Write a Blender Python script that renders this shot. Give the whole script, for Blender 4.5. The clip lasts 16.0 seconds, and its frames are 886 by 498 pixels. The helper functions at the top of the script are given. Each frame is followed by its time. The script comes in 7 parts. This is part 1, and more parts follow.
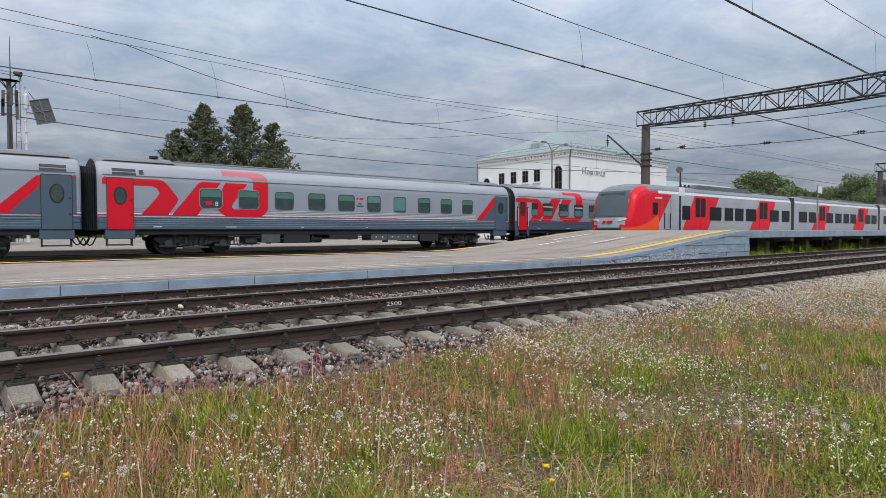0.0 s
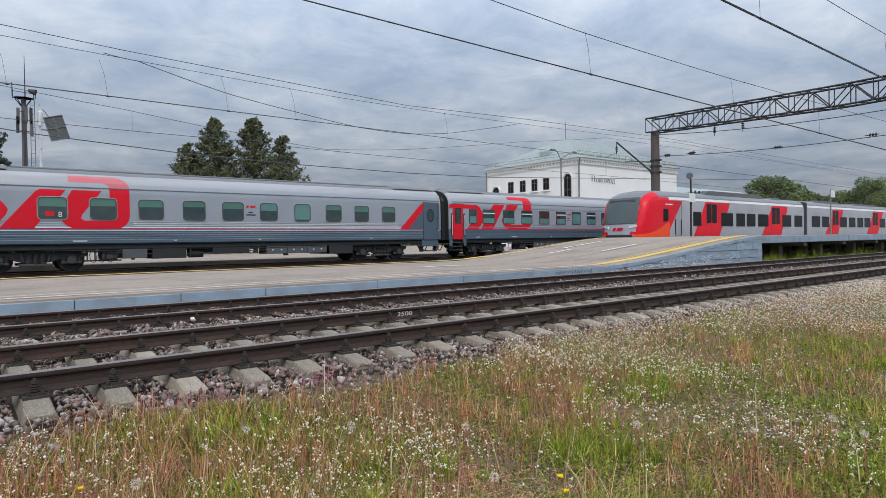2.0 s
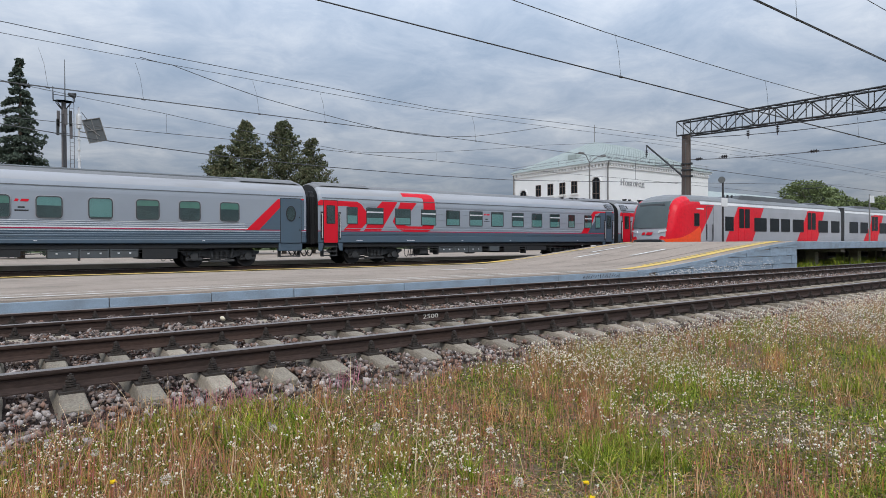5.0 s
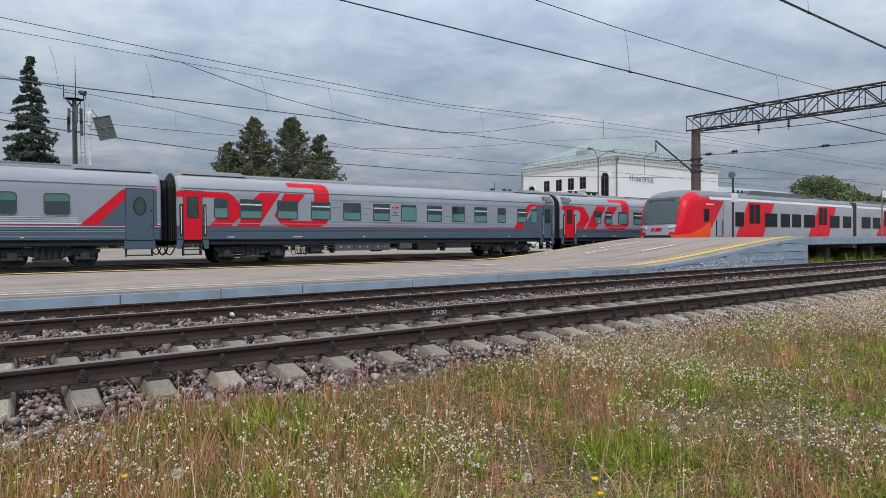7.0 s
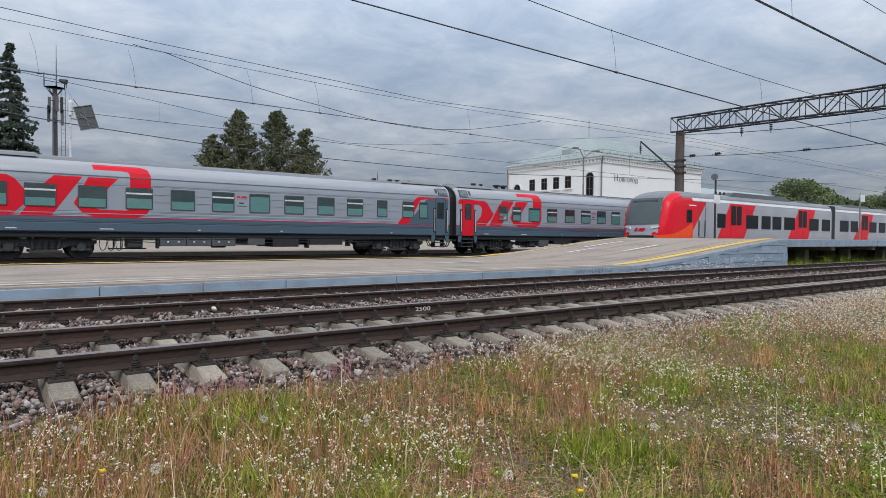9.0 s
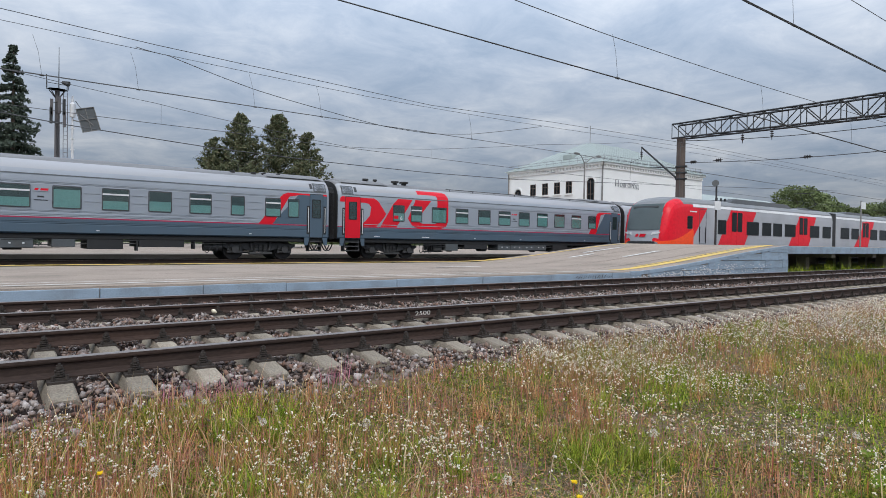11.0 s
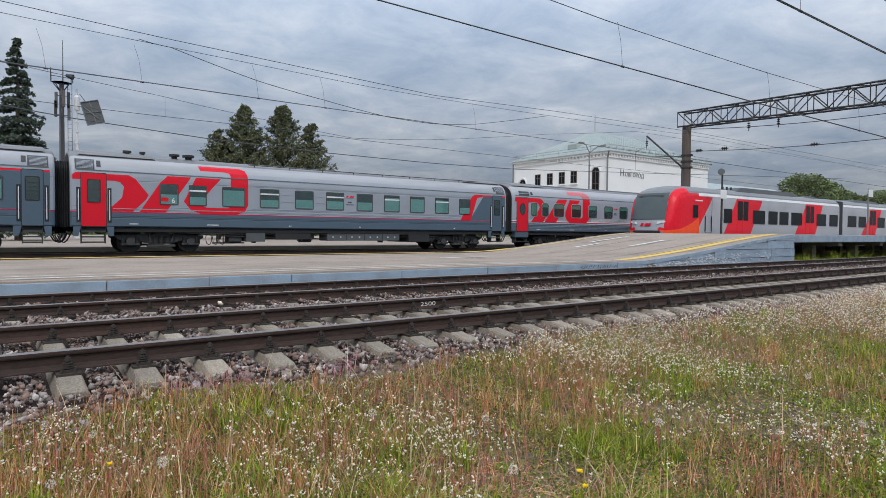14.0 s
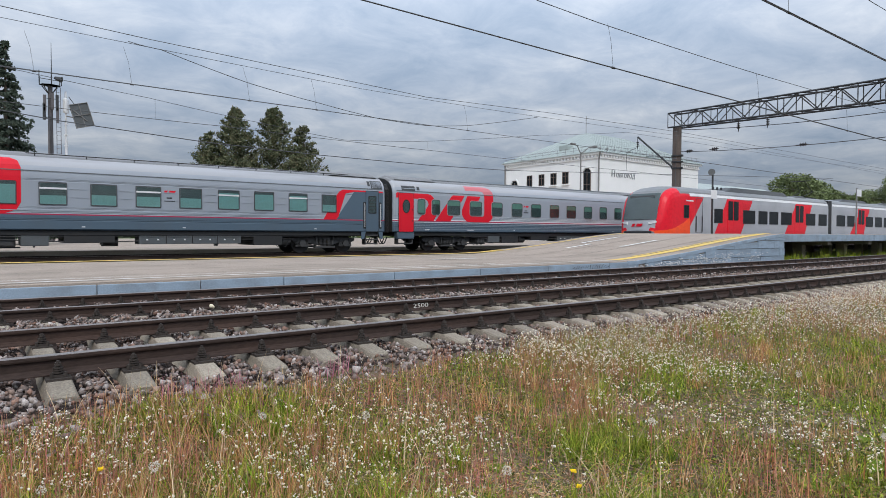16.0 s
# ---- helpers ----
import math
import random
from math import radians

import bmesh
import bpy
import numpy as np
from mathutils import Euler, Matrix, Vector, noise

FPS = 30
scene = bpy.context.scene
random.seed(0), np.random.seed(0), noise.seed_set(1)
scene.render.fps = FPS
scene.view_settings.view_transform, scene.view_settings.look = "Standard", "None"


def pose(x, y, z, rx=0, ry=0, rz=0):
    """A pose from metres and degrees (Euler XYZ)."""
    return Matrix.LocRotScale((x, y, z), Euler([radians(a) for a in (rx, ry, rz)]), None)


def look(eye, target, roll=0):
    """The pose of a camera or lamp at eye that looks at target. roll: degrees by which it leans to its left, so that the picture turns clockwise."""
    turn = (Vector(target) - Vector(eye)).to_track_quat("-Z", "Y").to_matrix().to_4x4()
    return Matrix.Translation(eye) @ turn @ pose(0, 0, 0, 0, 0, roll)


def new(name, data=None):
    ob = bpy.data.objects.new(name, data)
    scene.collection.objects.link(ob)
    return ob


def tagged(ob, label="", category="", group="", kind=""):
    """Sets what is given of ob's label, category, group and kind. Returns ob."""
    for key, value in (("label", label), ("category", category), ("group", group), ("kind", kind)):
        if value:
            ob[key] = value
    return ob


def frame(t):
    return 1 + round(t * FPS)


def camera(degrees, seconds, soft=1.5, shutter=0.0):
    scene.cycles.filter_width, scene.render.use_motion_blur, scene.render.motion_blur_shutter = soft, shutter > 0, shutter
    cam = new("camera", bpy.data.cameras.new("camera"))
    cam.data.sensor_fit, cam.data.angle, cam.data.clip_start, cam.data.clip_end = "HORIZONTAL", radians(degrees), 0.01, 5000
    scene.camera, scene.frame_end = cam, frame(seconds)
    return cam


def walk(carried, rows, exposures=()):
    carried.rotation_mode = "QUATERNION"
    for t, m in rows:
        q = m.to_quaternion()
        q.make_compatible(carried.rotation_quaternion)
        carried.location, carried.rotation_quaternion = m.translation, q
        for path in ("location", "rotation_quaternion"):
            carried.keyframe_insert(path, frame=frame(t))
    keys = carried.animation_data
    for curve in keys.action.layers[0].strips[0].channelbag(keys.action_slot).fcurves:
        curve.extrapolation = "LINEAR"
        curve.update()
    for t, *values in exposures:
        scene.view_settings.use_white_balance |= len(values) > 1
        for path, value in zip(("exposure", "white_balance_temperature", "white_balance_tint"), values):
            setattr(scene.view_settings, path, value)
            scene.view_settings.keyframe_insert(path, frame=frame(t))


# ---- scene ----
cam = camera(72.74, 16.0, soft=0.6)
EYE = (0.0, 0.0, 0.955)
WALK = [
    (0.0, -39.61, -1.69, 0.05), (0.5, -39.65, -1.69, 0.39), (1.0, -39.53, -1.7, 0.83), (1.5, -39.18, -1.31, 0.73),
    (2.0, -38.67, -0.77, 0.83), (2.5, -38.19, -0.75, 0.64), (3.0, -37.28, -0.59, -0.27), (3.5, -37.2, -0.59, -1.07),
    (4.0, -36.98, -0.58, -0.36), (6.5, -35.54, -0.45, 0.37), (7.0, -35.36, -0.85, 0.38), (7.5, -36.08, -1.09, 0.38),
    (8.0, -36.43, -1.07, 0.27), (8.5, -36.69, -1.12, 0.22), (9.0, -36.79, -1.15, -0.5), (11.5, -36.76, -0.67, -0.98),
    (12.0, -36.79, -0.62, -1.06), (12.5, -37.06, -0.62, -0.45), (13.0, -37.35, -0.65, -0.22), (13.5, -36.58, -1.24, 0.12),
    (14.0, -36.29, -1.63, -0.56), (14.5, -36.34, -1.63, -0.3), (15.0, -36.52, -1.61, -0.24), (15.5, -36.86, -1.57, 0.02),
    (16.0, -37.02, -1.48, -0.23)]
walk(cam, [(t, pose(*EYE, 90 + p, r, y)) for t, y, p, r in WALK],
     exposures=[(0.0, 0.0), (3.5, 0.0), (6.5, -0.02), (7.0, -0.06), (8.0, 0.05), (9.0, -0.02), (11.5, 0.04), (12.5, -0.03), (14.5, -0.02), (16.0, 0.09)])

# how far the passing train has rolled, in metres
ROLLED = [(0, 0), (0.5, 1.59), (1, 3.24), (1.5, 4.87), (2, 6.55), (2.5, 8.2), (3, 9.89), (3.5, 11.57), (4, 13.29),
          (6.5, 21.87), (7, 23.68), (7.5, 25.46), (8, 27.34), (8.5, 29.21), (9, 31.1), (11.5, 40.77), (12, 42.68),
          (12.5, 44.67), (13, 46.69), (13.5, 48.76), (14, 50.75), (14.5, 52.79), (15, 54.83), (15.5, 56.89), (16, 59.0)]

# ---------------------------------------------------------------- world and sun
world = bpy.data.worlds.new("overcast_sky")
scene.world = world
world.use_nodes = True
wn, wl = world.node_tree.nodes, world.node_tree.links
wn.clear()


def wnode(kind, **inputs):
    n = wn.new(kind)
    for k, v in inputs.items():
        n.inputs[k.replace("_", " ")].default_value = v
    return n


w_out = wnode("ShaderNodeOutputWorld")
w_bg = wnode("ShaderNodeBackground", Strength=1.0)
w_sky = wnode("ShaderNodeTexSky")
w_sky.sky_type, w_sky.sun_disc = "NISHITA", False
w_sky.sun_elevation, w_sky.sun_rotation = radians(45), radians(217)
w_tc = wnode("ShaderNodeTexCoord")
w_sep = wnode("ShaderNodeSeparateXYZ")
wl.new(w_tc.outputs["Generated"], w_sep.inputs[0])


def wmath(op, a, b=None):
    n = wn.new("ShaderNodeMath")
    n.operation = op
    for i, v in enumerate((a, b)):
        if v is None:
            continue
        if isinstance(v, (int, float)):
            n.inputs[i].default_value = v
        else:
            wl.new(v, n.inputs[i])
    return n.outputs[0]


w_up = wmath("MAXIMUM", w_sep.outputs["Z"], 0.0)
w_den = wmath("ADD", w_up, 0.16)
w_com = wn.new("ShaderNodeCombineXYZ")
wl.new(wmath("DIVIDE", w_sep.outputs["X"], w_den), w_com.inputs[0])
wl.new(wmath("DIVIDE", w_sep.outputs["Y"], w_den), w_com.inputs[1])
w_n1 = wnode("ShaderNodeTexNoise", Scale=0.85, Detail=9.0, Roughness=0.56, Distortion=0.35)
wl.new(w_com.outputs[0], w_n1.inputs["Vector"])
w_n2 = wnode("ShaderNodeTexNoise", Scale=3.4, Detail=10.0, Roughness=0.64, Distortion=0.5)
wl.new(w_com.outputs[0], w_n2.inputs["Vector"])
w_mix = wmath("ADD", wmath("MULTIPLY", w_n1.outputs[0], 0.58), wmath("MULTIPLY", w_n2.outputs[0], 0.42))
w_ramp = wn.new("ShaderNodeValToRGB")
el = w_ramp.color_ramp.elements
el[0].position, el[0].color = 0.36, (0.335, 0.425, 0.56, 1)
el[1].position, el[1].color = 0.67, (0.80, 0.84, 0.90, 1)
for pos, c in ((0.46, (0.44, 0.52, 0.645, 1)), (0.55, (0.57, 0.635, 0.735, 1))):
    e = el.new(pos)
    e.color = c
wl.new(w_mix, w_ramp.inputs[0])
# brighter towards the zenith, as an overcast sky is
w_gain = wmath("ADD", wmath("ADD", wmath("MULTIPLY", wmath("MINIMUM", w_up, 0.5), 2.9), wmath("ADD", wmath("MAXIMUM", wmath("SUBTRACT", w_up, 0.5), 0.0), wmath("MULTIPLY", wmath("MAXIMUM", wmath("SUBTRACT", w_sep.outputs["X"], 0.72), 0.0), 0.1))), 0.325)
w_vm = wn.new("ShaderNodeVectorMath")
w_vm.operation = "SCALE"
wl.new(w_ramp.outputs[0], w_vm.inputs[0])
wl.new(w_gain, w_vm.inputs["Scale"])
w_sc = wn.new("ShaderNodeVectorMath")
w_sc.operation = "SCALE"
w_sc.inputs["Scale"].default_value = 0.05
wl.new(w_sky.outputs[0], w_sc.inputs[0])
w_blend = wn.new("ShaderNodeMix")
w_blend.data_type = "RGBA"
w_blend.inputs["Factor"].default_value = 0.92
wl.new(w_sc.outputs[0], w_blend.inputs["A"])
wl.new(w_vm.outputs[0], w_blend.inputs["B"])
wl.new(w_blend.outputs["Result"], w_bg.inputs["Color"])
wl.new(w_bg.outputs[0], w_out.inputs[0])

sun = new("sun", bpy.data.lights.new("sun", "SUN"))
sun.data.energy, sun.data.angle, sun.data.color = 1.5, radians(22), (1.0, 0.945, 0.86)
sun.matrix_world = look((-45, -60, 75), (0, 0, 0))

# ---------------------------------------------------------------- materials


def mat(name, base, rough=0.6, metal=0.0, vary=0.25, scale=6.0, bump=0.15, dirt=None, dirt_amount=0.35, island=0.0, obj=0.0,
        fine=60.0, stretch=None, spec=0.5):
    """Procedural surface: base colour with broad stains, fine grain and relief; island or obj vary it piece by piece."""
    m = bpy.data.materials.new(name)
    m.use_nodes = True
    nt = m.node_tree
    bs = nt.nodes["Principled BSDF"]
    bs.inputs["Roughness"].default_value, bs.inputs["Metallic"].default_value = rough, metal
    bs.inputs["Specular IOR Level"].default_value = spec
    tc = nt.nodes.new("ShaderNodeTexCoord")
    vec = tc.outputs["Object"]
    if stretch:
        mp = nt.nodes.new("ShaderNodeMapping")
        mp.inputs["Scale"].default_value = stretch
        nt.links.new(vec, mp.inputs[0])
        vec = mp.outputs[0]
    n1, n2 = nt.nodes.new("ShaderNodeTexNoise"), nt.nodes.new("ShaderNodeTexNoise")
    for n, s, d in ((n1, scale, 5), (n2, fine, 3)):
        n.inputs["Scale"].default_value, n.inputs["Detail"].default_value = s, d
        nt.links.new(vec, n.inputs["Vector"])
    mx = nt.nodes.new("ShaderNodeMix")
    mx.data_type = "RGBA"
    mx.inputs["A"].default_value = (*base, 1)
    mx.inputs["B"].default_value = (*(dirt or [c * 0.55 for c in base]), 1)
    rp = nt.nodes.new("ShaderNodeMapRange")
    rp.inputs[1].default_value, rp.inputs[2].default_value = 0.45, 0.75
    rp.inputs[4].default_value = dirt_amount
    nt.links.new(n1.outputs[0], rp.inputs[0])
    nt.links.new(rp.outputs[0], mx.inputs["Factor"])
    hsv = nt.nodes.new("ShaderNodeHueSaturation")
    nt.links.new(mx.outputs["Result"], hsv.inputs["Color"])
    mr = nt.nodes.new("ShaderNodeMapRange")
    mr.inputs[1].default_value, mr.inputs[2].default_value = 0.25, 0.75
    mr.inputs[3].default_value, mr.inputs[4].default_value = 1 - vary, 1 + vary
    nt.links.new(n2.outputs[0], mr.inputs[0])
    val = mr.outputs[0]
    if island or obj:
        src = nt.nodes.new("ShaderNodeNewGeometry").outputs["Random Per Island"] if island else nt.nodes.new("ShaderNodeObjectInfo").outputs["Random"]
        k = island or obj
        mr2 = nt.nodes.new("ShaderNodeMapRange")
        mr2.inputs[3].default_value, mr2.inputs[4].default_value = 1 - k, 1 + k
        nt.links.new(src, mr2.inputs[0])
        mu = nt.nodes.new("ShaderNodeMath")
        mu.operation = "MULTIPLY"
        nt.links.new(val, mu.inputs[0])
        nt.links.new(mr2.outputs[0], mu.inputs[1])
        val = mu.outputs[0]
    nt.links.new(val, hsv.inputs["Value"])
    nt.links.new(hsv.outputs[0], bs.inputs["Base Color"])
    if bump:
        bp = nt.nodes.new("ShaderNodeBump")
        bp.inputs["Strength"].default_value, bp.inputs["Distance"].default_value = bump, 0.02
        nt.links.new(n2.outputs[0], bp.inputs["Height"])
        nt.links.new(bp.outputs[0], bs.inputs["Normal"])
    return m


def palette(m, colours):
    """Gives each loose piece of a material one of these base colours."""
    nt = m.node_tree
    mx = next(n for n in nt.nodes if n.type == "MIX")
    geo, cr = nt.nodes.new("ShaderNodeNewGeometry"), nt.nodes.new("ShaderNodeValToRGB")
    mul = nt.nodes.new("ShaderNodeMath")
    mul.operation = "MULTIPLY"
    mul.inputs[1].default_value = 7.31
    fr = nt.nodes.new("ShaderNodeMath")
    fr.operation = "FRACT"
    nt.links.new(geo.outputs["Random Per Island"], mul.inputs[0])
    nt.links.new(mul.outputs[0], fr.inputs[0])
    nt.links.new(fr.outputs[0], cr.inputs[0])
    cr.color_ramp.interpolation = "CONSTANT"
    el = cr.color_ramp.elements
    el[0].position, el[0].color = 0.0, (*colours[0], 1)
    el[1].position, el[1].color = 1 / len(colours), (*colours[1], 1)
    for k, c in enumerate(colours[2:], 2):
        el.new(k / len(colours)).color = (*c, 1)
    nt.links.new(cr.outputs[0], mx.inputs["A"])


M_soil = mat("soil", (0.15, 0.105, 0.07), 1.0, spec=0.03, vary=0.5, scale=0.9, dirt=(0.075, 0.068, 0.035), dirt_amount=0.7, bump=0.6, fine=45)


def litter(m):
    """Adds pale gravel specks and moss to the soil's colour."""
    nt = m.node_tree
    bs = nt.nodes["Principled BSDF"]
    old = bs.inputs["Base Color"].links[0].from_socket
    tc = nt.nodes.new("ShaderNodeTexCoord")
    for scale, lo, hi, col, amount in ((70.0, 0.10, 0.02, (0.36, 0.32, 0.29), 0.8), (23.0, 0.20, 0.05, (0.24, 0.19, 0.15), 0.6)):
        vo = nt.nodes.new("ShaderNodeTexVoronoi")
        vo.inputs["Scale"].default_value = scale
        nt.links.new(tc.outputs["Object"], vo.inputs["Vector"])
        mr = nt.nodes.new("ShaderNodeMapRange")
        mr.inputs[1].default_value, mr.inputs[2].default_value, mr.inputs[4].default_value = lo * 3, hi * 3, amount
        nt.links.new(vo.outputs["Distance"], mr.inputs[0])
        mx = nt.nodes.new("ShaderNodeMix")
        mx.data_type = "RGBA"
        mx.inputs["B"].default_value = (*col, 1)
        nt.links.new(mr.outputs[0], mx.inputs["Factor"])
        nt.links.new(old, mx.inputs["A"])
        old = mx.outputs["Result"]
    nz = nt.nodes.new("ShaderNodeTexNoise")
    nz.inputs["Scale"].default_value, nz.inputs["Detail"].default_value = 1.6, 8
    nt.links.new(tc.outputs["Object"], nz.inputs["Vector"])
    mr = nt.nodes.new("ShaderNodeMapRange")
    mr.inputs[1].default_value, mr.inputs[2].default_value, mr.inputs[4].default_value = 0.45, 0.65, 0.6
    nt.links.new(nz.outputs[0], mr.inputs[0])
    mx = nt.nodes.new("ShaderNodeMix")
    mx.data_type = "RGBA"
    mx.inputs["B"].default_value = (0.075, 0.085, 0.028, 1)
    nt.links.new(mr.outputs[0], mx.inputs["Factor"])
    nt.links.new(old, mx.inputs["A"])
    nt.links.new(mx.outputs["Result"], bs.inputs["Base Color"])


litter(M_soil)
M_far = mat("meadow", (0.10, 0.13, 0.05), 0.95, vary=0.3, scale=0.05, fine=3)
# much darker than the stones: shade in the gaps put into the base colour
M_gapbed = mat("ballast_bed", (0.055, 0.042, 0.038), 1.0, spec=0.03, vary=0.5, scale=2.0, bump=0.9, fine=38)
M_stone = mat("ballast_stone", (0.29, 0.22, 0.19), 0.9, spec=0.08, vary=0.3, scale=12, island=0.35, fine=80, dirt=(0.25, 0.17, 0.13), dirt_amount=0.5)
M_conc = mat("sleeper_concrete", (0.31, 0.27, 0.215), 0.9, spec=0.15, vary=0.35, scale=5, dirt=(0.22, 0.175, 0.14), dirt_amount=0.8, obj=0.2, bump=0.3)
M_rail = mat("rusty_rail", (0.05, 0.034, 0.029), 0.75, metal=0.1, spec=0.25, vary=0.3, scale=3, dirt=(0.11, 0.06, 0.042), stretch=(0.3, 1, 1))
# far-track ballast, near black: the shade under the train is in the colour
M_shadebed = mat("shaded_ballast", (0.014, 0.014, 0.016), 0.95, spec=0.05, vary=0.5, scale=1.0, bump=0.8, fine=30, dirt=(0.035, 0.03, 0.027))
M_rooftop = mat("coach_roof_grime", (0.17, 0.17, 0.175), 0.55, vary=0.15, scale=1.2, dirt=(0.26, 0.26, 0.26), dirt_amount=0.6, stretch=(0.4, 2, 2))
M_railtop = mat("rail_head", (0.25, 0.22, 0.205), 0.38, metal=0.6, vary=0.15, scale=3)
M_clip = mat("rail_fastener", (0.05, 0.04, 0.034), 0.75, metal=0.2, vary=0.3, scale=20)
M_asph = mat("platform_asphalt", (0.37, 0.305, 0.255), 0.95, spec=0.15, vary=0.28, scale=0.5, dirt=(0.235, 0.20, 0.165), dirt_amount=0.8, bump=0.35, fine=50)
M_blue = mat("blue_painted_concrete", (0.29, 0.37, 0.46), 0.75, vary=0.18, scale=2.2, dirt=(0.19, 0.22, 0.25), dirt_amount=0.75, obj=0.08)
M_line_y = mat("yellow_line_paint", (0.74, 0.50, 0.11), 0.8, vary=0.15, scale=2.5, dirt=(0.42, 0.38, 0.25), dirt_amount=0.7)
M_blueline = mat("pale_blue_line", (0.30, 0.36, 0.42), 0.45, vary=0.05, bump=0)
M_bogie = mat("bogie_grey", (0.06, 0.06, 0.061), 0.6, vary=0.3, scale=5, dirt=(0.022, 0.02, 0.019), dirt_amount=0.8)
M_line_w = mat("white_line_paint", (0.72, 0.70, 0.66), 0.8, vary=0.2, scale=2, dirt=(0.42, 0.40, 0.36), dirt_amount=0.9)
M_dark = mat("underframe_black", (0.026, 0.027, 0.029), 0.7, vary=0.3, scale=3, dirt=(0.04, 0.035, 0.03))
M_under = mat("equipment_grey", (0.10, 0.112, 0.12), 0.65, vary=0.2, scale=2, dirt=(0.08, 0.075, 0.07), dirt_amount=0.6)
M_wheel = mat("wheel_steel", (0.045, 0.041, 0.04), 0.55, metal=0.4, vary=0.2, scale=4)
M_body = mat("coach_silver_grey", (0.335, 0.370, 0.425), 0.33, vary=0.04, scale=0.6, dirt=(0.275, 0.30, 0.345), dirt_amount=0.5, bump=0.03)
M_roof = mat("coach_roof_grey", (0.395, 0.405, 0.435), 0.42, vary=0.06, scale=0.9, dirt=(0.27, 0.265, 0.265), dirt_amount=0.7, bump=0.03, stretch=(0.4, 2, 2))
M_lower = mat("coach_slate_grey", (0.082, 0.126, 0.172), 0.42, vary=0.06, scale=0.8, dirt=(0.085, 0.105, 0.128), dirt_amount=0.5, bump=0.03)
M_red = mat("livery_red", (0.74, 0.012, 0.03), 0.40, spec=0.25, vary=0.05, scale=1.0, dirt=(0.64, 0.012, 0.025), dirt_amount=0.4, bump=0.02)
M_redfade = mat("faded_livery_red", (0.60, 0.15, 0.17), 0.4, vary=0.06, scale=1.2, dirt=(0.58, 0.22, 0.24), bump=0.02)
M_white = mat("livery_white", (0.76, 0.77, 0.79), 0.4, vary=0.04, scale=1.0, bump=0.02)
M_crimson = mat("livery_crimson_line", (0.42, 0.02, 0.075), 0.4, vary=0.05, bump=0.02)
M_rubber = mat("black_rubber", (0.022, 0.023, 0.026), 0.6, vary=0.2, scale=8)
M_grille = mat("dark_grille", (0.045, 0.047, 0.05), 0.5, vary=0.3, scale=20)
# near-black backing colour stands in for the shade inside an unlit compartment
M_glassbk = mat("compartment_shade", (0.018, 0.032, 0.033), 0.5, vary=0.4, scale=2.5, dirt=(0.05, 0.08, 0.078), dirt_amount=0.8)
M_blind = mat("green_blind", (0.13, 0.26, 0.21), 0.7, vary=0.15, scale=3)
M_curtain = mat("pale_teal_curtain", (0.21, 0.36, 0.37), 0.85, vary=0.45, scale=8, stretch=(9, 1, 0.5))
M_emu = mat("emu_light_grey", (0.40, 0.415, 0.455), 0.38, vary=0.04, scale=0.7, bump=0.02)
M_emured = mat("emu_red", (0.76, 0.012, 0.03), 0.36, spec=0.25, vary=0.05, bump=0.02)
M_orange = mat("emu_orange", (0.98, 0.085, 0.012), 0.35, vary=0.05, bump=0.02)
M_emuroof = mat("emu_roof_grey", (0.22, 0.23, 0.24), 0.5, vary=0.1, scale=1.5)
M_wall = mat("white_render", (0.86, 0.86, 0.855), 0.85, vary=0.05, scale=0.5, dirt=(0.76, 0.765, 0.76), dirt_amount=0.5, bump=0.05)
M_tin = mat("pale_green_tin_roof", (0.37, 0.42, 0.405), 0.55, metal=0.1, vary=0.08, scale=0.8)
M_winwood = mat("brown_window_wood", (0.12, 0.085, 0.07), 0.6, vary=0.2)
M_steel = mat("dark_steel", (0.045, 0.047, 0.05), 0.6, metal=0.3, vary=0.25, scale=4)
M_mast = mat("mast_grey_paint", (0.21, 0.205, 0.20), 0.6, vary=0.2, scale=3)
M_letter = mat("letter_metal", (0.33, 0.34, 0.36), 0.5, metal=0.2, vary=0.1)
M_tube = mat("mast_dull_paint", (0.115, 0.105, 0.11), 0.6, vary=0.2, scale=3)
M_column = mat("weathered_column", (0.10, 0.075, 0.065), 0.8, vary=0.25, scale=1.5, dirt=(0.18, 0.15, 0.13), dirt_amount=0.5, stretch=(1, 1, 0.3))
# dark cable colour lightened to grey to take in the sky's glare
M_wire = mat("cable_glare_grey", (0.085, 0.088, 0.095), 0.6, vary=0.1, bump=0)
M_insul = mat("insulator_brown", (0.03, 0.022, 0.022), 0.3, vary=0.1, bump=0)
M_bark = mat("bark", (0.12, 0.09, 0.07), 0.9, vary=0.3, scale=6)
M_con = mat("conifer_needles", (0.07, 0.09, 0.05), 0.8, spec=0.2, vary=0.3, scale=0.7, island=0.28, dirt=(0.12, 0.11, 0.055), dirt_amount=0.6, bump=0)
M_leaf = mat("broad_leaves", (0.16, 0.20, 0.085), 0.7, spec=0.2, vary=0.3, scale=0.8, island=0.4, bump=0)
M_spruce = mat("spruce_needles", (0.075, 0.098, 0.075), 0.75, spec=0.2, vary=0.3, scale=1.0, island=0.35, bump=0)
M_grass = mat("green_grass", (0.18, 0.255, 0.03), 0.8, spec=0.04, vary=0.2, scale=1.2, island=0.4, dirt=(0.215, 0.20, 0.05), dirt_amount=0.6, bump=0)
M_dry = mat("dry_grass", (0.50, 0.31, 0.155), 0.85, spec=0.04, vary=0.2, scale=1.5, island=0.35, dirt=(0.36, 0.165, 0.105), dirt_amount=0.9, bump=0)
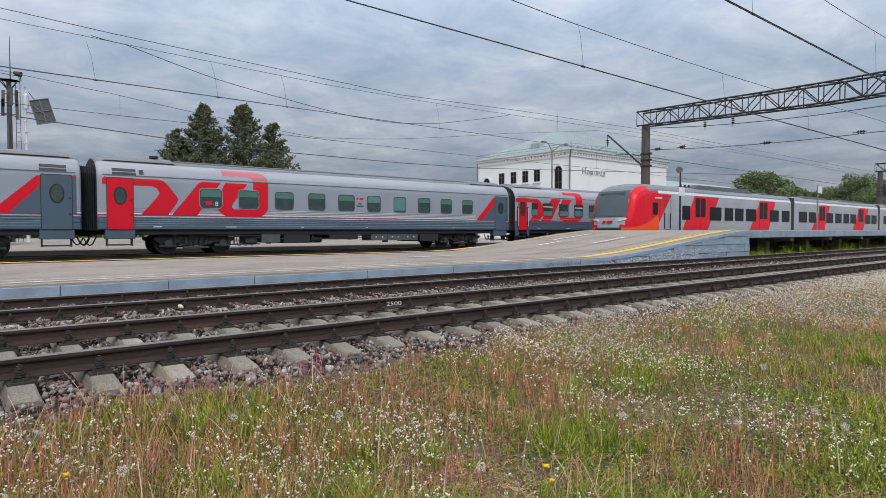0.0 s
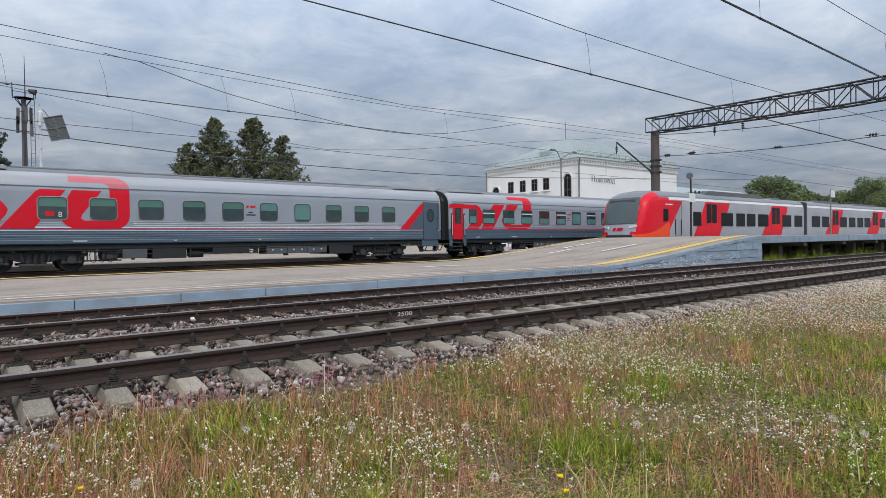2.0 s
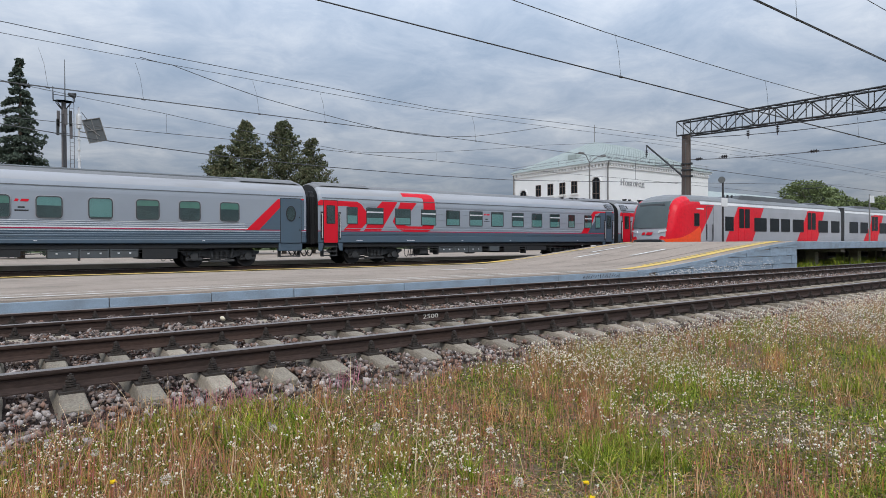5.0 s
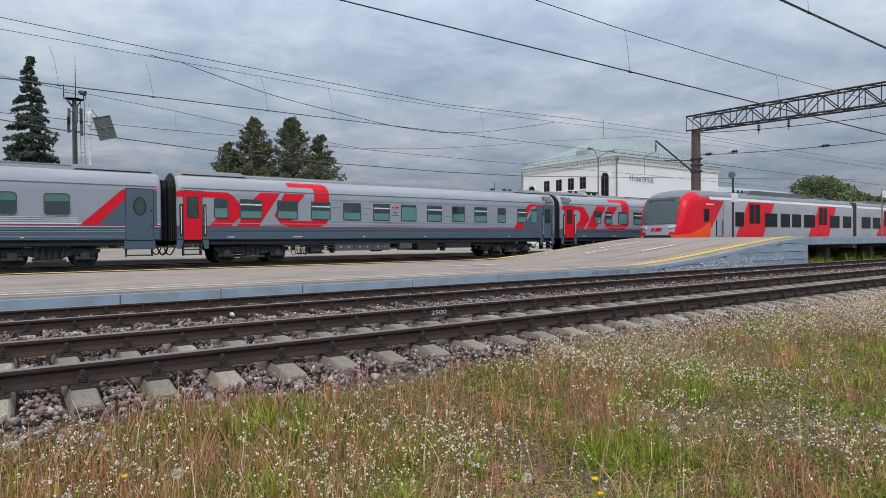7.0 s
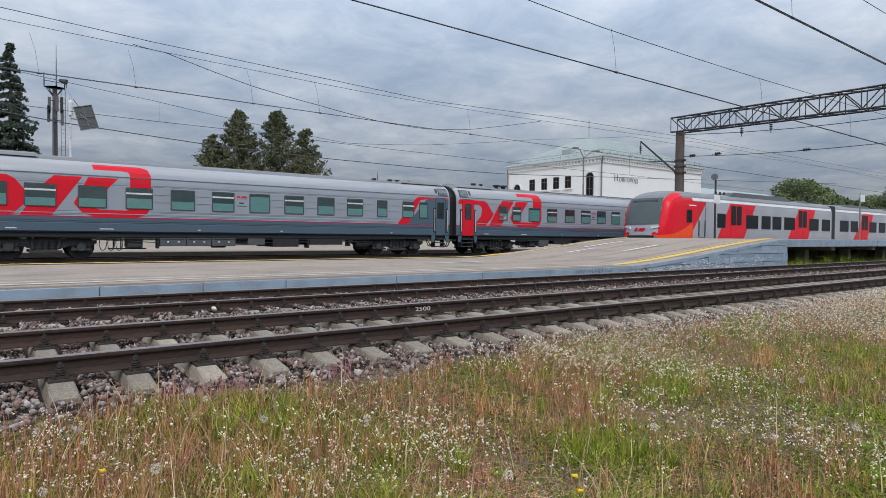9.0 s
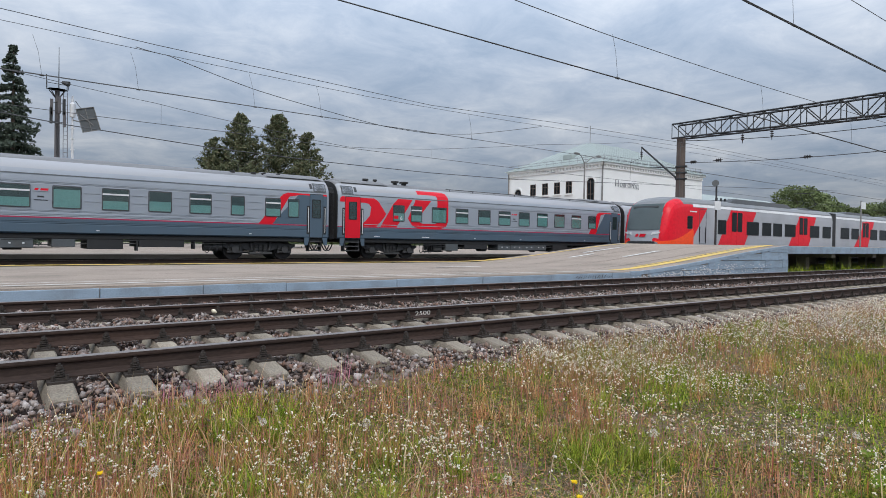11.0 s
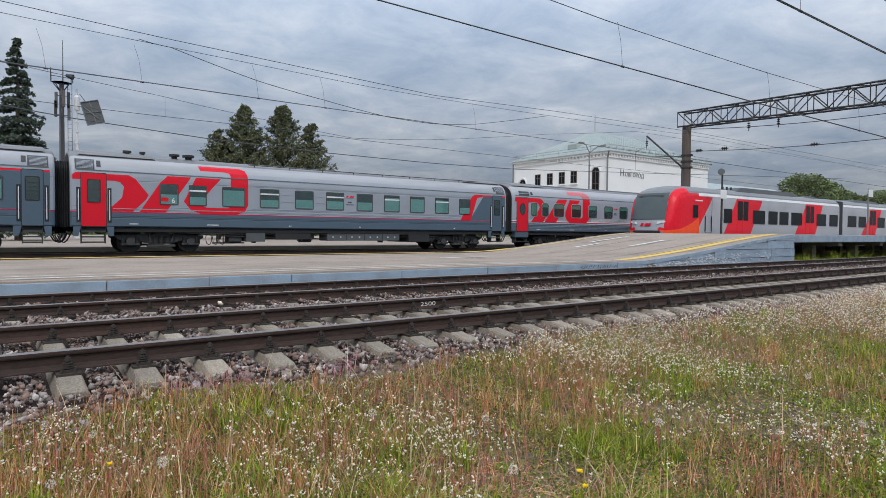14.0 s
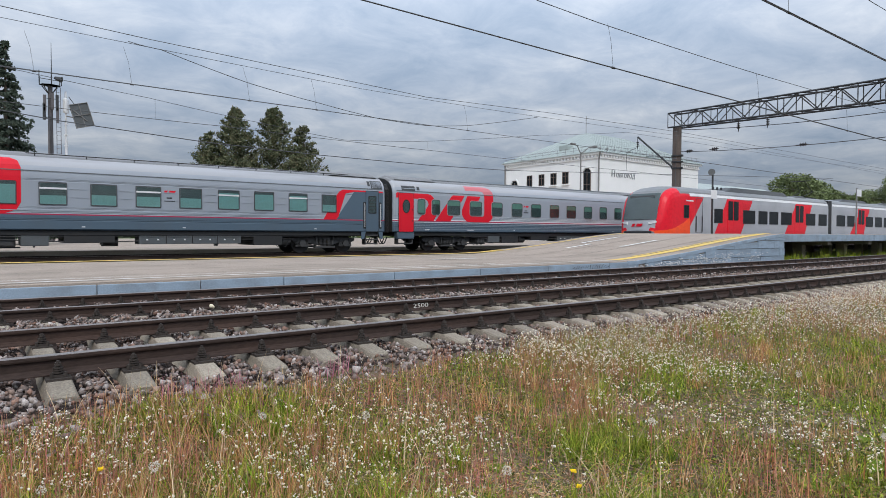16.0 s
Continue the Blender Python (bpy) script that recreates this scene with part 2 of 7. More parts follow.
M_flower = mat("white_flower", (0.88, 0.77, 0.58), 0.8, spec=0.1, vary=0.1, scale=3, island=0.15, bump=0)
M_pink = mat("pinkish_stalks", (0.43, 0.20, 0.14), 0.85, spec=0.04, vary=0.2, scale=3, island=0.3, bump=0)


palette(M_stone, ((0.175, 0.137, 0.126), (0.235, 0.19, 0.175), (0.335, 0.295, 0.28), (0.235, 0.142, 0.11), (0.10, 0.085, 0.08), (0.28, 0.205, 0.17), (0.42, 0.375, 0.355)))
palette(M_dry, ((0.62, 0.38, 0.17), (0.52, 0.23, 0.10), (0.72, 0.53, 0.30), (0.42, 0.17, 0.08), (0.66, 0.43, 0.20), (0.26, 0.155, 0.08)))
palette(M_grass, ((0.21, 0.30, 0.025), (0.32, 0.38, 0.04), (0.12, 0.20, 0.02), (0.40, 0.38, 0.06), (0.18, 0.25, 0.035)))
palette(M_pink, ((0.54, 0.22, 0.15), (0.42, 0.14, 0.11), (0.60, 0.30, 0.22), (0.52, 0.20, 0.21)))
palette(M_flower, ((0.90, 0.83, 0.70), (0.86, 0.78, 0.60), (0.92, 0.88, 0.80), (0.74, 0.62, 0.47)))
palette(M_con, ((0.10, 0.125, 0.07), (0.07, 0.09, 0.05), (0.15, 0.16, 0.085), (0.12, 0.14, 0.08), (0.19, 0.175, 0.11)))


def glass(name, tint, clear):
    """Tinted pane: clear lets that share of light through, the rest mirrors."""
    m = bpy.data.materials.new(name)
    m.use_nodes = True
    nt = m.node_tree
    nt.nodes.clear()
    out = nt.nodes.new("ShaderNodeOutputMaterial")
    tr, gl = nt.nodes.new("ShaderNodeBsdfTransparent"), nt.nodes.new("ShaderNodeBsdfGlossy")
    tr.inputs[0].default_value = (*tint, 1)
    gl.inputs["Roughness"].default_value = 0.03
    gl.inputs[0].default_value = (0.9, 0.95, 0.95, 1)
    mx = nt.nodes.new("ShaderNodeMixShader")
    mx.inputs[0].default_value = 1 - clear
    nt.links.new(tr.outputs[0], mx.inputs[1])
    nt.links.new(gl.outputs[0], mx.inputs[2])
    nt.links.new(mx.outputs[0], out.inputs[0])
    return m


M_pane = glass("tinted_pane", (0.75, 0.9, 0.86), 0.86)
M_screen = glass("windscreen", (0.5, 0.55, 0.55), 0.8)

# ---------------------------------------------------------------- mesh helpers


def mesh_of(name, bm, material, smooth=False):
    me = bpy.data.meshes.new(name)
    bm.normal_update()
    bm.to_mesh(me)
    bm.free()
    for m in (material if isinstance(material, (list, tuple)) else [material]):
        me.materials.append(m)
    if smooth:
        for p in me.polygons:
            p.use_smooth = True
    return me


def part(name, bm, material, parent=None, label="", smooth=False, at=None):
    """Links a bmesh or mesh as one object under a thing or a part."""
    me = bm if isinstance(bm, bpy.types.Mesh) else mesh_of(name, bm, material, smooth)
    ob = new(name, me)
    ob.parent = parent
    if at is not None:
        ob.matrix_basis = at if isinstance(at, Matrix) else Matrix.Translation(at)
    if label:
        tagged(ob, label)
    return ob


def thing(name, at, label, category, group="", kind=""):
    ob = new(name)
    ob.empty_display_size = 0.2
    ob.matrix_basis = at if isinstance(at, Matrix) else Matrix.Translation(at)
    return tagged(ob, label, category, group, kind)


def box(bm, x0, x1, y0, y1, z0, z1, mi=0, bevel=0.0):
    m = Matrix.LocRotScale(((x0 + x1) / 2, (y0 + y1) / 2, (z0 + z1) / 2), None, (abs(x1 - x0), abs(y1 - y0), abs(z1 - z0)))
    r = bmesh.ops.create_cube(bm, size=1, matrix=m)
    fs = {f for v in r["verts"] for f in v.link_faces}
    for f in fs:
        f.material_index = mi
    if bevel:
        es = {e for f in fs for e in f.edges}
        bmesh.ops.bevel(bm, geom=list(es), offset=bevel, segments=2, affect="EDGES", profile=0.5)
    return r["verts"]


def bx(*args, **kw):
    bm = bmesh.new()
    box(bm, *args, **kw)
    return bm


def rod(bm, a, b, r0, r1=None, n=8, mi=0):
    """A tapered round bar from a to b."""
    a, b = Vector(a), Vector(b)
    d = b - a
    q = d.to_track_quat("Z", "Y").to_matrix().to_4x4()
    before = len(bm.faces)
    bmesh.ops.create_cone(bm, cap_ends=True, segments=n, radius1=r0, radius2=r0 if r1 is None else r1, depth=d.length,
                          matrix=Matrix.Translation((a + b) / 2) @ q)
    if mi:
        bm.faces.ensure_lookup_table()
        for f in bm.faces[before:]:
            f.material_index = mi


def loft(bm, sections, close=True, mi=0, caps=False):
    """Skins a list of closed or open rings of points."""
    rings = [[bm.verts.new(p) for p in s] for s in sections]
    n = len(rings[0])
    for a, b in zip(rings, rings[1:]):
        for i in range(n if close else n - 1):
            f = bm.faces.new((a[i], a[(i + 1) % n], b[(i + 1) % n], b[i]))
            f.material_index = mi
    if caps:
        bm.faces.new(rings[0][::-1]).material_index = mi
        bm.faces.new(rings[-1]).material_index = mi
    return rings


def from_np(name, verts, faces, material, parent=None):
    """One mesh from arrays; faces all with the same number of corners."""
    me = bpy.data.meshes.new(name)
    verts, faces = np.asarray(verts, np.float32), np.asarray(faces, np.int32)
    k = faces.shape[1]
    me.vertices.add(len(verts))
    me.vertices.foreach_set("co", verts.ravel())
    me.loops.add(faces.size)
    me.loops.foreach_set("vertex_index", faces.ravel())
    me.polygons.add(len(faces))
    me.polygons.foreach_set("loop_start", np.arange(0, faces.size, k, dtype=np.int32))
    me.update(calc_edges=True)
    me.validate()
    me.materials.append(material)
    ob = new(name, me)
    ob.parent = parent
    return ob


def rounded(x0, x1, z0, z1, r, n=4):
    pts = []
    for cx, cz, a0 in ((x1 - r, z1 - r, 0), (x0 + r, z1 - r, 90), (x0 + r, z0 + r, 180), (x1 - r, z0 + r, 270)):
        for i in range(n + 1):
            a = radians(a0 + 90 * i / n)
            pts.append((cx + r * math.cos(a), cz + r * math.sin(a)))
    return pts


def plate(bm, pts, y0, y1, mi=0):
    """A flat plate in the xz plane from y0 (front) to y1 (back), outline pts anticlockwise."""
    a, b = [bm.verts.new((x, y0, z)) for x, z in pts], [bm.verts.new((x, y1, z)) for x, z in pts]
    bm.faces.new(a).material_index = mi
    n = len(pts)
    for i in range(n):
        bm.faces.new((a[i], b[i], b[(i + 1) % n], a[(i + 1) % n])).material_index = mi


def ring(bm, outer, inner, y0, y1, mi=0):
    """A frame: front face between two outlines and its outer and inner edges."""
    n = len(outer)
    o, i_ = [bm.verts.new((x, y0, z)) for x, z in outer], [bm.verts.new((x, y0, z)) for x, z in inner]
    ob_, ib = [bm.verts.new((x, y1, z)) for x, z in outer], [bm.verts.new((x, y1, z)) for x, z in inner]
    for k in range(n):
        j = (k + 1) % n
        for f in ((o[k], o[j], i_[j], i_[k]), (o[k], ob_[k], ob_[j], o[j]), (i_[k], i_[j], ib[j], ib[k])):
            bm.faces.new(f).material_index = mi


def polyline(bm, pts, r, sag=0.0, n=12):
    """One continuous tube through all points, each span sagging."""
    line = [Vector(pts[0])]
    for a, b in zip(pts, pts[1:]):
        a, b = Vector(a), Vector(b)
        line += [a.lerp(b, k / n) - Vector((0, 0, sag * 4 * (k / n) * (1 - k / n))) for k in range(1, n + 1)]
    secs = []
    for i, p in enumerate(line):
        d = (line[min(i + 1, len(line) - 1)] - line[max(i - 1, 0)]).normalized()
        u = d.cross(Vector((0, 0, 1))).normalized()
        w = u.cross(d)
        secs.append([p + (u * math.cos(6.2832 * k / 6) + w * math.sin(6.2832 * k / 6)) * r for k in range(6)])
    loft(bm, secs, caps=True)

# ---------------------------------------------------------------- ground, tracks, platforms
X_W, X_E = -60.0, 220.0
T1, T2, T3, T4 = 6.36, 10.46, 23.2, 29.39     # track centre lines
Z2, Z4 = -0.07, -0.05                          # rail-top levels; the near track is level 0
PF, PB, PZ = 12.2, 21.0, 0.06                  # low platform: front, back, top
RAMP0, RAMP1, HIGH = 17.2, 28.1, 1.0


def ground_z(x, y):
    if y < 4.9:
        t = min(1.0, max(0.0, (y - 2.6) / 2.2))
        z = -0.52 + 0.23 * t * t * (3 - 2 * t)
        near = max(0.0, 1 - (abs(x) + abs(y)) / 60)
        return z + near * 0.06 * noise.noise((x * 0.5, y * 0.5, 0.3)) + near * 0.025 * noise.noise((x * 2.1, y * 2.1, 3.3))
    return -0.34


def make_ground():
    xs = [-2600, -900, -300, -120, -60, -30] + [-15 + 0.5 * i for i in range(130)] + [55, 65, 80, 110, 160, 240, 400, 900, 2600]
    ys = [-2600, -900, -300, -100, -40, -20, -10] + [-6 + 0.4 * i for i in range(28)] + [5.3, 8.4, 12, 22, 26, 32, 45, 60, 90, 150, 300, 900, 2600]
    bm = bmesh.new()
    vs = [[bm.verts.new((x, y, ground_z(x, y))) for x in xs] for y in ys]
    for j in range(len(ys) - 1):
        for i in range(len(xs) - 1):
            f = bm.faces.new((vs[j][i], vs[j][i + 1], vs[j + 1][i + 1], vs[j + 1][i]))
            f.material_index = 0 if abs(xs[i]) < 70 and ys[j] < 5.2 and ys[j] > -15 else 1
            f.smooth = True
    tagged(part("ground", bm, [M_soil, M_far]), "weedy ground of bare gravelly soil and meadow", "ground", kind="structure")


make_ground()


def bed(name, y0, y1, top, shoulder, label, m=M_gapbed):
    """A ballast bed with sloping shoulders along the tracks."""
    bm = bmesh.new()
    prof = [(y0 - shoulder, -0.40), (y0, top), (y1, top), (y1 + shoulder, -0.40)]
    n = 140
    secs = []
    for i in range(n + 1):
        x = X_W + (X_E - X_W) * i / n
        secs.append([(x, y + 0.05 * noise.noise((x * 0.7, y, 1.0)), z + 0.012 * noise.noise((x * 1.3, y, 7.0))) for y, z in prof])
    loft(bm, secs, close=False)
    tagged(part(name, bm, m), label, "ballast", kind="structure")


bed("ballast_bed", 4.95, 11.7, -0.285, 0.95, "crushed-stone ballast base under the two near tracks, gap shade in its colour")
bed("far_ballast_bed", 21.3, 31.6, -0.27, 0.3, "near-black ballast under the far tracks, train shade put into its colour", M_shadebed)


def rail_profile():
    """Half outline of a heavy rail, foot at -0.155, head top at 0, mirrored."""
    half = [(0.070, -0.155), (0.070, -0.146), (0.03, -0.130), (0.010, -0.114), (0.009, -0.05), (0.033, -0.040), (0.0375, -0.028), (0.0365, -0.006), (0.028, 0.0)]
    return half + [(-y, z) for y, z in half[::-1]]


def make_rail(y, z, parent, name="rail"):
    bm = bmesh.new()
    prof = rail_profile()
    rings = loft(bm, [[(x, y + py, z + pz) for py, pz in prof] for x in (X_W, X_E)], caps=True)
    bm.faces.ensure_lookup_table()
    for f in bm.faces:
        c = f.calc_center_median()
        if c.z > z - 0.004:
            f.material_index = 1
    return part(name, bm, [M_rail, M_railtop], parent)


def sleeper_mesh():
    bm = bmesh.new()
    secs = []
    half = ((1.30, 0.090, -0.235, 0.02), (1.27, 0.094, -0.215, 0.015), (1.0, 0.088, -0.176, 0.012), (0.45, 0.088, -0.172, 0.015), (0.3, 0.088, -0.205, 0.02))
    for y, w, top, bev in [(-y, *q) for y, *q in half] + [(y, *q) for y, *q in half[::-1]]:
        secs.append([(-w - 0.055, y, -0.38), (-w, y, top - bev), (-w + bev, y, top), (w - bev, y, top), (w, y, top - bev), (w + 0.055, y, -0.38)])
    loft(bm, secs, caps=True)
    return mesh_of("sleeper", bm, M_conc)


def fastener_mesh():
    """Clip plates, bolts and nuts on both sides of one rail seat."""
    bm = bmesh.new()
    box(bm, -0.085, 0.085, -0.19, 0.19, -0.176, -0.158)
    for s in (-1, 1):
        box(bm, -0.05, 0.05, s * 0.05, s * 0.15, -0.158, -0.138)
        rod(bm, (0, s * 0.10, -0.14), (0, s * 0.10, -0.035), 0.013, n=6)
        for z, r in ((-0.130, 0.040), (-0.112, 0.036), (-0.095, 0.036), (-0.074, 0.027)):
            rod(bm, (0, s * 0.10, z), (0, s * 0.10, z + 0.011), r, n=8)
        rod(bm, (0, s * 0.10, -0.068), (0, s * 0.10, -0.048), 0.024, n=6)
        rod(bm, (0.045, s * 0.15, -0.155), (0.045, s * 0.15, -0.115), 0.014, n=6)
        rod(bm, (-0.045, s * 0.15, -0.155), (-0.045, s * 0.15, -0.115), 0.014, n=6)
    return mesh_of("fastener", bm, M_clip)


SLEEPER, FASTENER = sleeper_mesh(), fastener_mesh()


def make_track(name, y, z, first, step, count, label, fastened):
    tr = thing(name, (0, 0, 0), label, "railway track", kind="structure")
    for s in (-0.797, 0.797):
        make_rail(y + s, z, tr)
    for i in range(count):
        x = first + step * i
        sl = part("sleeper", SLEEPER, None, tr, at=pose(x + random.uniform(-0.015, 0.015), y, z + random.uniform(-0.004, 0.004), 0, 0, random.uniform(-0.6, 0.6)))
        if -4 < x < fastened:
            for s in (-0.797, 0.797):
                part("fastener", FASTENER, None, sl, at=(0, s, 0))


make_track("track_1", T1, 0, 0.397 - 0.5347 * 12, 0.5347, 132, "rusty rails on concrete sleepers in stone ballast beside the weeds", 46)
make_track("track_2", T2, Z2, 0.114 - 0.5347 * 12, 0.5347, 122, "rusty rails on concrete sleepers along the low platform", 34)
make_track("track_3", T3, Z4, -12, 0.6, 90, "dark rails along the far edge of the platform", -9)
make_track("track_4", T4, Z4, -12, 0.6, 110, "dark rails under the passing passenger train", -9)

# the painted mark on the web of the second rail
fc = bpy.data.curves.new("painted_number", "FONT")
fc.body, fc.size, fc.extrude, fc.align_x, fc.align_y = "2500", 0.118, 0.0015, "CENTER", "CENTER"
fo = new("painted_number", fc)
fc.materials.append(M_line_w)
fo.matrix_basis = pose(4.99, T1 + 0.797 - 0.0125, -0.092, 90, 0, 0) @ Matrix.Diagonal((1.15, 0.72, 1, 1))
tagged(fo, "white painted digits 2500 on the rail web", "rail marking")


def ramp_z(x, back=False):
    t = min(1.0, max(0.0, (x - RAMP0) / (RAMP1 - RAMP0)))
    return PZ + (HIGH - PZ) * (0.62 * t + 0.38 * t * t * (3 - 2 * t))


M_seam = mat("dark_asphalt_seam", (0.14, 0.12, 0.105), 0.9, vary=0.3, scale=2, spec=0.1)


def make_platform():
    pl = thing("platform", (0, 0, 0), "low asphalt platform with a ramp up to the high platform", "platform", kind="structure")
    xs = [X_W] + [-20 + 1.0 * i for i in range(37)] + [RAMP0 + (RAMP1 - RAMP0) * i / 24 for i in range(25)]
    xs = sorted(set(xs))
    # deck
    bm = bmesh.new()
    ys = [PF + 0.16, 14.0, 16.0, 18.5, PB - 0.3]
    rows = [[bm.verts.new((x, y, ramp_z(x) + 0.012 * noise.noise((x * 0.6, y, 2)))) for y in ys] for x in xs]
    for a, b in zip(rows, rows[1:]):
        for i in range(len(ys) - 1):
            bm.faces.new((a[i], b[i], b[i + 1], a[i + 1])).smooth = True
    part("deck", bm, M_asph, pl, "worn grey asphalt surface")
    # kerbs front and back
    for y0, y1, nm in ((PF, PF + 0.16, "kerb"), (PB - 0.3, PB, "kerb")):
        bm = bmesh.new()
        loft(bm, [[(x, y0, ramp_z(x) - 0.4), (x, y0, ramp_z(x)), (x, y0 + 0.02, ramp_z(x) + 0.014), (x, y1, ramp_z(x) + 0.014), (x, y1, ramp_z(x) - 0.4)] for x in xs], close=False)
        part(nm, bm, M_asph, pl)
    # front panels of painted concrete
    x = -40.0
    edges = [-40 + 2.72 * i for i in range(15)] + [1.51, 3.27, 4.96, 7.72, 10.41, 13.03, 15.85, 17.4]
    edges = [e for e in edges if e < 0] + [1.51, 3.27, 4.96, 7.72, 10.41, 13.03, 15.85, 17.4]
    for a, b in zip(edges, edges[1:]):
        off = random.uniform(-0.012, 0.012)
        part("panel", bx(a + 0.008, b - 0.008, PF - 0.05 + off, PF + 0.02, -0.30, PZ - 0.035 + random.uniform(-0.006, 0.006), bevel=0.008), M_blue, pl)
    # masonry of the ramp front: large painted blocks, courses following the slope
    bk = mesh_of("block", bx(-0.5, 0.5, -0.5, 0.5, -0.5, 0.5), M_blue)
    z0 = -0.30
    course = 0.34
    for r in range(4):
        za, zb = z0 + course * r, z0 + course * (r + 1) - 0.012
        x = RAMP0 + (0.2 if r % 2 else 0.6)
        while x < RAMP1 - 0.05:
            w = random.uniform(0.9, 2.1)
            x2 = min(x + w, RAMP1)
            top = min(zb, ramp_z((x + x2) / 2) - 0.10)
            if top - za > 0.05 and x2 - x > 0.1:
                part("block", bk, None, pl, at=Matrix.LocRotScale(((x + x2) / 2, PF + 0.02 + random.uniform(-0.015, 0.015), (za + top) / 2), None, (x2 - x - random.uniform(0.015, 0.04), 0.14, top - za - 0.008)))
            x = x2
    bm = bmesh.new()
    sl = [RAMP0 - 0.4 + (RAMP1 - RAMP0 + 0.4) * i / 24 for i in range(25)]
    loft(bm, [[(x, PF - 0.06, ramp_z(x) - 0.12), (x, PF - 0.06, ramp_z(x) + 0.002), (x, PF + 0.1, ramp_z(x) + 0.002), (x, PF + 0.1, ramp_z(x) - 0.12)] for x in sl], caps=True)
    part("coping", bm, M_blue, pl, "blue-painted slab edge along the ramp")
    part("ramp_end_wall", bx(RAMP1 - 0.35, RAMP1, PF - 0.02, PB - 0.05, -0.34, HIGH - 0.12), M_blue, pl)
    part("core", bx(RAMP0, RAMP1 - 0.4, PF + 0.1, PB - 0.06, -0.34, -0.02), M_blue, pl)
    bm = bmesh.new()
    loft(bm, [[(x, PF + 0.06, -0.33), (x, PF + 0.06, ramp_z(x) - 0.06), (x, PF + 0.11, ramp_z(x) - 0.06), (x, PF + 0.11, -0.33)] for x in sl[2:]], caps=True)
    part("mortar", bm, M_seam, pl, "dark recessed joints of the ramp wall")
    part("back_wall", bx(X_W, RAMP1, PB - 0.28, PB - 0.02, -0.34, -0.02), M_conc, pl)

    def strip(name, y0, y1, xa, xb, m, n=60, lift=0.016):
        bm = bmesh.new()
        for i in range(n):
            a, b = xa + (xb - xa) * i / n, xa + (xb - xa) * (i + 1) / n
            w0, w1 = 0.01 * noise.noise((a * 3, 1, 0)), 0.01 * noise.noise((b * 3, 1, 0))
            bm.faces.new([bm.verts.new(p) for p in ((a, y0 + w0, ramp_z(a) + lift), (b, y0 + w1, ramp_z(b) + lift), (b, y1 + w1, ramp_z(b) + lift), (a, y1 + w0, ramp_z(a) + lift))])
        part(name, bm, m, pl)

    strip("yellow_line", PB - 0.52, PB - 0.1, X_W, 19.0, M_line_y, lift=0.03)
    strip("yellow_line", PB - 0.6, PB - 0.42, 18.0, 29.5, M_line_y)
    strip("yellow_line", PF + 0.52, PF + 0.90, 16.8, 31.5, M_line_y)
    strip("yellow_line", PF + 1.0, PF + 1.08, 18.5, 31.5, M_line_y)
    strip("white_line", PF + 0.45, PF + 0.55, -20, 17.0, M_line_w)
    strip("white_line", PF + 1.05, PF + 1.10, -20, 12.0, M_line_w)
    for yy in (13.9, 15.6, 17.4, 19.2):
        strip("seam", yy, yy + 0.035, -30, 26.0, M_seam, n=90, lift=0.010)
    strip("white_line", PB - 3.0, PB - 2.8, 20.5, 22.2, M_line_w, n=6)
    strip("white_line", PB - 2.2, PB - 2.0, 22.5, 25.5, M_line_w, n=6)
    strip("white_line", PB - 5.2, PB - 5.0, 21.5, 24.0, M_line_w, n=6)
    strip("white_line", PB - 4.6, PB - 4.4, 12, 14.0, M_line_w, n=6)


make_platform()


M_plaster = mat("chipped_plaster", (0.60, 0.61, 0.63), 0.9, vary=0.3, scale=4, spec=0.1)


def make_flakes():
    """Chipped pale plaster along the foot of the ramp, and dark scrawls on the last panel."""
    bm = bmesh.new()
    r = random.Random(5)
    for _ in range(620):
        x = r.triangular(15.8, 26.6, 20.5)
        z = r.uniform(-0.29, min(0.30, ramp_z(x) - 0.16)) - 0.10 * r.random()
        z = max(z, -0.29)
        n, s = r.randint(4, 7), r.uniform(0.012, 0.05)
        pts = [(x + s * 1.5 * r.uniform(0.5, 1) * math.cos(6.283 * k / n), z + s * 0.7 * r.uniform(0.4, 1) * math.sin(6.283 * k / n)) for k in range(n)]
        plate(bm, pts, PF - 0.069 - r.uniform(0, 0.003), PF - 0.05)
    tagged(part("plaster_patches", bm, M_plaster), "chipped whitish plaster patches on the ramp wall", "plaster", kind="stuff")
    for k in range(16):
        x = 14.1 + 0.11 * k
        bm = bmesh.new()
        rod(bm, (x, PF - 0.066, -0.10 + r.uniform(-0.03, 0.02)), (x + r.uniform(0.02, 0.13), PF - 0.066, r.uniform(-0.06, 0.0)), 0.009, n=4)
        tagged(part("scrawl", bm, M_rubber), "dark scrawled stroke on the platform wall", "graffiti", "scrawls")


make_flakes()


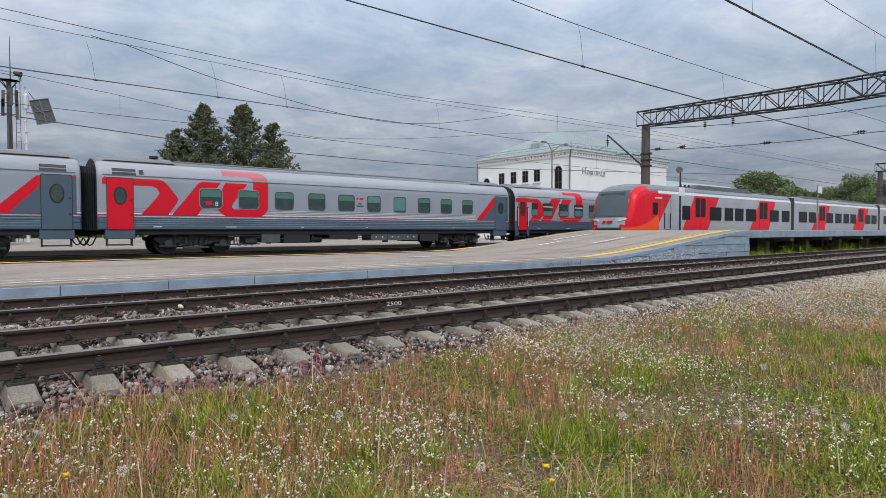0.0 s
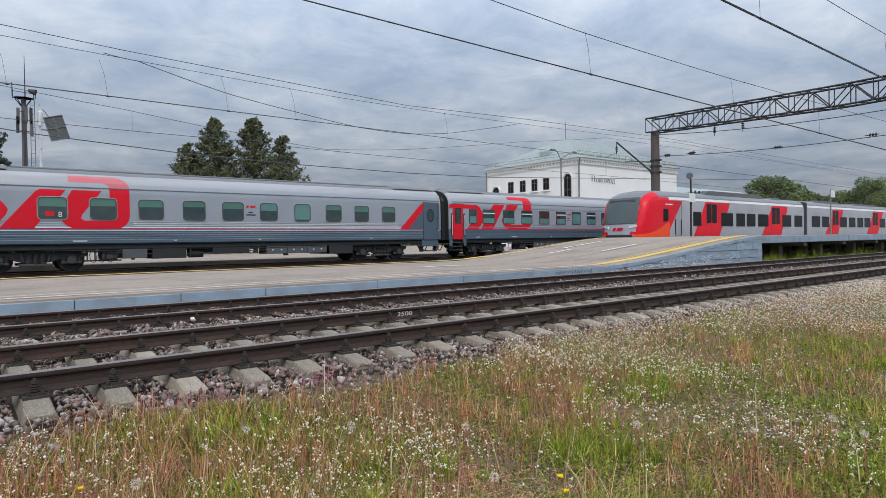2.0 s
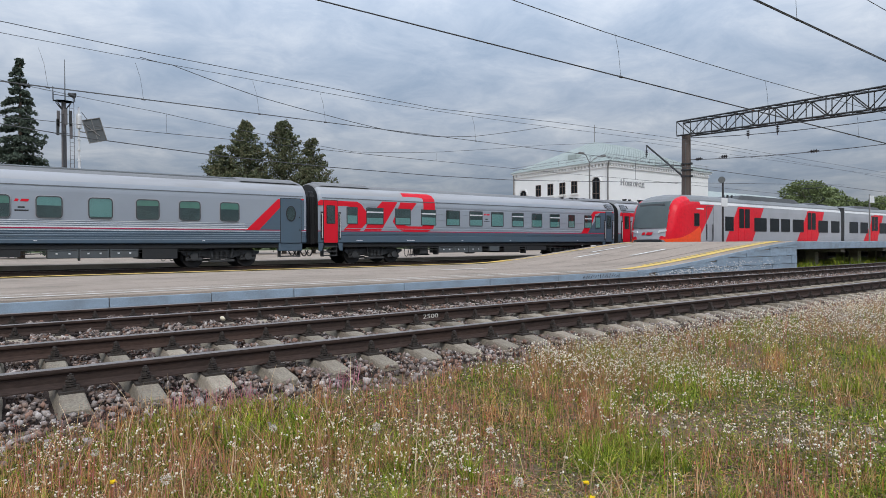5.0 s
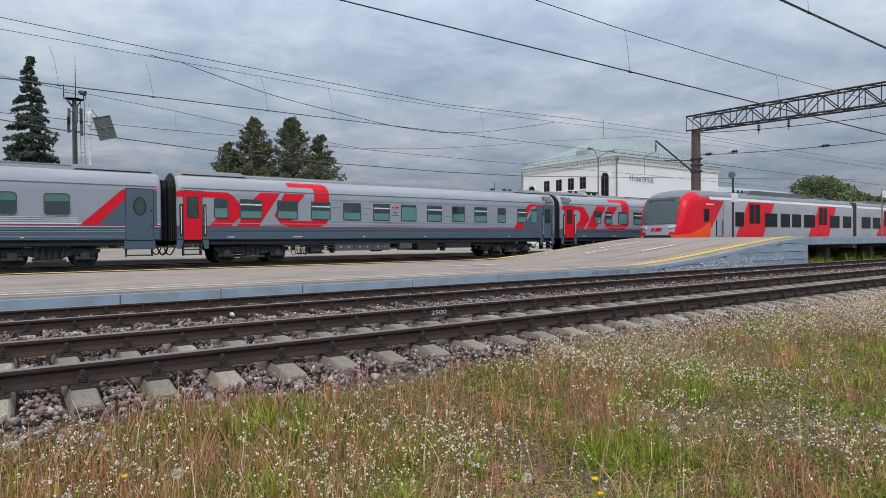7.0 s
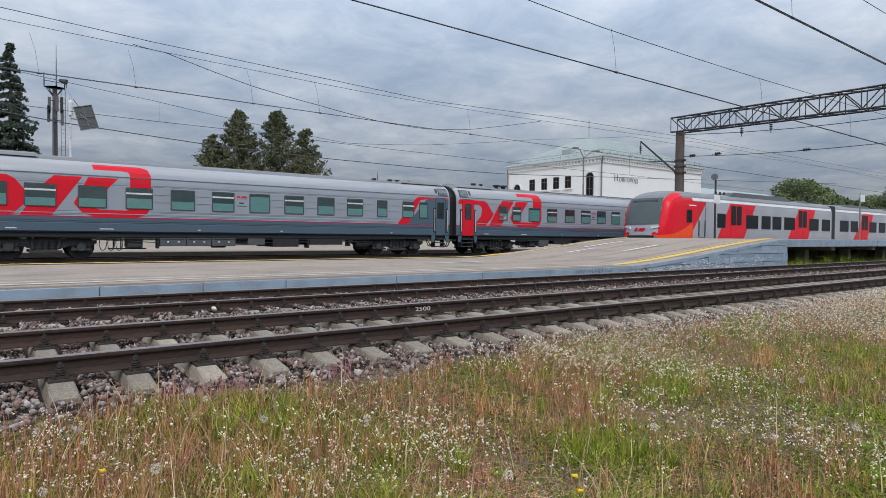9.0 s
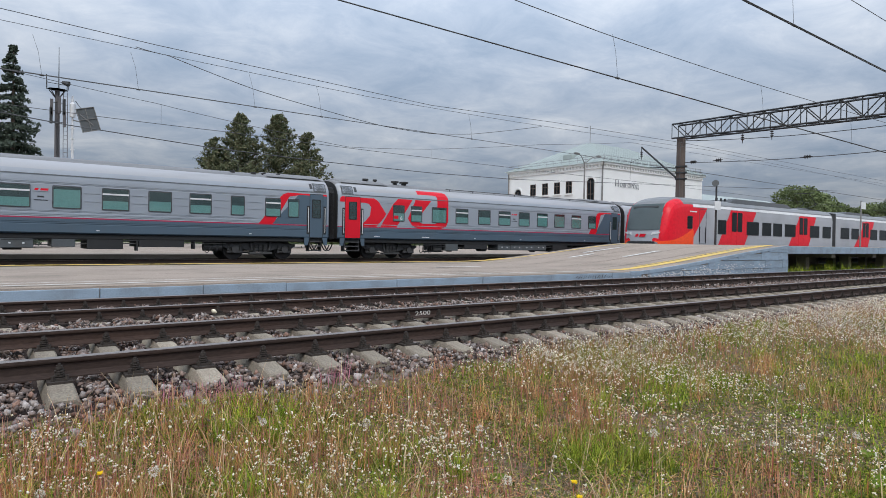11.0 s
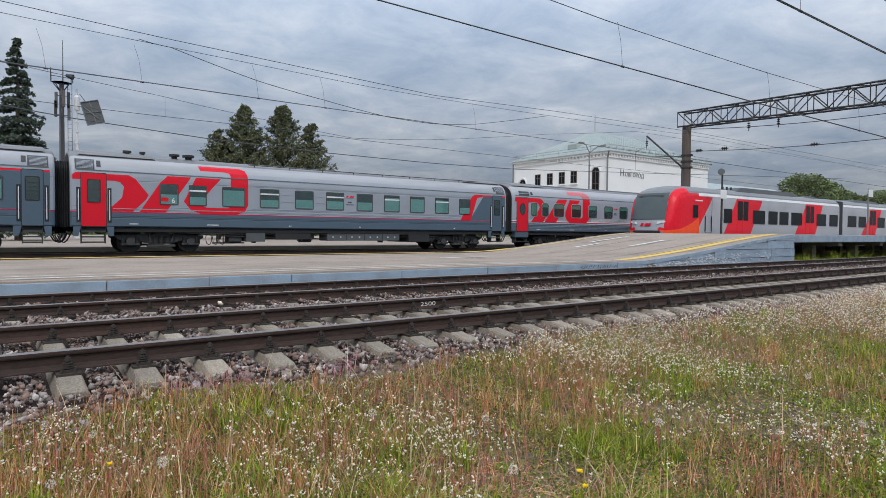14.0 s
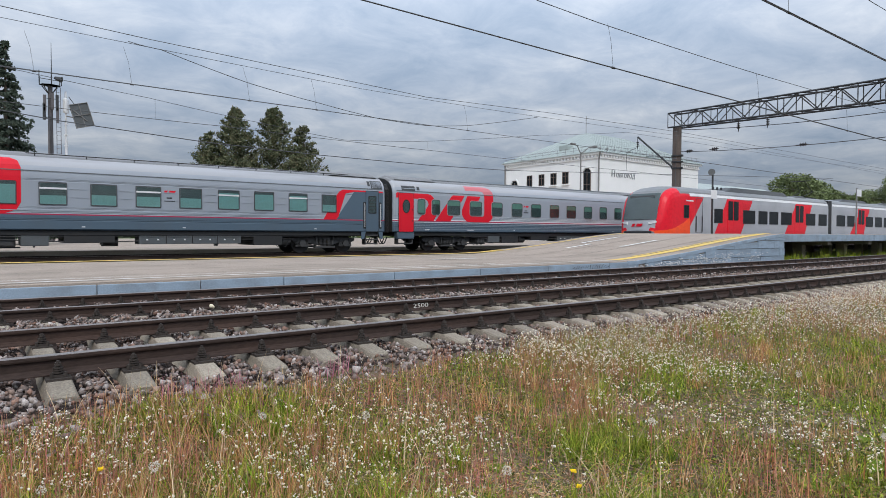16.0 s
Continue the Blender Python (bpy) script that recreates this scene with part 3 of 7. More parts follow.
def make_high_platform():
    hp = thing("high_platform", (0, 0, 0), "high concrete platform on piers over weeds", "platform", kind="structure")
    x = RAMP1
    while x < 150:
        w = 5.5
        off = random.uniform(-0.02, 0.02)
        bm = bx(x + 0.02, x + w - 0.02, PF + 0.1 + off, PB, HIGH - 0.12, HIGH, bevel=0.01)
        part("deck_slab", bm, M_asph, hp)
        part("edge_beam", bx(x + 0.015, x + w - 0.015, PF + 0.02 + off, PF + 0.30, HIGH - 0.36, HIGH - 0.02, bevel=0.015), M_blue, hp)
        part("edge_beam", bx(x + 0.015, x + w - 0.015, PB - 0.3, PB - 0.02, HIGH - 0.36, HIGH - 0.13), M_blue, hp)
        for px in (x + w,):
            part("crossbeam", bx(px - 0.22, px + 0.22, PF + 0.2, PB - 0.2, HIGH - 0.55, HIGH - 0.365), M_conc, hp)
            for py in (PF + 1.6, (PF + PB) / 2, PB - 1.2):
                part("pier", bx(px - 0.22, px + 0.22, py - 0.22, py + 0.22, -0.4, HIGH - 0.55, bevel=0.02), M_conc, hp)
        x += w


make_high_platform()

# the main platform on the station side, behind the passing train
sp = thing("station_platform", (0, 0, 0), "pale low concrete platform before the station building", "platform", kind="structure")
part("deck", bx(X_W, 200, 32.2, 90.0, -0.36, 0.10, bevel=0.03), M_asph, sp)

# ---------------------------------------------------------------- passenger coaches
# outline of a coach's near side: offset from the centre line and height over the rails
PROFILE = [(1.50, 1.07), (1.55, 1.12), (1.55, 3.12), (1.535, 3.32), (1.47, 3.55), (1.34, 3.75), (1.12, 3.92), (0.80, 4.06), (0.40, 4.16), (0.0, 4.20)]


def side_y(z):
    for (y0, z0), (y1, z1) in zip(PROFILE, PROFILE[1:]):
        if z <= z1:
            return y0 + (y1 - y0) * max(0.0, (z - z0) / (z1 - z0))
    return 0.0


def decal(bm, pts, proud=0.006, mi=0):
    """A painted area on the near side that follows the body's curve: cut at the profile's heights, then laid on."""
    tmp = bmesh.new()
    tmp.faces.new([tmp.verts.new((x, 0, z)) for x, z in pts])
    tmp.normal_update()
    bmesh.ops.triangulate(tmp, faces=tmp.faces[:])
    for _, z in PROFILE[2:8]:
        bmesh.ops.bisect_plane(tmp, geom=tmp.verts[:] + tmp.edges[:] + tmp.faces[:], plane_co=(0, 0, z), plane_no=(0, 0, 1))
    made = {}
    for f in tmp.faces:
        vs = []
        for v in f.verts:
            if v not in made:
                made[v] = bm.verts.new((v.co.x, -side_y(v.co.z) - proud, v.co.z))
            vs.append(made[v])
        nf = bm.faces.new(vs)
        nf.normal_update()
        if nf.normal.y > 0:
            nf.normal_flip()
        nf.material_index = mi
    tmp.free()


def arc(cx, cz, rx, rz, a0, a1, n=8):
    return [(cx + rx * math.cos(radians(a0 + (a1 - a0) * i / n)), cz + rz * math.sin(radians(a0 + (a1 - a0) * i / n))) for i in range(n + 1)]


def shell(L, ribbed):
    """Body shell with colour bands (grey, pale and crimson lines, slate skirt) and pressed ribs, both sides, ends closed."""
    bm = bmesh.new()
    levels = [(1.07, 0), (1.12, 1)]
    if ribbed:
        bands = [(1.12, 1.42, 1), (1.42, 1.66, 1), (1.66, 1.71, 3), (1.71, 1.77, 0), (1.77, 1.88, 0), (1.88, 2.02, 0), (2.02, 3.12, 0)]
        ribs = [1.45, 1.74, 1.90, 2.99, 3.14, 3.30]
    else:
        bands = [(1.12, 1.40, 1), (1.40, 1.62, 1), (1.62, 1.68, 0), (1.68, 1.73, 3), (1.73, 1.78, 2), (1.78, 2.02, 0), (2.02, 3.12, 0)]
        ribs = [1.36, 1.46, 1.56, 1.66, 1.80, 1.88, 1.96]
    prof = [(1.50, 1.07, 1)]
    zs = sorted({b[0] for b in bands} | {3.12} | {r + d for r in ribs if r < 3.12 for d in (-0.018, 0, 0.018)})
    for z in zs:
        mi = next((m for a, b, m in bands if a <= z < b), 0)
        y = 1.55 - (0.014 if any(abs(z - r) < 1e-6 for r in ribs) else 0.0)
        prof.append((y, z, mi))
    for y, z in PROFILE[3:]:
        prof.append((y, z, 0 if z < 3.5 else 4 if z < 3.9 else 6))
    full = [(-y, z, m) for y, z, m in prof] + [(y, z, m) for y, z, m in prof[::-1][1:]]
    mis = [p[2] for p in prof[:-1]] + [p[2] for p in prof[::-1][1:]]
    inset = [(0.0, 0.10), (0.06, 0.03), (0.16, 0.0), (L - 0.16, 0.0), (L - 0.06, 0.03), (L, 0.10)]
    rings = []
    for x, d in inset:
        rings.append([bm.verts.new((x, y * (1 - d / 1.55), z - (d * 0.9 if z > 3.2 else 0))) for y, z, _ in full])
    for a, b in zip(rings, rings[1:]):
        for i in range(len(full) - 1):
            f = bm.faces.new((a[i], b[i], b[i + 1], a[i + 1]))
            f.material_index = mis[i]
            f.smooth = full[i][1] > 3.1 and full[i + 1][1] > 3.1
        f = bm.faces.new((a[-1], b[-1], b[0], a[0]))
        f.material_index = 1
    bm.faces.new(rings[0][::-1]).material_index = 5
    bm.faces.new(rings[-1]).material_index = 5
    bmesh.ops.recalc_face_normals(bm, faces=bm.faces[:])
    return bm


BODY_MATS = [M_body, M_lower, M_white, M_crimson, M_roof, M_dark, M_rooftop]


def add_window(coach, x0, x1, z0, z1, r, style):
    y = -1.55
    bm = bmesh.new()
    ring(bm, rounded(x0 - 0.018, x1 + 0.018, z0 - 0.018, z1 + 0.018, r + 0.015), rounded(x0, x1, z0, z1, r), y - 0.03, y + 0.01)
    win = part("window", bm, M_rubber, coach)
    if style == "blind":
        bm = bmesh.new()
        ring(bm, rounded(x0 - 0.045, x1 + 0.045, z0 - 0.045, z1 + 0.045, r + 0.04), rounded(x0 - 0.019, x1 + 0.019, z0 - 0.019, z1 + 0.019, r + 0.016), y - 0.022, y + 0.01)
        part("rim", bm, M_roof, win, "pale metal rim")
    # flat plate on the solid wall, coloured like the unlit space behind glass
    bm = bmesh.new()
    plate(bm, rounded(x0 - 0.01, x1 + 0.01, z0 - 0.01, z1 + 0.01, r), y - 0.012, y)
    part("unlit_backing", bm, M_glassbk, win)
    bm = bmesh.new()
    ring(bm, rounded(x0, x1, z0, z1, r), rounded(x0 + 0.022, x1 - 0.022, z0 + 0.022, z1 - 0.022, max(r - 0.02, 0.01)), y - 0.028, y - 0.014)
    part("inner_frame", bm, M_under, win, "thin grey metal frame")
    w, h = x1 - x0, z1 - z0
    if style in ("curtain", "split"):
        top = z0 + h * random.choice((0.42, 0.5, 0.38, 0.85))
        part("curtain", bx(x0 + 0.02, x1 - 0.02, y - 0.016, y - 0.013, z0 + 0.02, top), M_curtain, win)
    if style == "split":
        part("rail", bx(x0, x1, y - 0.036, y - 0.02, z1 - h * 0.30, z1 - h * 0.22), M_white, win)
    if style == "blind":
        d = random.choice((0.3, 0.42, 0.36, 0.9))
        part("blind", bx(x0 + 0.02, x1 - 0.02, y - 0.016, y - 0.013, z1 - h * d, z1 - 0.02), M_blind if random.random() < 0.75 else M_curtain, win)
    bm = bmesh.new()
    plate(bm, rounded(x0 - 0.005, x1 + 0.005, z0 - 0.005, z1 + 0.005, r), y - 0.022, y - 0.018)
    part("pane", bm, M_pane, win)


def ellipse(cx, cz, rx, rz, n=20):
    return arc(cx, cz, rx, rz, 0, 360 - 360 / n, n - 1)


def add_door(coach, x0, x1, red, oval, L):
    y = -1.55
    m = M_red if red else M_lower
    bm = bmesh.new()
    plate(bm, rounded(x0, x1, 1.10, 3.22, 0.05), y - 0.016, y)
    d = part("door", bm, m, coach, ("bright red" if red else "slate grey") + " entrance door")
    bm = bmesh.new()
    ring(bm, rounded(x0 - 0.025, x1 + 0.025, 1.08, 3.25, 0.06), rounded(x0, x1, 1.10, 3.22, 0.05), y - 0.012, y)
    part("door_seal", bm, M_rubber, d)
    cx = (x0 + x1) / 2
    if oval:
        o, i_ = ellipse(cx, 2.50, 0.25, 0.38), ellipse(cx, 2.50, 0.20, 0.33)
    else:
        o, i_ = rounded(cx - 0.24, cx + 0.24, 2.05, 2.98, 0.05), rounded(cx - 0.2, cx + 0.2, 2.09, 2.94, 0.04)
    bm = bmesh.new()
    ring(bm, o, i_, y - 0.034, y - 0.014)
    part("window_frame", bm, M_rubber, d)
    # dark plate in place of the shaded vestibule behind the door window
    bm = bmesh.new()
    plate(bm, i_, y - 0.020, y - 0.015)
    part("unlit_backing", bm, M_glassbk, d)
    bm = bmesh.new()
    plate(bm, i_, y - 0.030, y - 0.026)
    part("pane", bm, M_pane, d)
    if not oval:
        for k in range(4):
            part("bar", bx(cx - 0.21, cx + 0.21, y - 0.05, y - 0.04, 2.25 + 0.16 * k, 2.27 + 0.16 * k), M_steel, d)
        for hx in (x0 - 0.10, x1 + 0.12):
            bm = bmesh.new()
            rod(bm, (hx, y - 0.05, 1.35), (hx, y - 0.05, 2.55), 0.018)
            rod(bm, (hx, y, 1.35), (hx, y - 0.05, 1.35), 0.018)
            rod(bm, (hx, y, 2.55), (hx, y - 0.05, 2.55), 0.018)
            part("grab_rail", bm, M_white, coach)
            # raised black plate paints the shade of a recess behind the rail
            part("recess_shade", bx(hx - 0.07, hx + 0.07, y - 0.010, y, 1.25, 2.65), M_rubber, coach)
    else:
        for k in (0, 1):
            part("handle", bx(x1 - 0.10, x1 - 0.05, y - 0.05, y - 0.016, 1.68 + 0.62 * k, 1.74 + 0.62 * k), M_steel, d)
    # folding steps under the door
    bm = bmesh.new()
    for k in range(3 if not oval else 1):
        box(bm, x0 + 0.02, x1 - 0.02, y + 0.03, y + 0.45, 0.42 + 0.22 * k, 0.475 + 0.22 * k)
    for sx in (x0 + 0.0, x1 - 0.03):
        box(bm, sx, sx + 0.03, y + 0.08, y + 0.45, 0.40, 1.08)
    part("steps", bm, M_bogie, coach)
    if not oval:
        for pts in ([(x0 - 0.28, 1.09), (x0 - 0.28, 0.70), (x0 - 0.10, 0.70), (x0 - 0.01, 1.09)], [(x1 + 0.01, 1.09), (x1 + 0.10, 0.70), (x1 + 0.28, 0.70), (x1 + 0.28, 1.09)]):
            bm = bmesh.new()
            plate(bm, pts, y + 0.005, y + 0.05)
            part("step_apron", bm, M_lower, coach)
    if oval:
        part("step_skirt", bx(x0 - 0.08, x1 + 0.08, y + 0.02, y + 0.35, 0.70, 1.09, bevel=0.03), M_lower, coach)


def bogie_meshes():
    bm = bmesh.new()
    for s in (-1, 1):
        # side frame with dropped ends, bolster and axle boxes
        plate(bm, [(-1.75, 0.62), (-1.55, 0.52), (-0.75, 0.50), (-0.45, 0.38), (0.45, 0.38), (0.75, 0.50), (1.55, 0.52), (1.75, 0.62), (1.75, 0.74), (0.7, 0.78), (-0.7, 0.78), (-1.75, 0.74)],
              s * 1.02 - 0.07, s * 1.02 + 0.07)
        plate(bm, [(-1.75, 0.62), (-1.75, 0.74), (-0.7, 0.78), (0.7, 0.78), (1.75, 0.74), (1.75, 0.62), (1.55, 0.52), (0.75, 0.5), (0.45, 0.38), (-0.45, 0.38), (-0.75, 0.5), (-1.55, 0.52)],
              s * 1.02 + 0.07, s * 1.02 - 0.07)
        for ax in (-1.2, 1.2):
            rod(bm, (ax, s * 0.9, 0.475), (ax, s * 1.2, 0.475), 0.17, n=12)
            box(bm, ax - 0.36, ax + 0.36, s * 1.0, s * 1.14, 0.30, 0.42, bevel=0.03)
            for d in (-0.27, 0.27):
                for k in range(4):
                    rod(bm, (ax + d, s * 1.08, 0.44 + 0.065 * k), (ax + d, s * 1.08, 0.475 + 0.065 * k), 0.085, n=10)
        for d in (-0.22, 0.0, 0.22):
            for k in range(5):
                rod(bm, (d, s * 1.12, 0.36 + 0.075 * k), (d, s * 1.12, 0.40 + 0.075 * k), 0.105, n=10)
        rod(bm, (-0.5, s * 1.15, 0.9), (-0.42, s * 1.15, 0.45), 0.05, n=8)
        rod(bm, (0.5, s * 1.15, 0.9), (0.42, s * 1.15, 0.45), 0.05, n=8)
        box(bm, -0.55, 0.55, s * 0.95, s * 1.25, 0.24, 0.34, bevel=0.02)
    box(bm, -0.3, 0.3, -1.1, 1.1, 0.62, 0.95)
    frame_me = mesh_of("bogie", bm, M_bogie)
    bm = bmesh.new()
    for s in (-1, 1):
        rod(bm, (0, s * 0.735, 0), (0, s * 0.865, 0), 0.475, n=28)
        rod(bm, (0, s * 0.70, 0), (0, s * 0.735, 0), 0.505, n=28)
        rod(bm, (0, s * 0.865, 0), (0, s * 0.90, 0), 0.13, n=12)
        for k in range(6):
            a = radians(60 * k)
            rod(bm, (0.30 * math.cos(a), s * 0.86, 0.30 * math.sin(a)), (0.30 * math.cos(a), s * 0.872, 0.30 * math.sin(a)), 0.035, n=6)
    rod(bm, (0, -0.8, 0), (0, 0.8, 0), 0.085, n=10)
    return frame_me, mesh_of("wheelset", bm, M_wheel)


BOGIE, WHEELSET = bogie_meshes()
WHEELS = []


def add_logo(coach, x, kind):
    """The large red livery sign: three slanted plain shapes from the entrance door on."""
    zb, zt = 1.72, 3.24

    def shape(pts):
        bm = bmesh.new()
        decal(bm, pts)
        part("livery_shape", bm, M_red, coach, "slanted red livery shape")

    if kind == "new":
        a = x - 0.35
        # hook from the door
        shape([(a + 1.34, 3.24), (a + 1.34, 2.94), (a + 2.08, 2.94), (a + 2.26, 2.86), (a + 2.36, 2.66), (a + 2.28, 2.5), (a + 1.63, 1.73), (a + 2.71, 1.73),
                   (a + 3.08, 2.26), (a + 3.13, 2.42), (a + 3.08, 2.54), (a + 2.66, 3.08), (a + 2.5, 3.2), (a + 2.3, 3.24)])
        shape([(a + 2.86, 1.73), (a + 3.94, 1.73), (a + 5.0, 3.24), (a + 4.15, 3.24), (a + 4.0, 3.16)])
        shape([(a + 5.2, 3.24), (a + 6.25, 3.24), (a + 5.55, 2.28), (a + 5.5, 2.12), (a + 5.62, 2.03), (a + 6.4, 2.03), (a + 6.53, 2.14), (a + 6.53, 3.34),
                   (a + 7.27, 3.34), *arc(a + 6.72, 2.24, 0.55, 0.55, 0, -90, 6), *arc(a + 5.42, 2.29, 0.64, 0.60, 270, 180, 6), (a + 4.82, 2.46)])
        fade = bmesh.new()
        decal(fade, [(a + 5.1, 3.56), (a + 6.3, 3.56), (a + 6.46, 3.5), (a + 6.53, 3.35), (a + 7.27, 3.35), *arc(a + 6.67, 3.36, 0.6, 0.48, 5, 90, 6), (a + 5.1, 3.84)])
        part("roof_sign", fade, M_redfade, coach, "faded red band on the roof edge")
        shape([(a + 0.18, 2.96), (a + 0.34, 2.96), (a + 0.34, 3.26), (a + 0.26, 3.26), (a + 0.18, 3.18)])
    else:
        a = x - (0.30 if kind == "rib_d" else 0.12)
        shape([(x - 0.30, zt - 0.28), (x - 0.30, zt - 0.10), (x - 0.18, zt), (a + 1.5, zt - 0.02), (a + 2.0, zt - 0.02), (a + 2.25, zt - 0.16), (a + 2.75, zt - 0.80), (a + 2.65, zt - 1.0),
                   (a + 2.15, zb), (a + 1.2, zb), (a + 1.75, zt - 0.95), (a + 1.82, zt - 0.5), (a + 1.68, zt - 0.32), (a + 1.45, zt - 0.28)])
        shape([(a + 2.40, zb), (a + 3.42, zb), (a + 4.45, zt + 0.04), (a + 3.5, zt + 0.04), (a + 3.2, zt - 0.25)])
        shape([(a + 4.65, zt + 0.04), (a + 5.72, zt + 0.04), (a + 4.95, zb + 0.66), (a + 4.85, zb + 0.36), (a + 5.1, zb + 0.26), (a + 6.05, zb + 0.26), (a + 6.16, zb + 0.36), (a + 6.16, zt + 0.22),
                   (a + 6.95, zt + 0.22), (a + 6.95, zb + 0.42), (a + 6.8, zb + 0.12), (a + 6.4, zb - 0.03), (a + 4.9, zb - 0.03), (a + 4.45, zb + 0.12), (a + 4.15, zb + 0.5)])
        top = bmesh.new()
        decal(top, [(a + 4.85, zt + 0.36), (a + 5.9, zt + 0.36), (a + 6.1, zt + 0.32), (a + 6.16, zt + 0.22), (a + 6.95, zt + 0.22), (a + 6.85, zt + 0.48), (a + 6.6, zt + 0.58), (a + 4.8, zt + 0.58)])
        part("roof_sign", top, M_red, coach)


def make_coach(name, L, kind, windows, doors, label, slash, gear, vents=(), tail_vent=True, head_vent=True):
    """A coach from x = 0 (its red-door end) to L, on the rails at z = 0, near side towards -y."""
    c = thing(name, (0, 0, 0), label, "railway coach", "coaches of the passing train")
    ribbed = kind != "new"
    off = 3.4 if kind != "new" else 4.0
    part("body", shell(L, ribbed), BODY_MATS, c)
    # slate end field and red slash by the far door
    bm = bmesh.new()
    s0, s1, s2, s3 = slash
    decal(bm, [(s1, 1.72), (L - 0.17, 1.72), (L - 0.17, 3.24), (s3, 3.24)], 0.005)
    part("end_field", bm, M_lower, c, "slate-grey painted end field")
    bm = bmesh.new()
    if ribbed:
        decal(bm, [(s0, 1.70), (s1, 1.70), (s1 + 0.12, 1.82), (s3 - 0.55, 3.05), (s3, 3.16), (L - 0.17, 3.16), (L - 0.17, 3.24), (s2 + 0.25, 3.24), (s2, 3.12)])
    else:
        decal(bm, [(s0, 1.70), (s1, 1.70), (s3, 3.18), (L - 0.17, 3.18), (L - 0.17, 3.24), (s2 + 0.3, 3.24), (s2, 3.16)])
    part("slash", bm, M_red, c, "slanted red stripe")
    add_logo(c, doors[0][0] if kind == "new" else doors[0][0], kind)
    # pale line along the skirt, and cantrail gutter
    if not ribbed:
        for z, xa, m in ((1.99, 7.4, M_white), (1.91, 7.4, M_white), (1.83, 7.4, M_white), (1.62, 1.4, M_white), (1.52, 1.4, M_blueline), (1.43, 1.4, M_blueline), (1.34, 1.4, M_blueline), (1.24, 1.4, M_blueline)):
            bm = bmesh.new()
            decal(bm, [(xa, z), (s0 - 0.05 if z > 1.6 else 22.9, z), (s0 - 0.05 if z > 1.6 else 22.9, z + 0.018), (xa, z + 0.018)], 0.004)
            part("pale_line", bm, m, c)
    bm = bmesh.new()
    decal(bm, [(0.2, 3.33), (L - 0.2, 3.33), (L - 0.2, 3.365), (0.2, 3.365)], 0.02)
    part("gutter", bm, M_under, c)
    for (x0, x1, red) in doors:
        add_door(c, x0, x1, red, not ribbed, L)
    for k, w in enumerate(windows):
        z0, z1 = (2.09, 2.92) if not ribbed else (2.07, 2.92)
        style = "blind" if not ribbed else ("split" if k % 2 else "curtain")
        add_window(c, w[0], w[1], z0, z1, 0.13 if not ribbed else 0.03, style)
    # small sign and number bars between the middle windows
    mid = windows[len(windows) // 2 - 1][1] + 0.12 if not ribbed else windows[5][1] + 0.12
    bm = bmesh.new()
    decal(bm, [(mid, 2.70), (mid + 0.12, 2.70), (mid + 0.17, 2.80), (mid + 0.05, 2.80)])
    decal(bm, [(mid + 0.19, 2.70), (mid + 0.44, 2.70), (mid + 0.49, 2.80), (mid + 0.24, 2.80)])
    part("operator_sign", bm, M_red, c, "small red sign of plain shapes")
    bm = bmesh.new()
    for bx0, bx1, z in ((0.12, 0.34, 2.45), (0.02, 0.46, 2.33)):
        decal(bm, [(mid + bx0, z), (mid + bx1, z), (mid + bx1, z + 0.06), (mid + bx0, z + 0.06)])
    part("number_bars", bm, M_steel, c, "dark bars of small lettering")
    # roof fittings
    for xa, xb in ((0.25, 3.2), (L - 3.2, L - 0.25)):
        bm = bmesh.new()
        loft(bm, [[(x, y * 0.98, z + h) for y, z in ((-1.10, 3.93), (-0.80, 4.07), (-0.4, 4.17), (0, 4.21), (0.4, 4.17), (0.8, 4.07), (1.10, 3.93))] for x, h in ((xa, 0.0), (xa + 0.12, 0.07), (xb - 0.12, 0.07), (xb, 0.0))], close=False)
        part("roof_hatch", bm, M_rooftop, c)
    if not ribbed:
        bm = bmesh.new()
        loft(bm, [[(x, y, z) for y, z in ((-0.62, 4.10), (-0.60, 4.15), (-0.2, 4.23), (0.2, 4.23), (0.6, 4.15))] for x in (3.2, L - 3.2)], close=False, caps=False)
        part("roof_walkway", bm, M_under, c)
        for gx in (0.25, ):
            for z in (3.36, 3.52):
                bm = bmesh.new()
                decal(bm, [(gx + 0.3, z), (gx + 1.2, z), (gx + 1.2, z + 0.12), (gx + 0.3, z + 0.12)], 0.012)
                part("vent_grille", bm, M_grille, c)
            bm = bmesh.new()
            decal(bm, [(gx + 1.32, 3.42), (gx + 1.5, 3.42), (gx + 1.5, 3.62), (gx + 1.32, 3.62)], 0.012)
            part("vent_grille", bm, M_grille, c)
            for z in (3.36, 3.52) if tail_vent else ():
                bm = bmesh.new()
                decal(bm, [(L - 1.4, z), (L - 0.5, z), (L - 0.5, z + 0.12), (L - 1.4, z + 0.12)], 0.012)
                part("vent_grille", bm, M_grille, c)
    else:
        for xa, xs in ((0.2, 0.92), (L - 0.86, L - 1.08)) if head_vent else ((L - 0.86, L - 1.08),):
            g = bmesh.new()
            decal(g, [(xa - 0.03, 3.37), (xa + 0.65, 3.37), (xa + 0.65, 3.80), (xa - 0.03, 3.80)], 0.010)
            gr = part("vent_frame", g, M_under, c)
            g = bmesh.new()
            decal(g, [(xa, 3.40), (xa + 0.62, 3.40), (xa + 0.62, 3.77), (xa, 3.77)], 0.014)
            part("vent_grille", g, M_grille, gr)
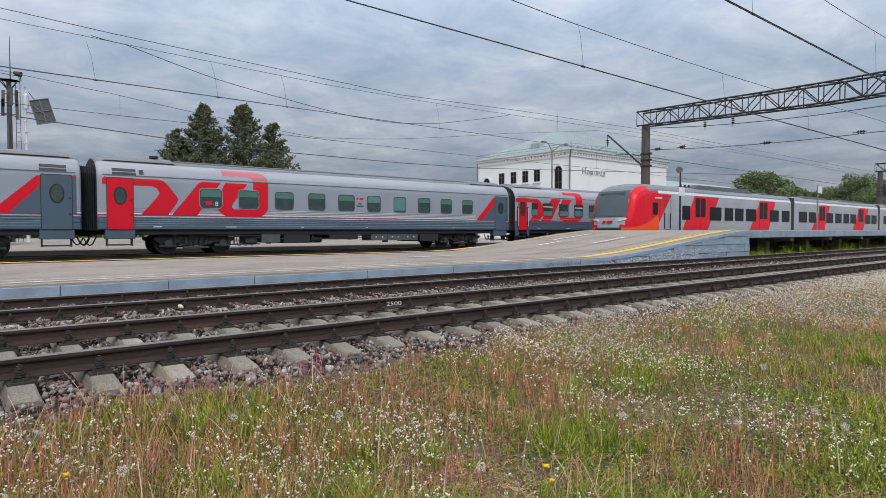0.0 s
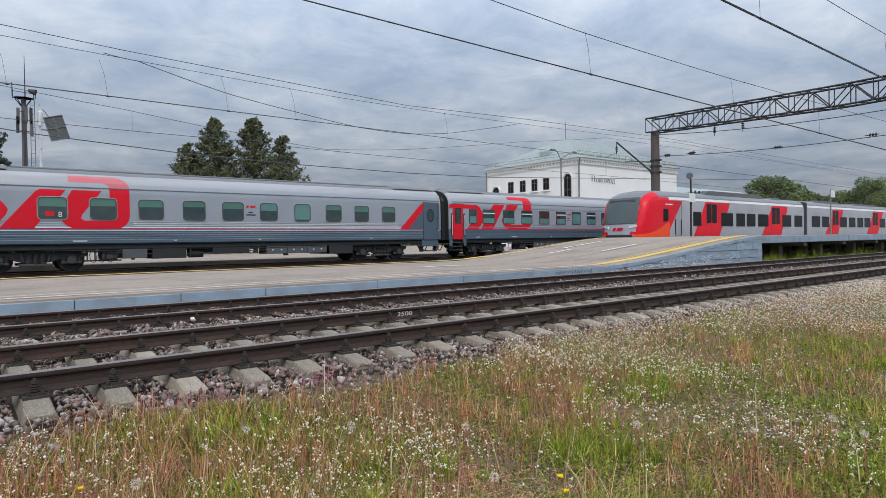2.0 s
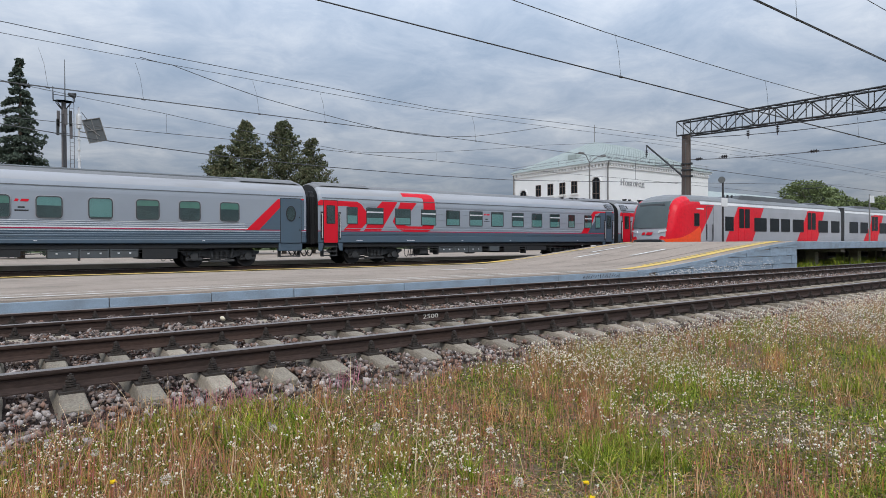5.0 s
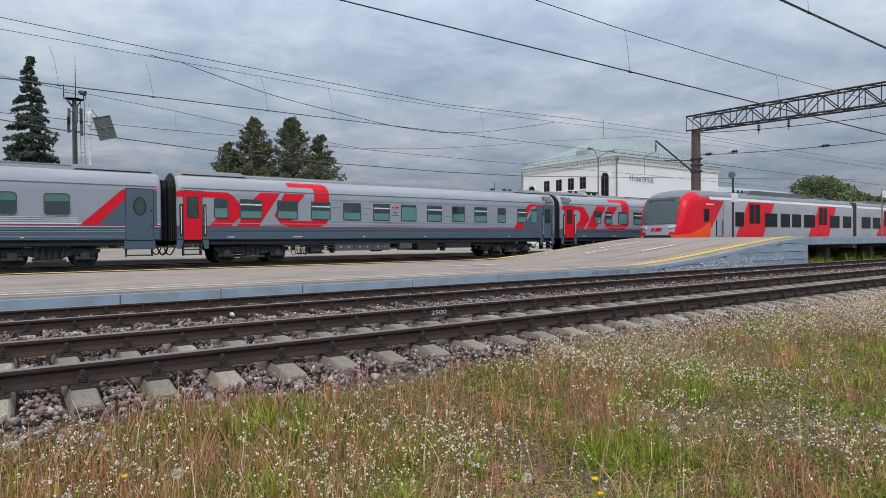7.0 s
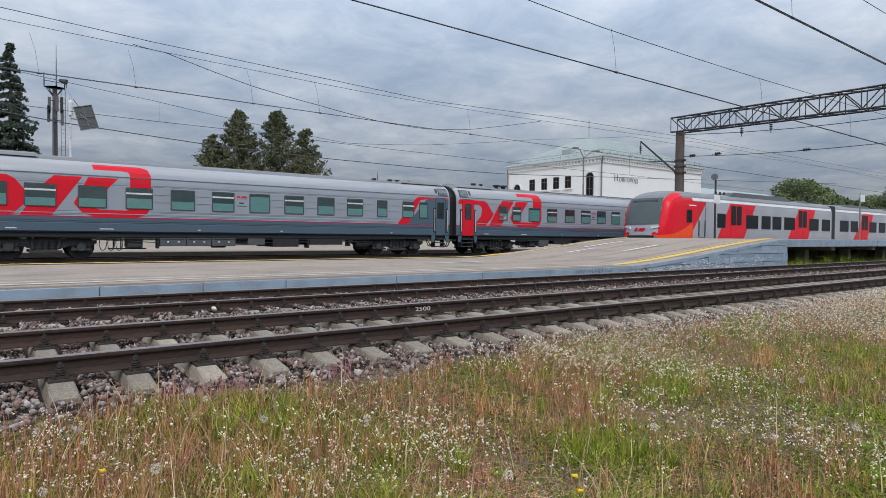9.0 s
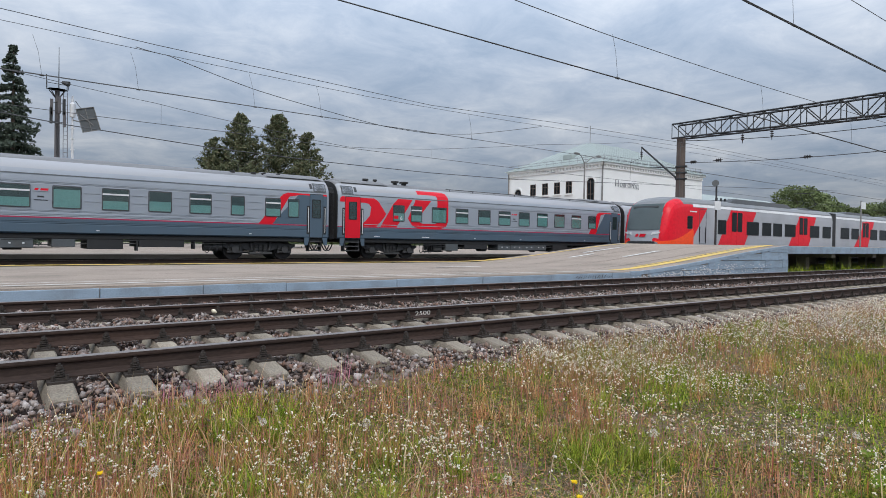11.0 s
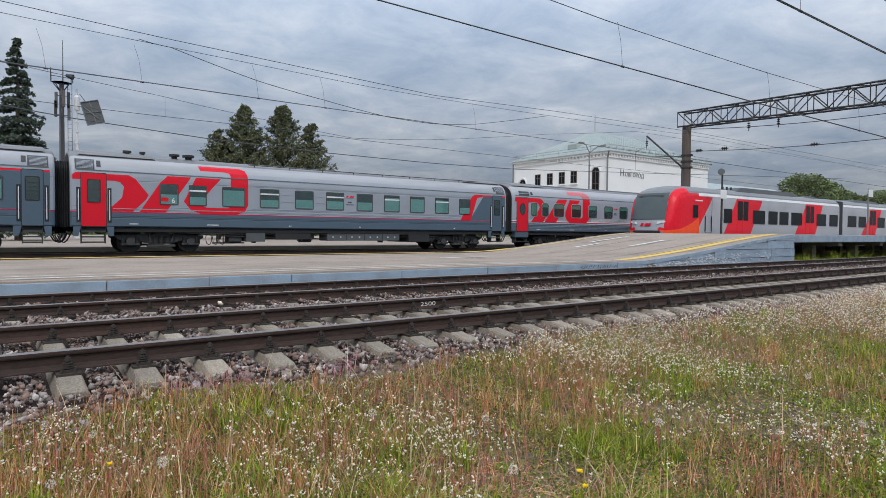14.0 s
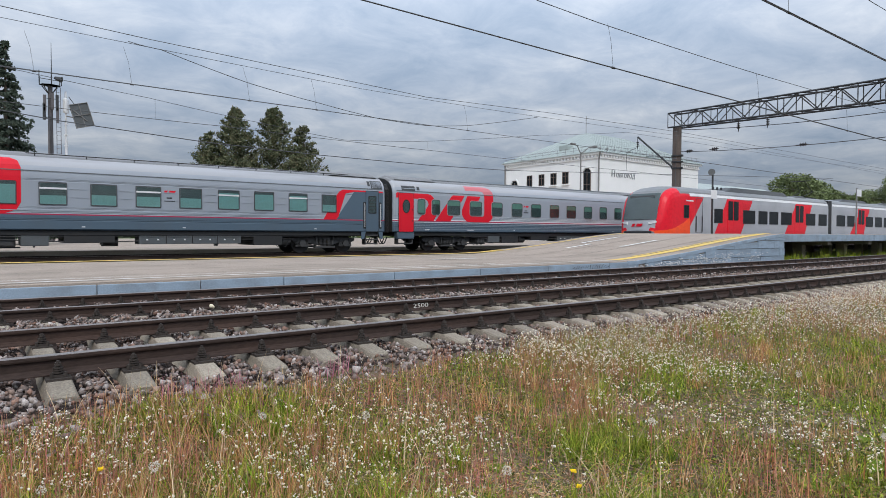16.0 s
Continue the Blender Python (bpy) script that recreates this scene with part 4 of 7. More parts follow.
            for k in range(7):
                g = bmesh.new()
                decal(g, [(xa + 0.02, 3.415 + 0.05 * k), (xa + 0.60, 3.415 + 0.05 * k), (xa + 0.60, 3.437 + 0.05 * k), (xa + 0.02, 3.437 + 0.05 * k)], 0.03)
                part("louvre", g, M_body, gr)
            g = bmesh.new()
            decal(g, [(xs, 3.50), (xs + 0.15, 3.50), (xs + 0.15, 3.76), (xs, 3.76)], 0.014)
            part("vent_grille", g, M_grille, c)
        # pressed ribs: short ones between the windows, long ones above and below
        gaps = [(a[1] + 0.09, b[0] - 0.09) for a, b in zip(windows, windows[1:]) if b[0] - a[1] > 0.3 and a[1] > 6.9 and b[0] < s1]
        for xa, xb in gaps:
            for z in (2.38, 2.70):
                bm = bmesh.new()
                plate(bm, rounded(xa, xb, z - 0.016, z + 0.016, 0.014, 2), -1.568, -1.55)
                part("pressed_rib", bm, M_body, c)
        for z, xa, xb in ((3.07, 7.2, s2), (1.98, 7.2, s0), (1.83, 1.5, s0 - 0.1), (1.55, 1.5, L - 1.5)):
            bm = bmesh.new()
            plate(bm, rounded(xa, xb, z - 0.014, z + 0.014, 0.012, 2), -1.563, -1.55)
            part("pressed_rib", bm, M_body if z > 1.6 else M_lower, c)
        for k in range(9) if kind == "rib_d" else ():
            xv = 7.5 + 1.75 * k
            if xv < L - 2:
                bm = bmesh.new()
                rod(bm, (xv, -1.02, 3.95), (xv, -1.05, 4.06), 0.02, n=6)
                part("cable_bracket", bm, M_dark, c)
        if kind == "rib_d":
            bm = bmesh.new()
            rod(bm, (7.2, -1.05, 4.06), (L - 2, -1.05, 4.06), 0.018, n=6)
            part("roof_cable", bm, M_dark, c)
        else:
            bm = bmesh.new()
            rod(bm, (L - 4.3, -0.5, 4.1), (L - 4.3, -0.5, 4.62), 0.02, 0.01, n=6)
            part("roof_aerial", bm, M_dark, c)
            for xv in (L - 4.7, L - 3.7, L - 3.2, L - 2.5):
                part("roof_box", bx(xv, xv + 0.18, -0.75, -0.5, 4.05, 4.19, bevel=0.02), M_dark, c)
    for xv, rr in vents:
        bm = bmesh.new()
        rod(bm, (xv, -0.35, 4.12), (xv, -0.35, 4.27), rr * 0.55, n=10)
        rod(bm, (xv, -0.35, 4.27), (xv, -0.35, 4.36), rr, n=12)
        part("roof_vent", bm, M_dark, c)
    # gangway bellows at both ends
    for gx0, gx1 in ((-0.28, 0.03), (L - 0.03, L + 0.28)):
        bm = bmesh.new()
        secs = []
        for k in range(9):
            x = gx0 + (gx1 - gx0) * k / 8
            d = 0.05 if k % 2 else 0.0
            secs.append([(x, -1.12 + d, 1.05), (x, -1.12 + d, 3.4), (x, -0.9 + d, 3.72 - d), (x, 0.9 - d, 3.72 - d), (x, 1.12 - d, 3.4), (x, 1.12 - d, 1.05)])
        loft(bm, secs, close=True, caps=True)
        part("gangway_bellows", bm, M_rubber, c)
        bm = bmesh.new()
        xm = gx0 if gx0 < 1 else gx1
        sgn = -1 if gx0 < 1 else 1
        box(bm, xm - 0.16, xm + 0.16, -0.28, 0.28, 0.80, 1.15, bevel=0.04)
        rod(bm, (xm - sgn * 0.5, 0, 0.97), (xm + sgn * 0.1, 0, 0.97), 0.10)
        part("coupler", bm, M_dark, c)
        for hy in (-0.75, 0.8):
            bm = bmesh.new()
            pts = [(xm - sgn * 0.35 + sgn * 0.45 * k / 8, hy, 0.85 - 0.42 * math.sin(math.pi * (0.05 + 0.85 * k / 8))) for k in range(9)]
            polyline(bm, pts, 0.03, 0.0, n=1)
            part("brake_hose", bm, M_rubber, c)
    # underframe
    part("solebar", bx(0.3, L - 0.3, -1.42, 1.42, 0.86, 1.09, bevel=0.03), M_dark, c)
    first, count, cases = gear
    units = [(first + 1.08 * k, first + 1.08 * k + 1.05, 0.50, M_under, "battery_box") for k in range(count)]
    units += [(xa, xb, z0, M_under if k == 0 else M_dark, "tank" if k == 0 else "equipment_case") for k, (xa, xb, z0) in enumerate(cases)]
    for xa, xb, z0, m, nm in units:
        b = part(nm, bx(xa, xb, -1.40, -0.4 if nm == "battery_box" else 0.9, z0, 0.90, bevel=0.02), m, c)
        if nm == "battery_box":
            for k in (0.27, 0.70):
                part("latch", bx(xa + k, xa + k + 0.07, -1.43, -1.405, 0.66, 0.72), M_white, b)
            part("lid_edge", bx(xa + 0.05, xb - 0.05, -1.415, -1.402, 0.80, 0.82), M_dark, b)
    for xa, xb, r in ((9.75, 10.35, 0.2), (17.1, 17.9, 0.22)):
        bm = bmesh.new()
        rod(bm, (xa, -1.0, 0.62), (xb, -1.0, 0.62), r, n=14)
        rod(bm, (xa + 0.1, -1.0, 0.5), (xa + 0.1, -1.0, 0.9), 0.04, n=6)
        part("air_tank", bm, M_bogie, c)
    bm = bmesh.new()
    rod(bm, (5.55, -1.1, 0.40), (7.0, -1.1, 0.40), 0.03, n=6)
    for k in range(3):
        rod(bm, (5.75 + 0.28 * k, -1.1, 0.40), (5.75 + 0.28 * k, -1.1, 0.88), 0.028, n=6)
    part("brake_rigging", bm, M_dark, c)
    for hx in (off + 1.95, off + 2.25, off + 2.55, L - off - 2.5, L - off - 2.15):
        bm = bmesh.new()
        polyline(bm, [(hx + 0.13 * math.cos(a), -1.25, 0.62 + 0.30 * math.sin(a)) for a in np.linspace(2.6, 6.8, 9)], 0.018, 0.0, n=1)
        part("hose", bm, M_rubber, c)
    for k in range(5):
        px = 7.4 + 2.3 * k
        part("hanger_bracket", bx(px, px + 0.06, -1.38, -0.9, 0.40 + 0.08 * (k % 3), 0.9), M_dark, c)
    bm = bmesh.new()
    polyline(bm, [(off + 1.7, -1.3, 0.78), (9.2, -1.3, 0.60), (13.0, -1.3, 0.70), (L - off - 1.7, -1.3, 0.74)], 0.022, 0.02, n=4)
    part("air_pipe", bm, M_bogie, c)
    part("generator", bx(6.25, 6.85, -1.25, -0.5, 0.42, 0.88, bevel=0.06), M_bogie, c)
    bm = bmesh.new()
    polyline(bm, [(2.0, -1.36, 0.95), (6.0, -1.36, 0.82), (9.0, -1.36, 0.86), (18.0, -1.36, 0.84), (L - 2, -1.36, 0.95)], 0.025, 0.03, n=4)
    part("brake_pipe", bm, M_bogie, c)
    for bxx in (off, L - off):
        b = part("bogie", BOGIE, None, c, "black two-axle bogie", at=(bxx, 0, 0))
        for ax in (-1.2, 1.2):
            WHEELS.append(part("wheelset", WHEELSET, None, b, at=(ax, 0, 0.475)))
    return c


NEW_W = [(4.08, 5.02), (5.83, 6.76), (7.62, 8.57), (9.4, 10.33), (11.12, 12.08), (12.9, 13.74), (14.65, 15.48), (16.37, 17.24), (18.06, 18.91), (19.78, 20.62)]
RIB_C = [(1.56, 2.15), (2.70, 3.70), (4.46, 5.44), (6.16, 7.15), (7.9, 8.86), (9.62, 10.58), (11.32, 12.26), (13.01, 13.97), (14.73, 15.62), (16.38, 17.28), (18.17, 18.76), (19.78, 20.5), (20.9, 21.43)]
RIB_D = [(3.28, 3.98), (4.45, 5.16), (5.88, 6.87), (7.6, 8.5), (9.33, 10.25), (10.97, 11.92), (12.69, 13.6), (14.33, 15.26), (15.98, 16.91), (17.68, 18.61), (19.42, 20.2)]
NEW_E = [(1.6, 2.1), (2.6, 3.15), (3.72, 4.63), (5.42, 6.32), (7.16, 8.01), (8.84, 9.74), (10.56, 11.46), (12.32, 13.2), (13.98, 14.91), (15.79, 16.64), (17.5, 18.3), (19.2, 20.0)]
NEW_DOORS = [(0.35, 1.32, True), (22.60, 23.62, False)]
NEW_SLASH = (20.95, 21.55, 22.45, 22.95)
LB = 23.95
# first battery box, their number, and the other cases under the floor
GEAR_B = (13.25, 3, ((7.0, 7.95, 0.46), (8.15, 9.55, 0.42), (10.7, 12.4, 0.58), (16.6, 18.0, 0.42)))
GEAR_C = (7.5, 3, ((11.3, 12.1, 0.55), (12.5, 13.8, 0.46), (14.4, 16.2, 0.56)))
GEAR_D = (11.1, 4, ((7.0, 7.9, 0.46), (8.4, 10.2, 0.56), (16.0, 17.4, 0.42)))
coach_a = make_coach("passenger_coach", LB, "new", NEW_W, NEW_DOORS, "smooth silver-grey coach with red stripe, grey door with oval window", NEW_SLASH, GEAR_B)
coach_b = make_coach("passenger_coach", LB, "new", NEW_W, NEW_DOORS, "smooth silver-grey coach with large red livery shapes and red oval-window door", NEW_SLASH, GEAR_B, ((2.45, 0.2), (3.25, 0.1)), tail_vent=False)
coach_c = make_coach("passenger_coach", 23.1, "rib_c", RIB_C, [(0.27, 1.03, True), (22.03, 22.7, False)], "ribbed silver-grey sleeping coach with curtains and red barred door", (19.45, 20.1, 20.6, 21.5), GEAR_C, head_vent=False)
coach_d = make_coach("passenger_coach", 23.15, "rib_d", RIB_D, [(0.38, 1.25, True), (21.95, 22.7, False)], "ribbed grey coach with roof cable, red door and pale curtains", (19.5, 20.2, 20.35, 21.3), GEAR_D, ((2.2, 0.17), (2.8, 0.12), (4.1, 0.22), (4.7, 0.26)))
coach_e = make_coach("passenger_coach", LB, "new", NEW_E, NEW_DOORS, "smooth grey coach with red door and small paired windows", NEW_SLASH, GEAR_B)
coach_f = make_coach("passenger_coach", LB, "new", NEW_W, NEW_DOORS, "smooth silver-grey coach at the tail of the train", NEW_SLASH, GEAR_B)
COACHES = [(coach_a, 4.24 - LB), (coach_b, 4.80), (coach_c, 29.36), (coach_d, 52.95), (coach_e, 76.6), (coach_f, 101.1)]


def number_card(coach, digit, x, z):
    """A coach number card behind a window pane."""
    card = part("number_card", bx(x - 0.42, x - 0.12, -1.5725, -1.5722, z + 0.05, z + 0.22), M_red, coach, "small red notice in the window")
    fc = bpy.data.curves.new("number", "FONT")
    fc.body, fc.size, fc.extrude = digit, 0.3, 0.001
    fc.materials.append(M_white)
    fo = new("number", fc)
    fo.parent = coach
    fo.matrix_basis = pose(x, -1.574, z, 90, 0, 0)
    tagged(fo, "white coach number " + digit + " on the window")


number_card(coach_b, "8", 4.72, 2.16)
number_card(coach_d, "6", 3.72, 2.14)
for c, _ in COACHES:
    for k, (xa, w) in enumerate(((2.1, 0.35), (5.2, 0.5), (9.0, 0.12), (12.8, 0.12), (19.0, 0.12))):
        bm = bmesh.new()
        decal(bm, [(xa, 1.19), (xa + w, 1.19), (xa + w, 1.23), (xa, 1.23)], 0.009)
        part("small_lettering", bm, M_white, c, "white bar of tiny lettering")


def motions():
    for c, x0 in COACHES:
        walk(c, [(t, pose(x0 - s, T4, Z4)) for t, s in ROLLED])
    # wheels turn with the distance rolled
    ts, ss = [t for t, _ in ROLLED], [s for _, s in ROLLED]
    for w in WHEELS:
        loc = w.matrix_basis.translation.copy()
        rows, n = [], 96
        for k in range(n + 1):
            t = 16.0 * k / n
            a = -math.degrees(float(np.interp(t, ts, ss)) / 0.475)
            rows.append((t, pose(loc.x, loc.y, loc.z, 0, a, 0)))
        walk(w, rows)

# ---------------------------------------------------------------- electric train at the high platform
EZ = -0.05
EPROF = [(1.62, 0.55), (1.70, 0.75), (1.70, 3.2), (1.68, 3.5), (1.60, 3.78), (1.38, 3.98), (0.9, 4.12), (0.0, 4.18)]


def emu_side(z):
    for (y0, z0), (y1, z1) in zip(EPROF, EPROF[1:]):
        if z <= z1:
            return y0 + (y1 - y0) * max(0.0, (z - z0) / (z1 - z0))
    return 0.0


def emu_plate(bm, pts, proud=0.006):
    tmp = bmesh.new()
    tmp.faces.new([tmp.verts.new((x, 0, z)) for x, z in pts])
    for _, z in EPROF[2:6]:
        bmesh.ops.bisect_plane(tmp, geom=tmp.verts[:] + tmp.edges[:] + tmp.faces[:], plane_co=(0, 0, z), plane_no=(0, 0, 1))
    for f in tmp.faces:
        nf = bm.faces.new([bm.verts.new((v.co.x, -emu_side(v.co.z) - proud, v.co.z)) for v in f.verts])
        nf.normal_update()
        if nf.normal.y > 0:
            nf.normal_flip()
    tmp.free()


def emu_window(car, x0, x1, z0=1.82, z1=2.72):
    bm = bmesh.new()
    ring(bm, rounded(x0 - 0.04, x1 + 0.04, z0 - 0.04, z1 + 0.04, 0.06), rounded(x0, x1, z0, z1, 0.03), -1.722, -1.69)
    w = part("window", bm, M_rubber, car)
    bm = bmesh.new()
    plate(bm, rounded(x0, x1, z0, z1, 0.03), -1.712, -1.70)
    part("pane", bm, M_emuglass, w)


def emu_car(name, x0, L, doors, windows, nose=False, label=""):
    """One car; x0 is its front end, coordinates along the side are measured in the world's x."""
    car = thing(name, (0, T3, EZ), label, "train car", "cars of the electric train")
    full = [(-y, z) for y, z in EPROF] + [(y, z) for y, z in EPROF[::-1][1:]]
    bm = bmesh.new()
    xs = [x0 + (3.2 if nose else 0.0), x0 + L]
    loft(bm, [[(x, y, z) for y, z in full] for x in xs], caps=True)
    for f in bm.faces:
        if f.calc_center_median().z > 3.6:
            f.material_index = 1
    part("body", bm, [M_emu, M_emuroof], car)
    bm = bmesh.new()
    emu_plate(bm, [(x0 + (3.2 if nose else 0.1), 3.50), (x0 + L - 0.1, 3.50), (x0 + L - 0.1, 3.68), (x0 + (3.2 if nose else 0.1), 3.68)], 0.012)
    part("cantrail", bm, M_white, car)
    for (ta, tb, ba, bb, d0, d1) in doors:
        bm = bmesh.new()
        emu_plate(bm, [(ba, 0.95), (bb, 0.95), (tb, 3.47), (ta, 3.47)])
        part("red_field", bm, M_emured, car, "slanted red door field")
        for a, b in ((d0, (d0 + d1) / 2 - 0.01), ((d0 + d1) / 2 + 0.01, d1)):
            dr = part("door", bx(a, b, -1.722, -1.69, 1.08, 3.40), M_emured, car)
            bm = bmesh.new()
            plate(bm, rounded(a + 0.07, b - 0.03, 2.0, 3.33, 0.06), -1.736, -1.72)
            part("pane", bm, M_emuglass, dr)
    for a, b in windows:
        emu_window(car, a, b)
    part("underframe", bx(x0 + 3, x0 + L - 0.3, -1.45, 1.45, 0.25, 0.60), M_dark, car)
    for bxx in (x0 + 4.5, x0 + L - 3.2):
        for ax in (-1.3, 1.3):
            for s in (-0.8, 0.8):
                bm = bmesh.new()
                rod(bm, (bxx + ax, s - 0.06, 0.45), (bxx + ax, s + 0.06, 0.45), 0.45, n=20)
                part("wheel", bm, M_wheel, car)
    part("gangway", bx(x0 + L, x0 + L + 0.75, -1.66, 1.66, 0.7, 3.95), M_rubber, car)
    # roof equipment fairings
    for a, b, h in ((x0 + 8.6, x0 + 18.5, 0.34), (x0 + 19.5, x0 + 22.0, 0.2)) if nose else ((x0 + 3, x0 + 10, 0.26), (x0 + 13, x0 + 21, 0.22)):
        bm = bmesh.new()
        loft(bm, [[(x, -1.25, 3.95), (x, -1.12, 4.02 + h * k), (x, 1.12, 4.02 + h * k), (x, 1.25, 3.95)] for x, k in ((a, 0.1), (a + 0.9, 1), (b - 0.9, 1), (b, 0.1))], close=False, caps=True)
        part("roof_unit", bm, M_emuroofdark, car)
    return car


M_emuglass = mat("emu_dark_glass", (0.012, 0.015, 0.017), 0.1, spec=0.22, vary=0.1, scale=1.0, bump=0)
M_emuroofdark = mat("emu_roof_equipment", (0.085, 0.09, 0.095), 0.6, vary=0.15, scale=2)
emu1 = emu_car("electric_train_car", 33.0, 24.9,
               [(40.9, 44.5, 39.2, 42.75, 40.95, 42.45), (51.6, 54.6, 49.6, 53.2, 51.45, 52.95)],
               [(39.25, 40.25), (43.15, 44.85), (45.45, 46.75), (47.15, 48.5), (49.05, 50.8), (53.5, 55.2), (55.95, 57.5)], True,
               "red and grey electric train car with sloped driver's cab")
emu2 = emu_car("electric_train_car", 58.65, 24.2,
               [(65.3, 67.5, 62.6, 65.9, 64.6, 66.1), (76.5, 79.5, 74.0, 77.5, 76.0, 77.6)],
               [(59.7, 61.5), (62.1, 63.7), (66.6, 68.3), (69.0, 70.7), (71.4, 73.0), (73.5, 75.2), (78.4, 80.0), (80.5, 82.2)], False,
               "light grey electric train car with red door fields")
emu3 = emu_car("electric_train_car", 83.6, 24.2, [(90.3, 92.5, 87.6, 90.9, 89.6, 91.1)], [(85, 86.6), (87.2, 88.6), (92, 94), (95, 97), (98, 100)], False,
               "light grey electric train car with red door fields")


NOSE = [(0.0, 1.25, 1.16), (0.04, 1.62, 1.34), (0.09, 1.92, 1.45), (0.19, 2.28, 1.53), (0.33, 2.80, 1.60), (0.49, 3.28, 1.64),
        (0.64, 3.58, 1.67), (0.86, 3.80, 1.69), (1.2, 3.97, 1.70), (1.7, 4.10, 1.70), (2.3, 4.165, 1.70), (3.2, 4.18, 1.70)]


def nose_depth(z):
    for (d0, z0, _), (d1, z1, _) in zip(NOSE, NOSE[1:]):
        if z <= z1:
            return d0 + (d1 - d0) * max(0.0, (z - z0) / (z1 - z0))
    return 3.2


def emu_nose(car, x0):
    """The cab: sections that shrink and fall towards a rounded, raked front."""
    half = []
    for (ya, za), (yb, zb) in zip(EPROF, EPROF[1:]):
        m = 70 if zb - za > 1 else 8
        half += [(ya + (yb - ya) * k / m, za + (zb - za) * k / m) for k in range(m)]
    half.append(EPROF[-1])
    full = [(-y, z) for y, z in half] + [(y, z) for y, z in half[::-1][1:]]
    fine = []
    for (a, b) in zip(NOSE, NOSE[1:]):
        m = max(5, int((b[0] - a[0]) / 0.028))
        fine += [tuple(p + (q - p) * k / m for p, q in zip(a, b)) for k in range(m)]
    fine.append(NOSE[-1])
    secs = []
    for d, top, w in fine:
        ring_ = []
        for y, z in full:
            yy, zz = y * w / 1.7, 0.55 + (z - 0.55) * (top - 0.55) / 3.63
            bulge = 0.45 * (abs(yy) / 1.7) ** 3 * max(0.0, 1 - d / 3.2)
            ring_.append((x0 + d + bulge, yy, zz))
        secs.append(ring_)
    bm = bmesh.new()
    loft(bm, secs, close=False)
    bm.faces.new([bm.verts.new(p) for p in secs[0]][::-1])
    for f in bm.faces:
        f.smooth = True
        c = f.calc_center_median()
        d = c.x - x0
        if abs(c.y) > 1.18 or (abs(c.y) > 0.82 and c.z < 1.40):
            if c.z < 1.24 + 0.085 * d * d:
                f.material_index = 3
            elif d < 2.75 + (c.z - 0.95) * 0.84 and not (c.z > 3.62 and d > 2.1):
                f.material_index = 2
            else:
                f.material_index = 0 if c.z < 3.6 else 1
        elif c.z > 3.5:
            f.material_index = 1
        else:
            f.material_index = 0
    bmesh.ops.recalc_face_normals(bm, faces=bm.faces[:])
    part("cab_shell", bm, [M_emu, M_emuroof, M_emured, M_orange], car, "rounded red and grey cab front with orange lower corners")
    bm = bmesh.new()
    rows = []
    for k in range(9):
        z = 1.95 + 1.66 * k / 8
        row = []
        for j in range(11):
            v = -1 + 2 * j / 10
            y = (1.24 - 0.04 * k / 8) * v
            d = nose_depth(z)
            x = x0 + d - 0.06 + 0.45 * (abs(y) / 1.7) ** 3 * (1 - d / 3.2) + 0.02 * abs(v) ** 4
            row.append(bm.verts.new((x, y, z)))
        rows.append(row)
    for a, b in zip(rows, rows[1:]):
        for j in range(10):
            bm.faces.new((a[j + 1], a[j], b[j], b[j + 1])).smooth = True
    part("windscreen", bm, M_wscreen, car, "large dark raked windscreen")
    part("screen_band", bx(x0 + 0.48, x0 + 0.7, -0.9, 0.9, 3.36, 3.48), M_under, car)
    for s in (-1, 1):
        bm = bmesh.new()
        plate(bm, [(-0.26, 0), (0.26, 0.10), (0.3, 0.2), (-0.2, 0.16)] if s < 0 else [(-0.26, 0.10), (0.26, 0), (0.2, 0.16), (-0.3, 0.2)], 0, 0.10)
        part("headlight", bm, M_lampglass, car, "slim white headlight", at=pose(x0 + 0.10, s * 1.0, 1.62, 0, 0, -90 - s * 18))
        bm = bmesh.new()
        rod(bm, (x0 + 0.06, s * 0.15, 1.97), (x0 + 0.36, s * 0.7, 2.85), 0.02, n=6)
        part("wiper", bm, M_rubber, car)
    part("bumper", bx(x0 - 0.08, x0 + 0.4, -0.95, 0.95, 0.95, 1.22, bevel=0.06), M_rubber, car)
    bm = bmesh.new()
    plate(bm, [(-0.42, 1.50), (-0.22, 1.50), (-0.12, 1.68), (-0.32, 1.68)], 0, 0.02)
    plate(bm, [(-0.10, 1.50), (0.30, 1.50), (0.42, 1.68), (0.0, 1.68)], 0, 0.02)
    part("operator_sign", bm, M_red, car, "small red sign of plain shapes", at=pose(x0 - 0.02, 0, 0, 0, 0, -90))


# base colour lifted to grey to stand in for sky reflected in the glass
M_wscreen = mat("windscreen_sky_grey", (0.075, 0.10, 0.105), 0.10, vary=0.2, scale=0.8, bump=0)
M_lampglass = mat("headlight_lens", (0.75, 0.76, 0.78), 0.15, vary=0.1)
emu_nose(emu1, 33.0)
bm = bmesh.new()
emu_plate(bm, [(36.18, 1.44), (37.85, 3.46), (36.18, 3.46)], 0.008)
sw = bmesh.new()
emu_plate(sw, [(35.9, 0.95), (36.25, 0.95), (36.25, 1.98), (35.9, 1.82)], 0.011)
part("orange_field", sw, M_orange, emu1, "orange end of the sweep on the cab side")
part("red_field", bm, M_emured, emu1, "red cab side")
emu_window(emu1, 35.55, 36.05, 2.1, 2.85)
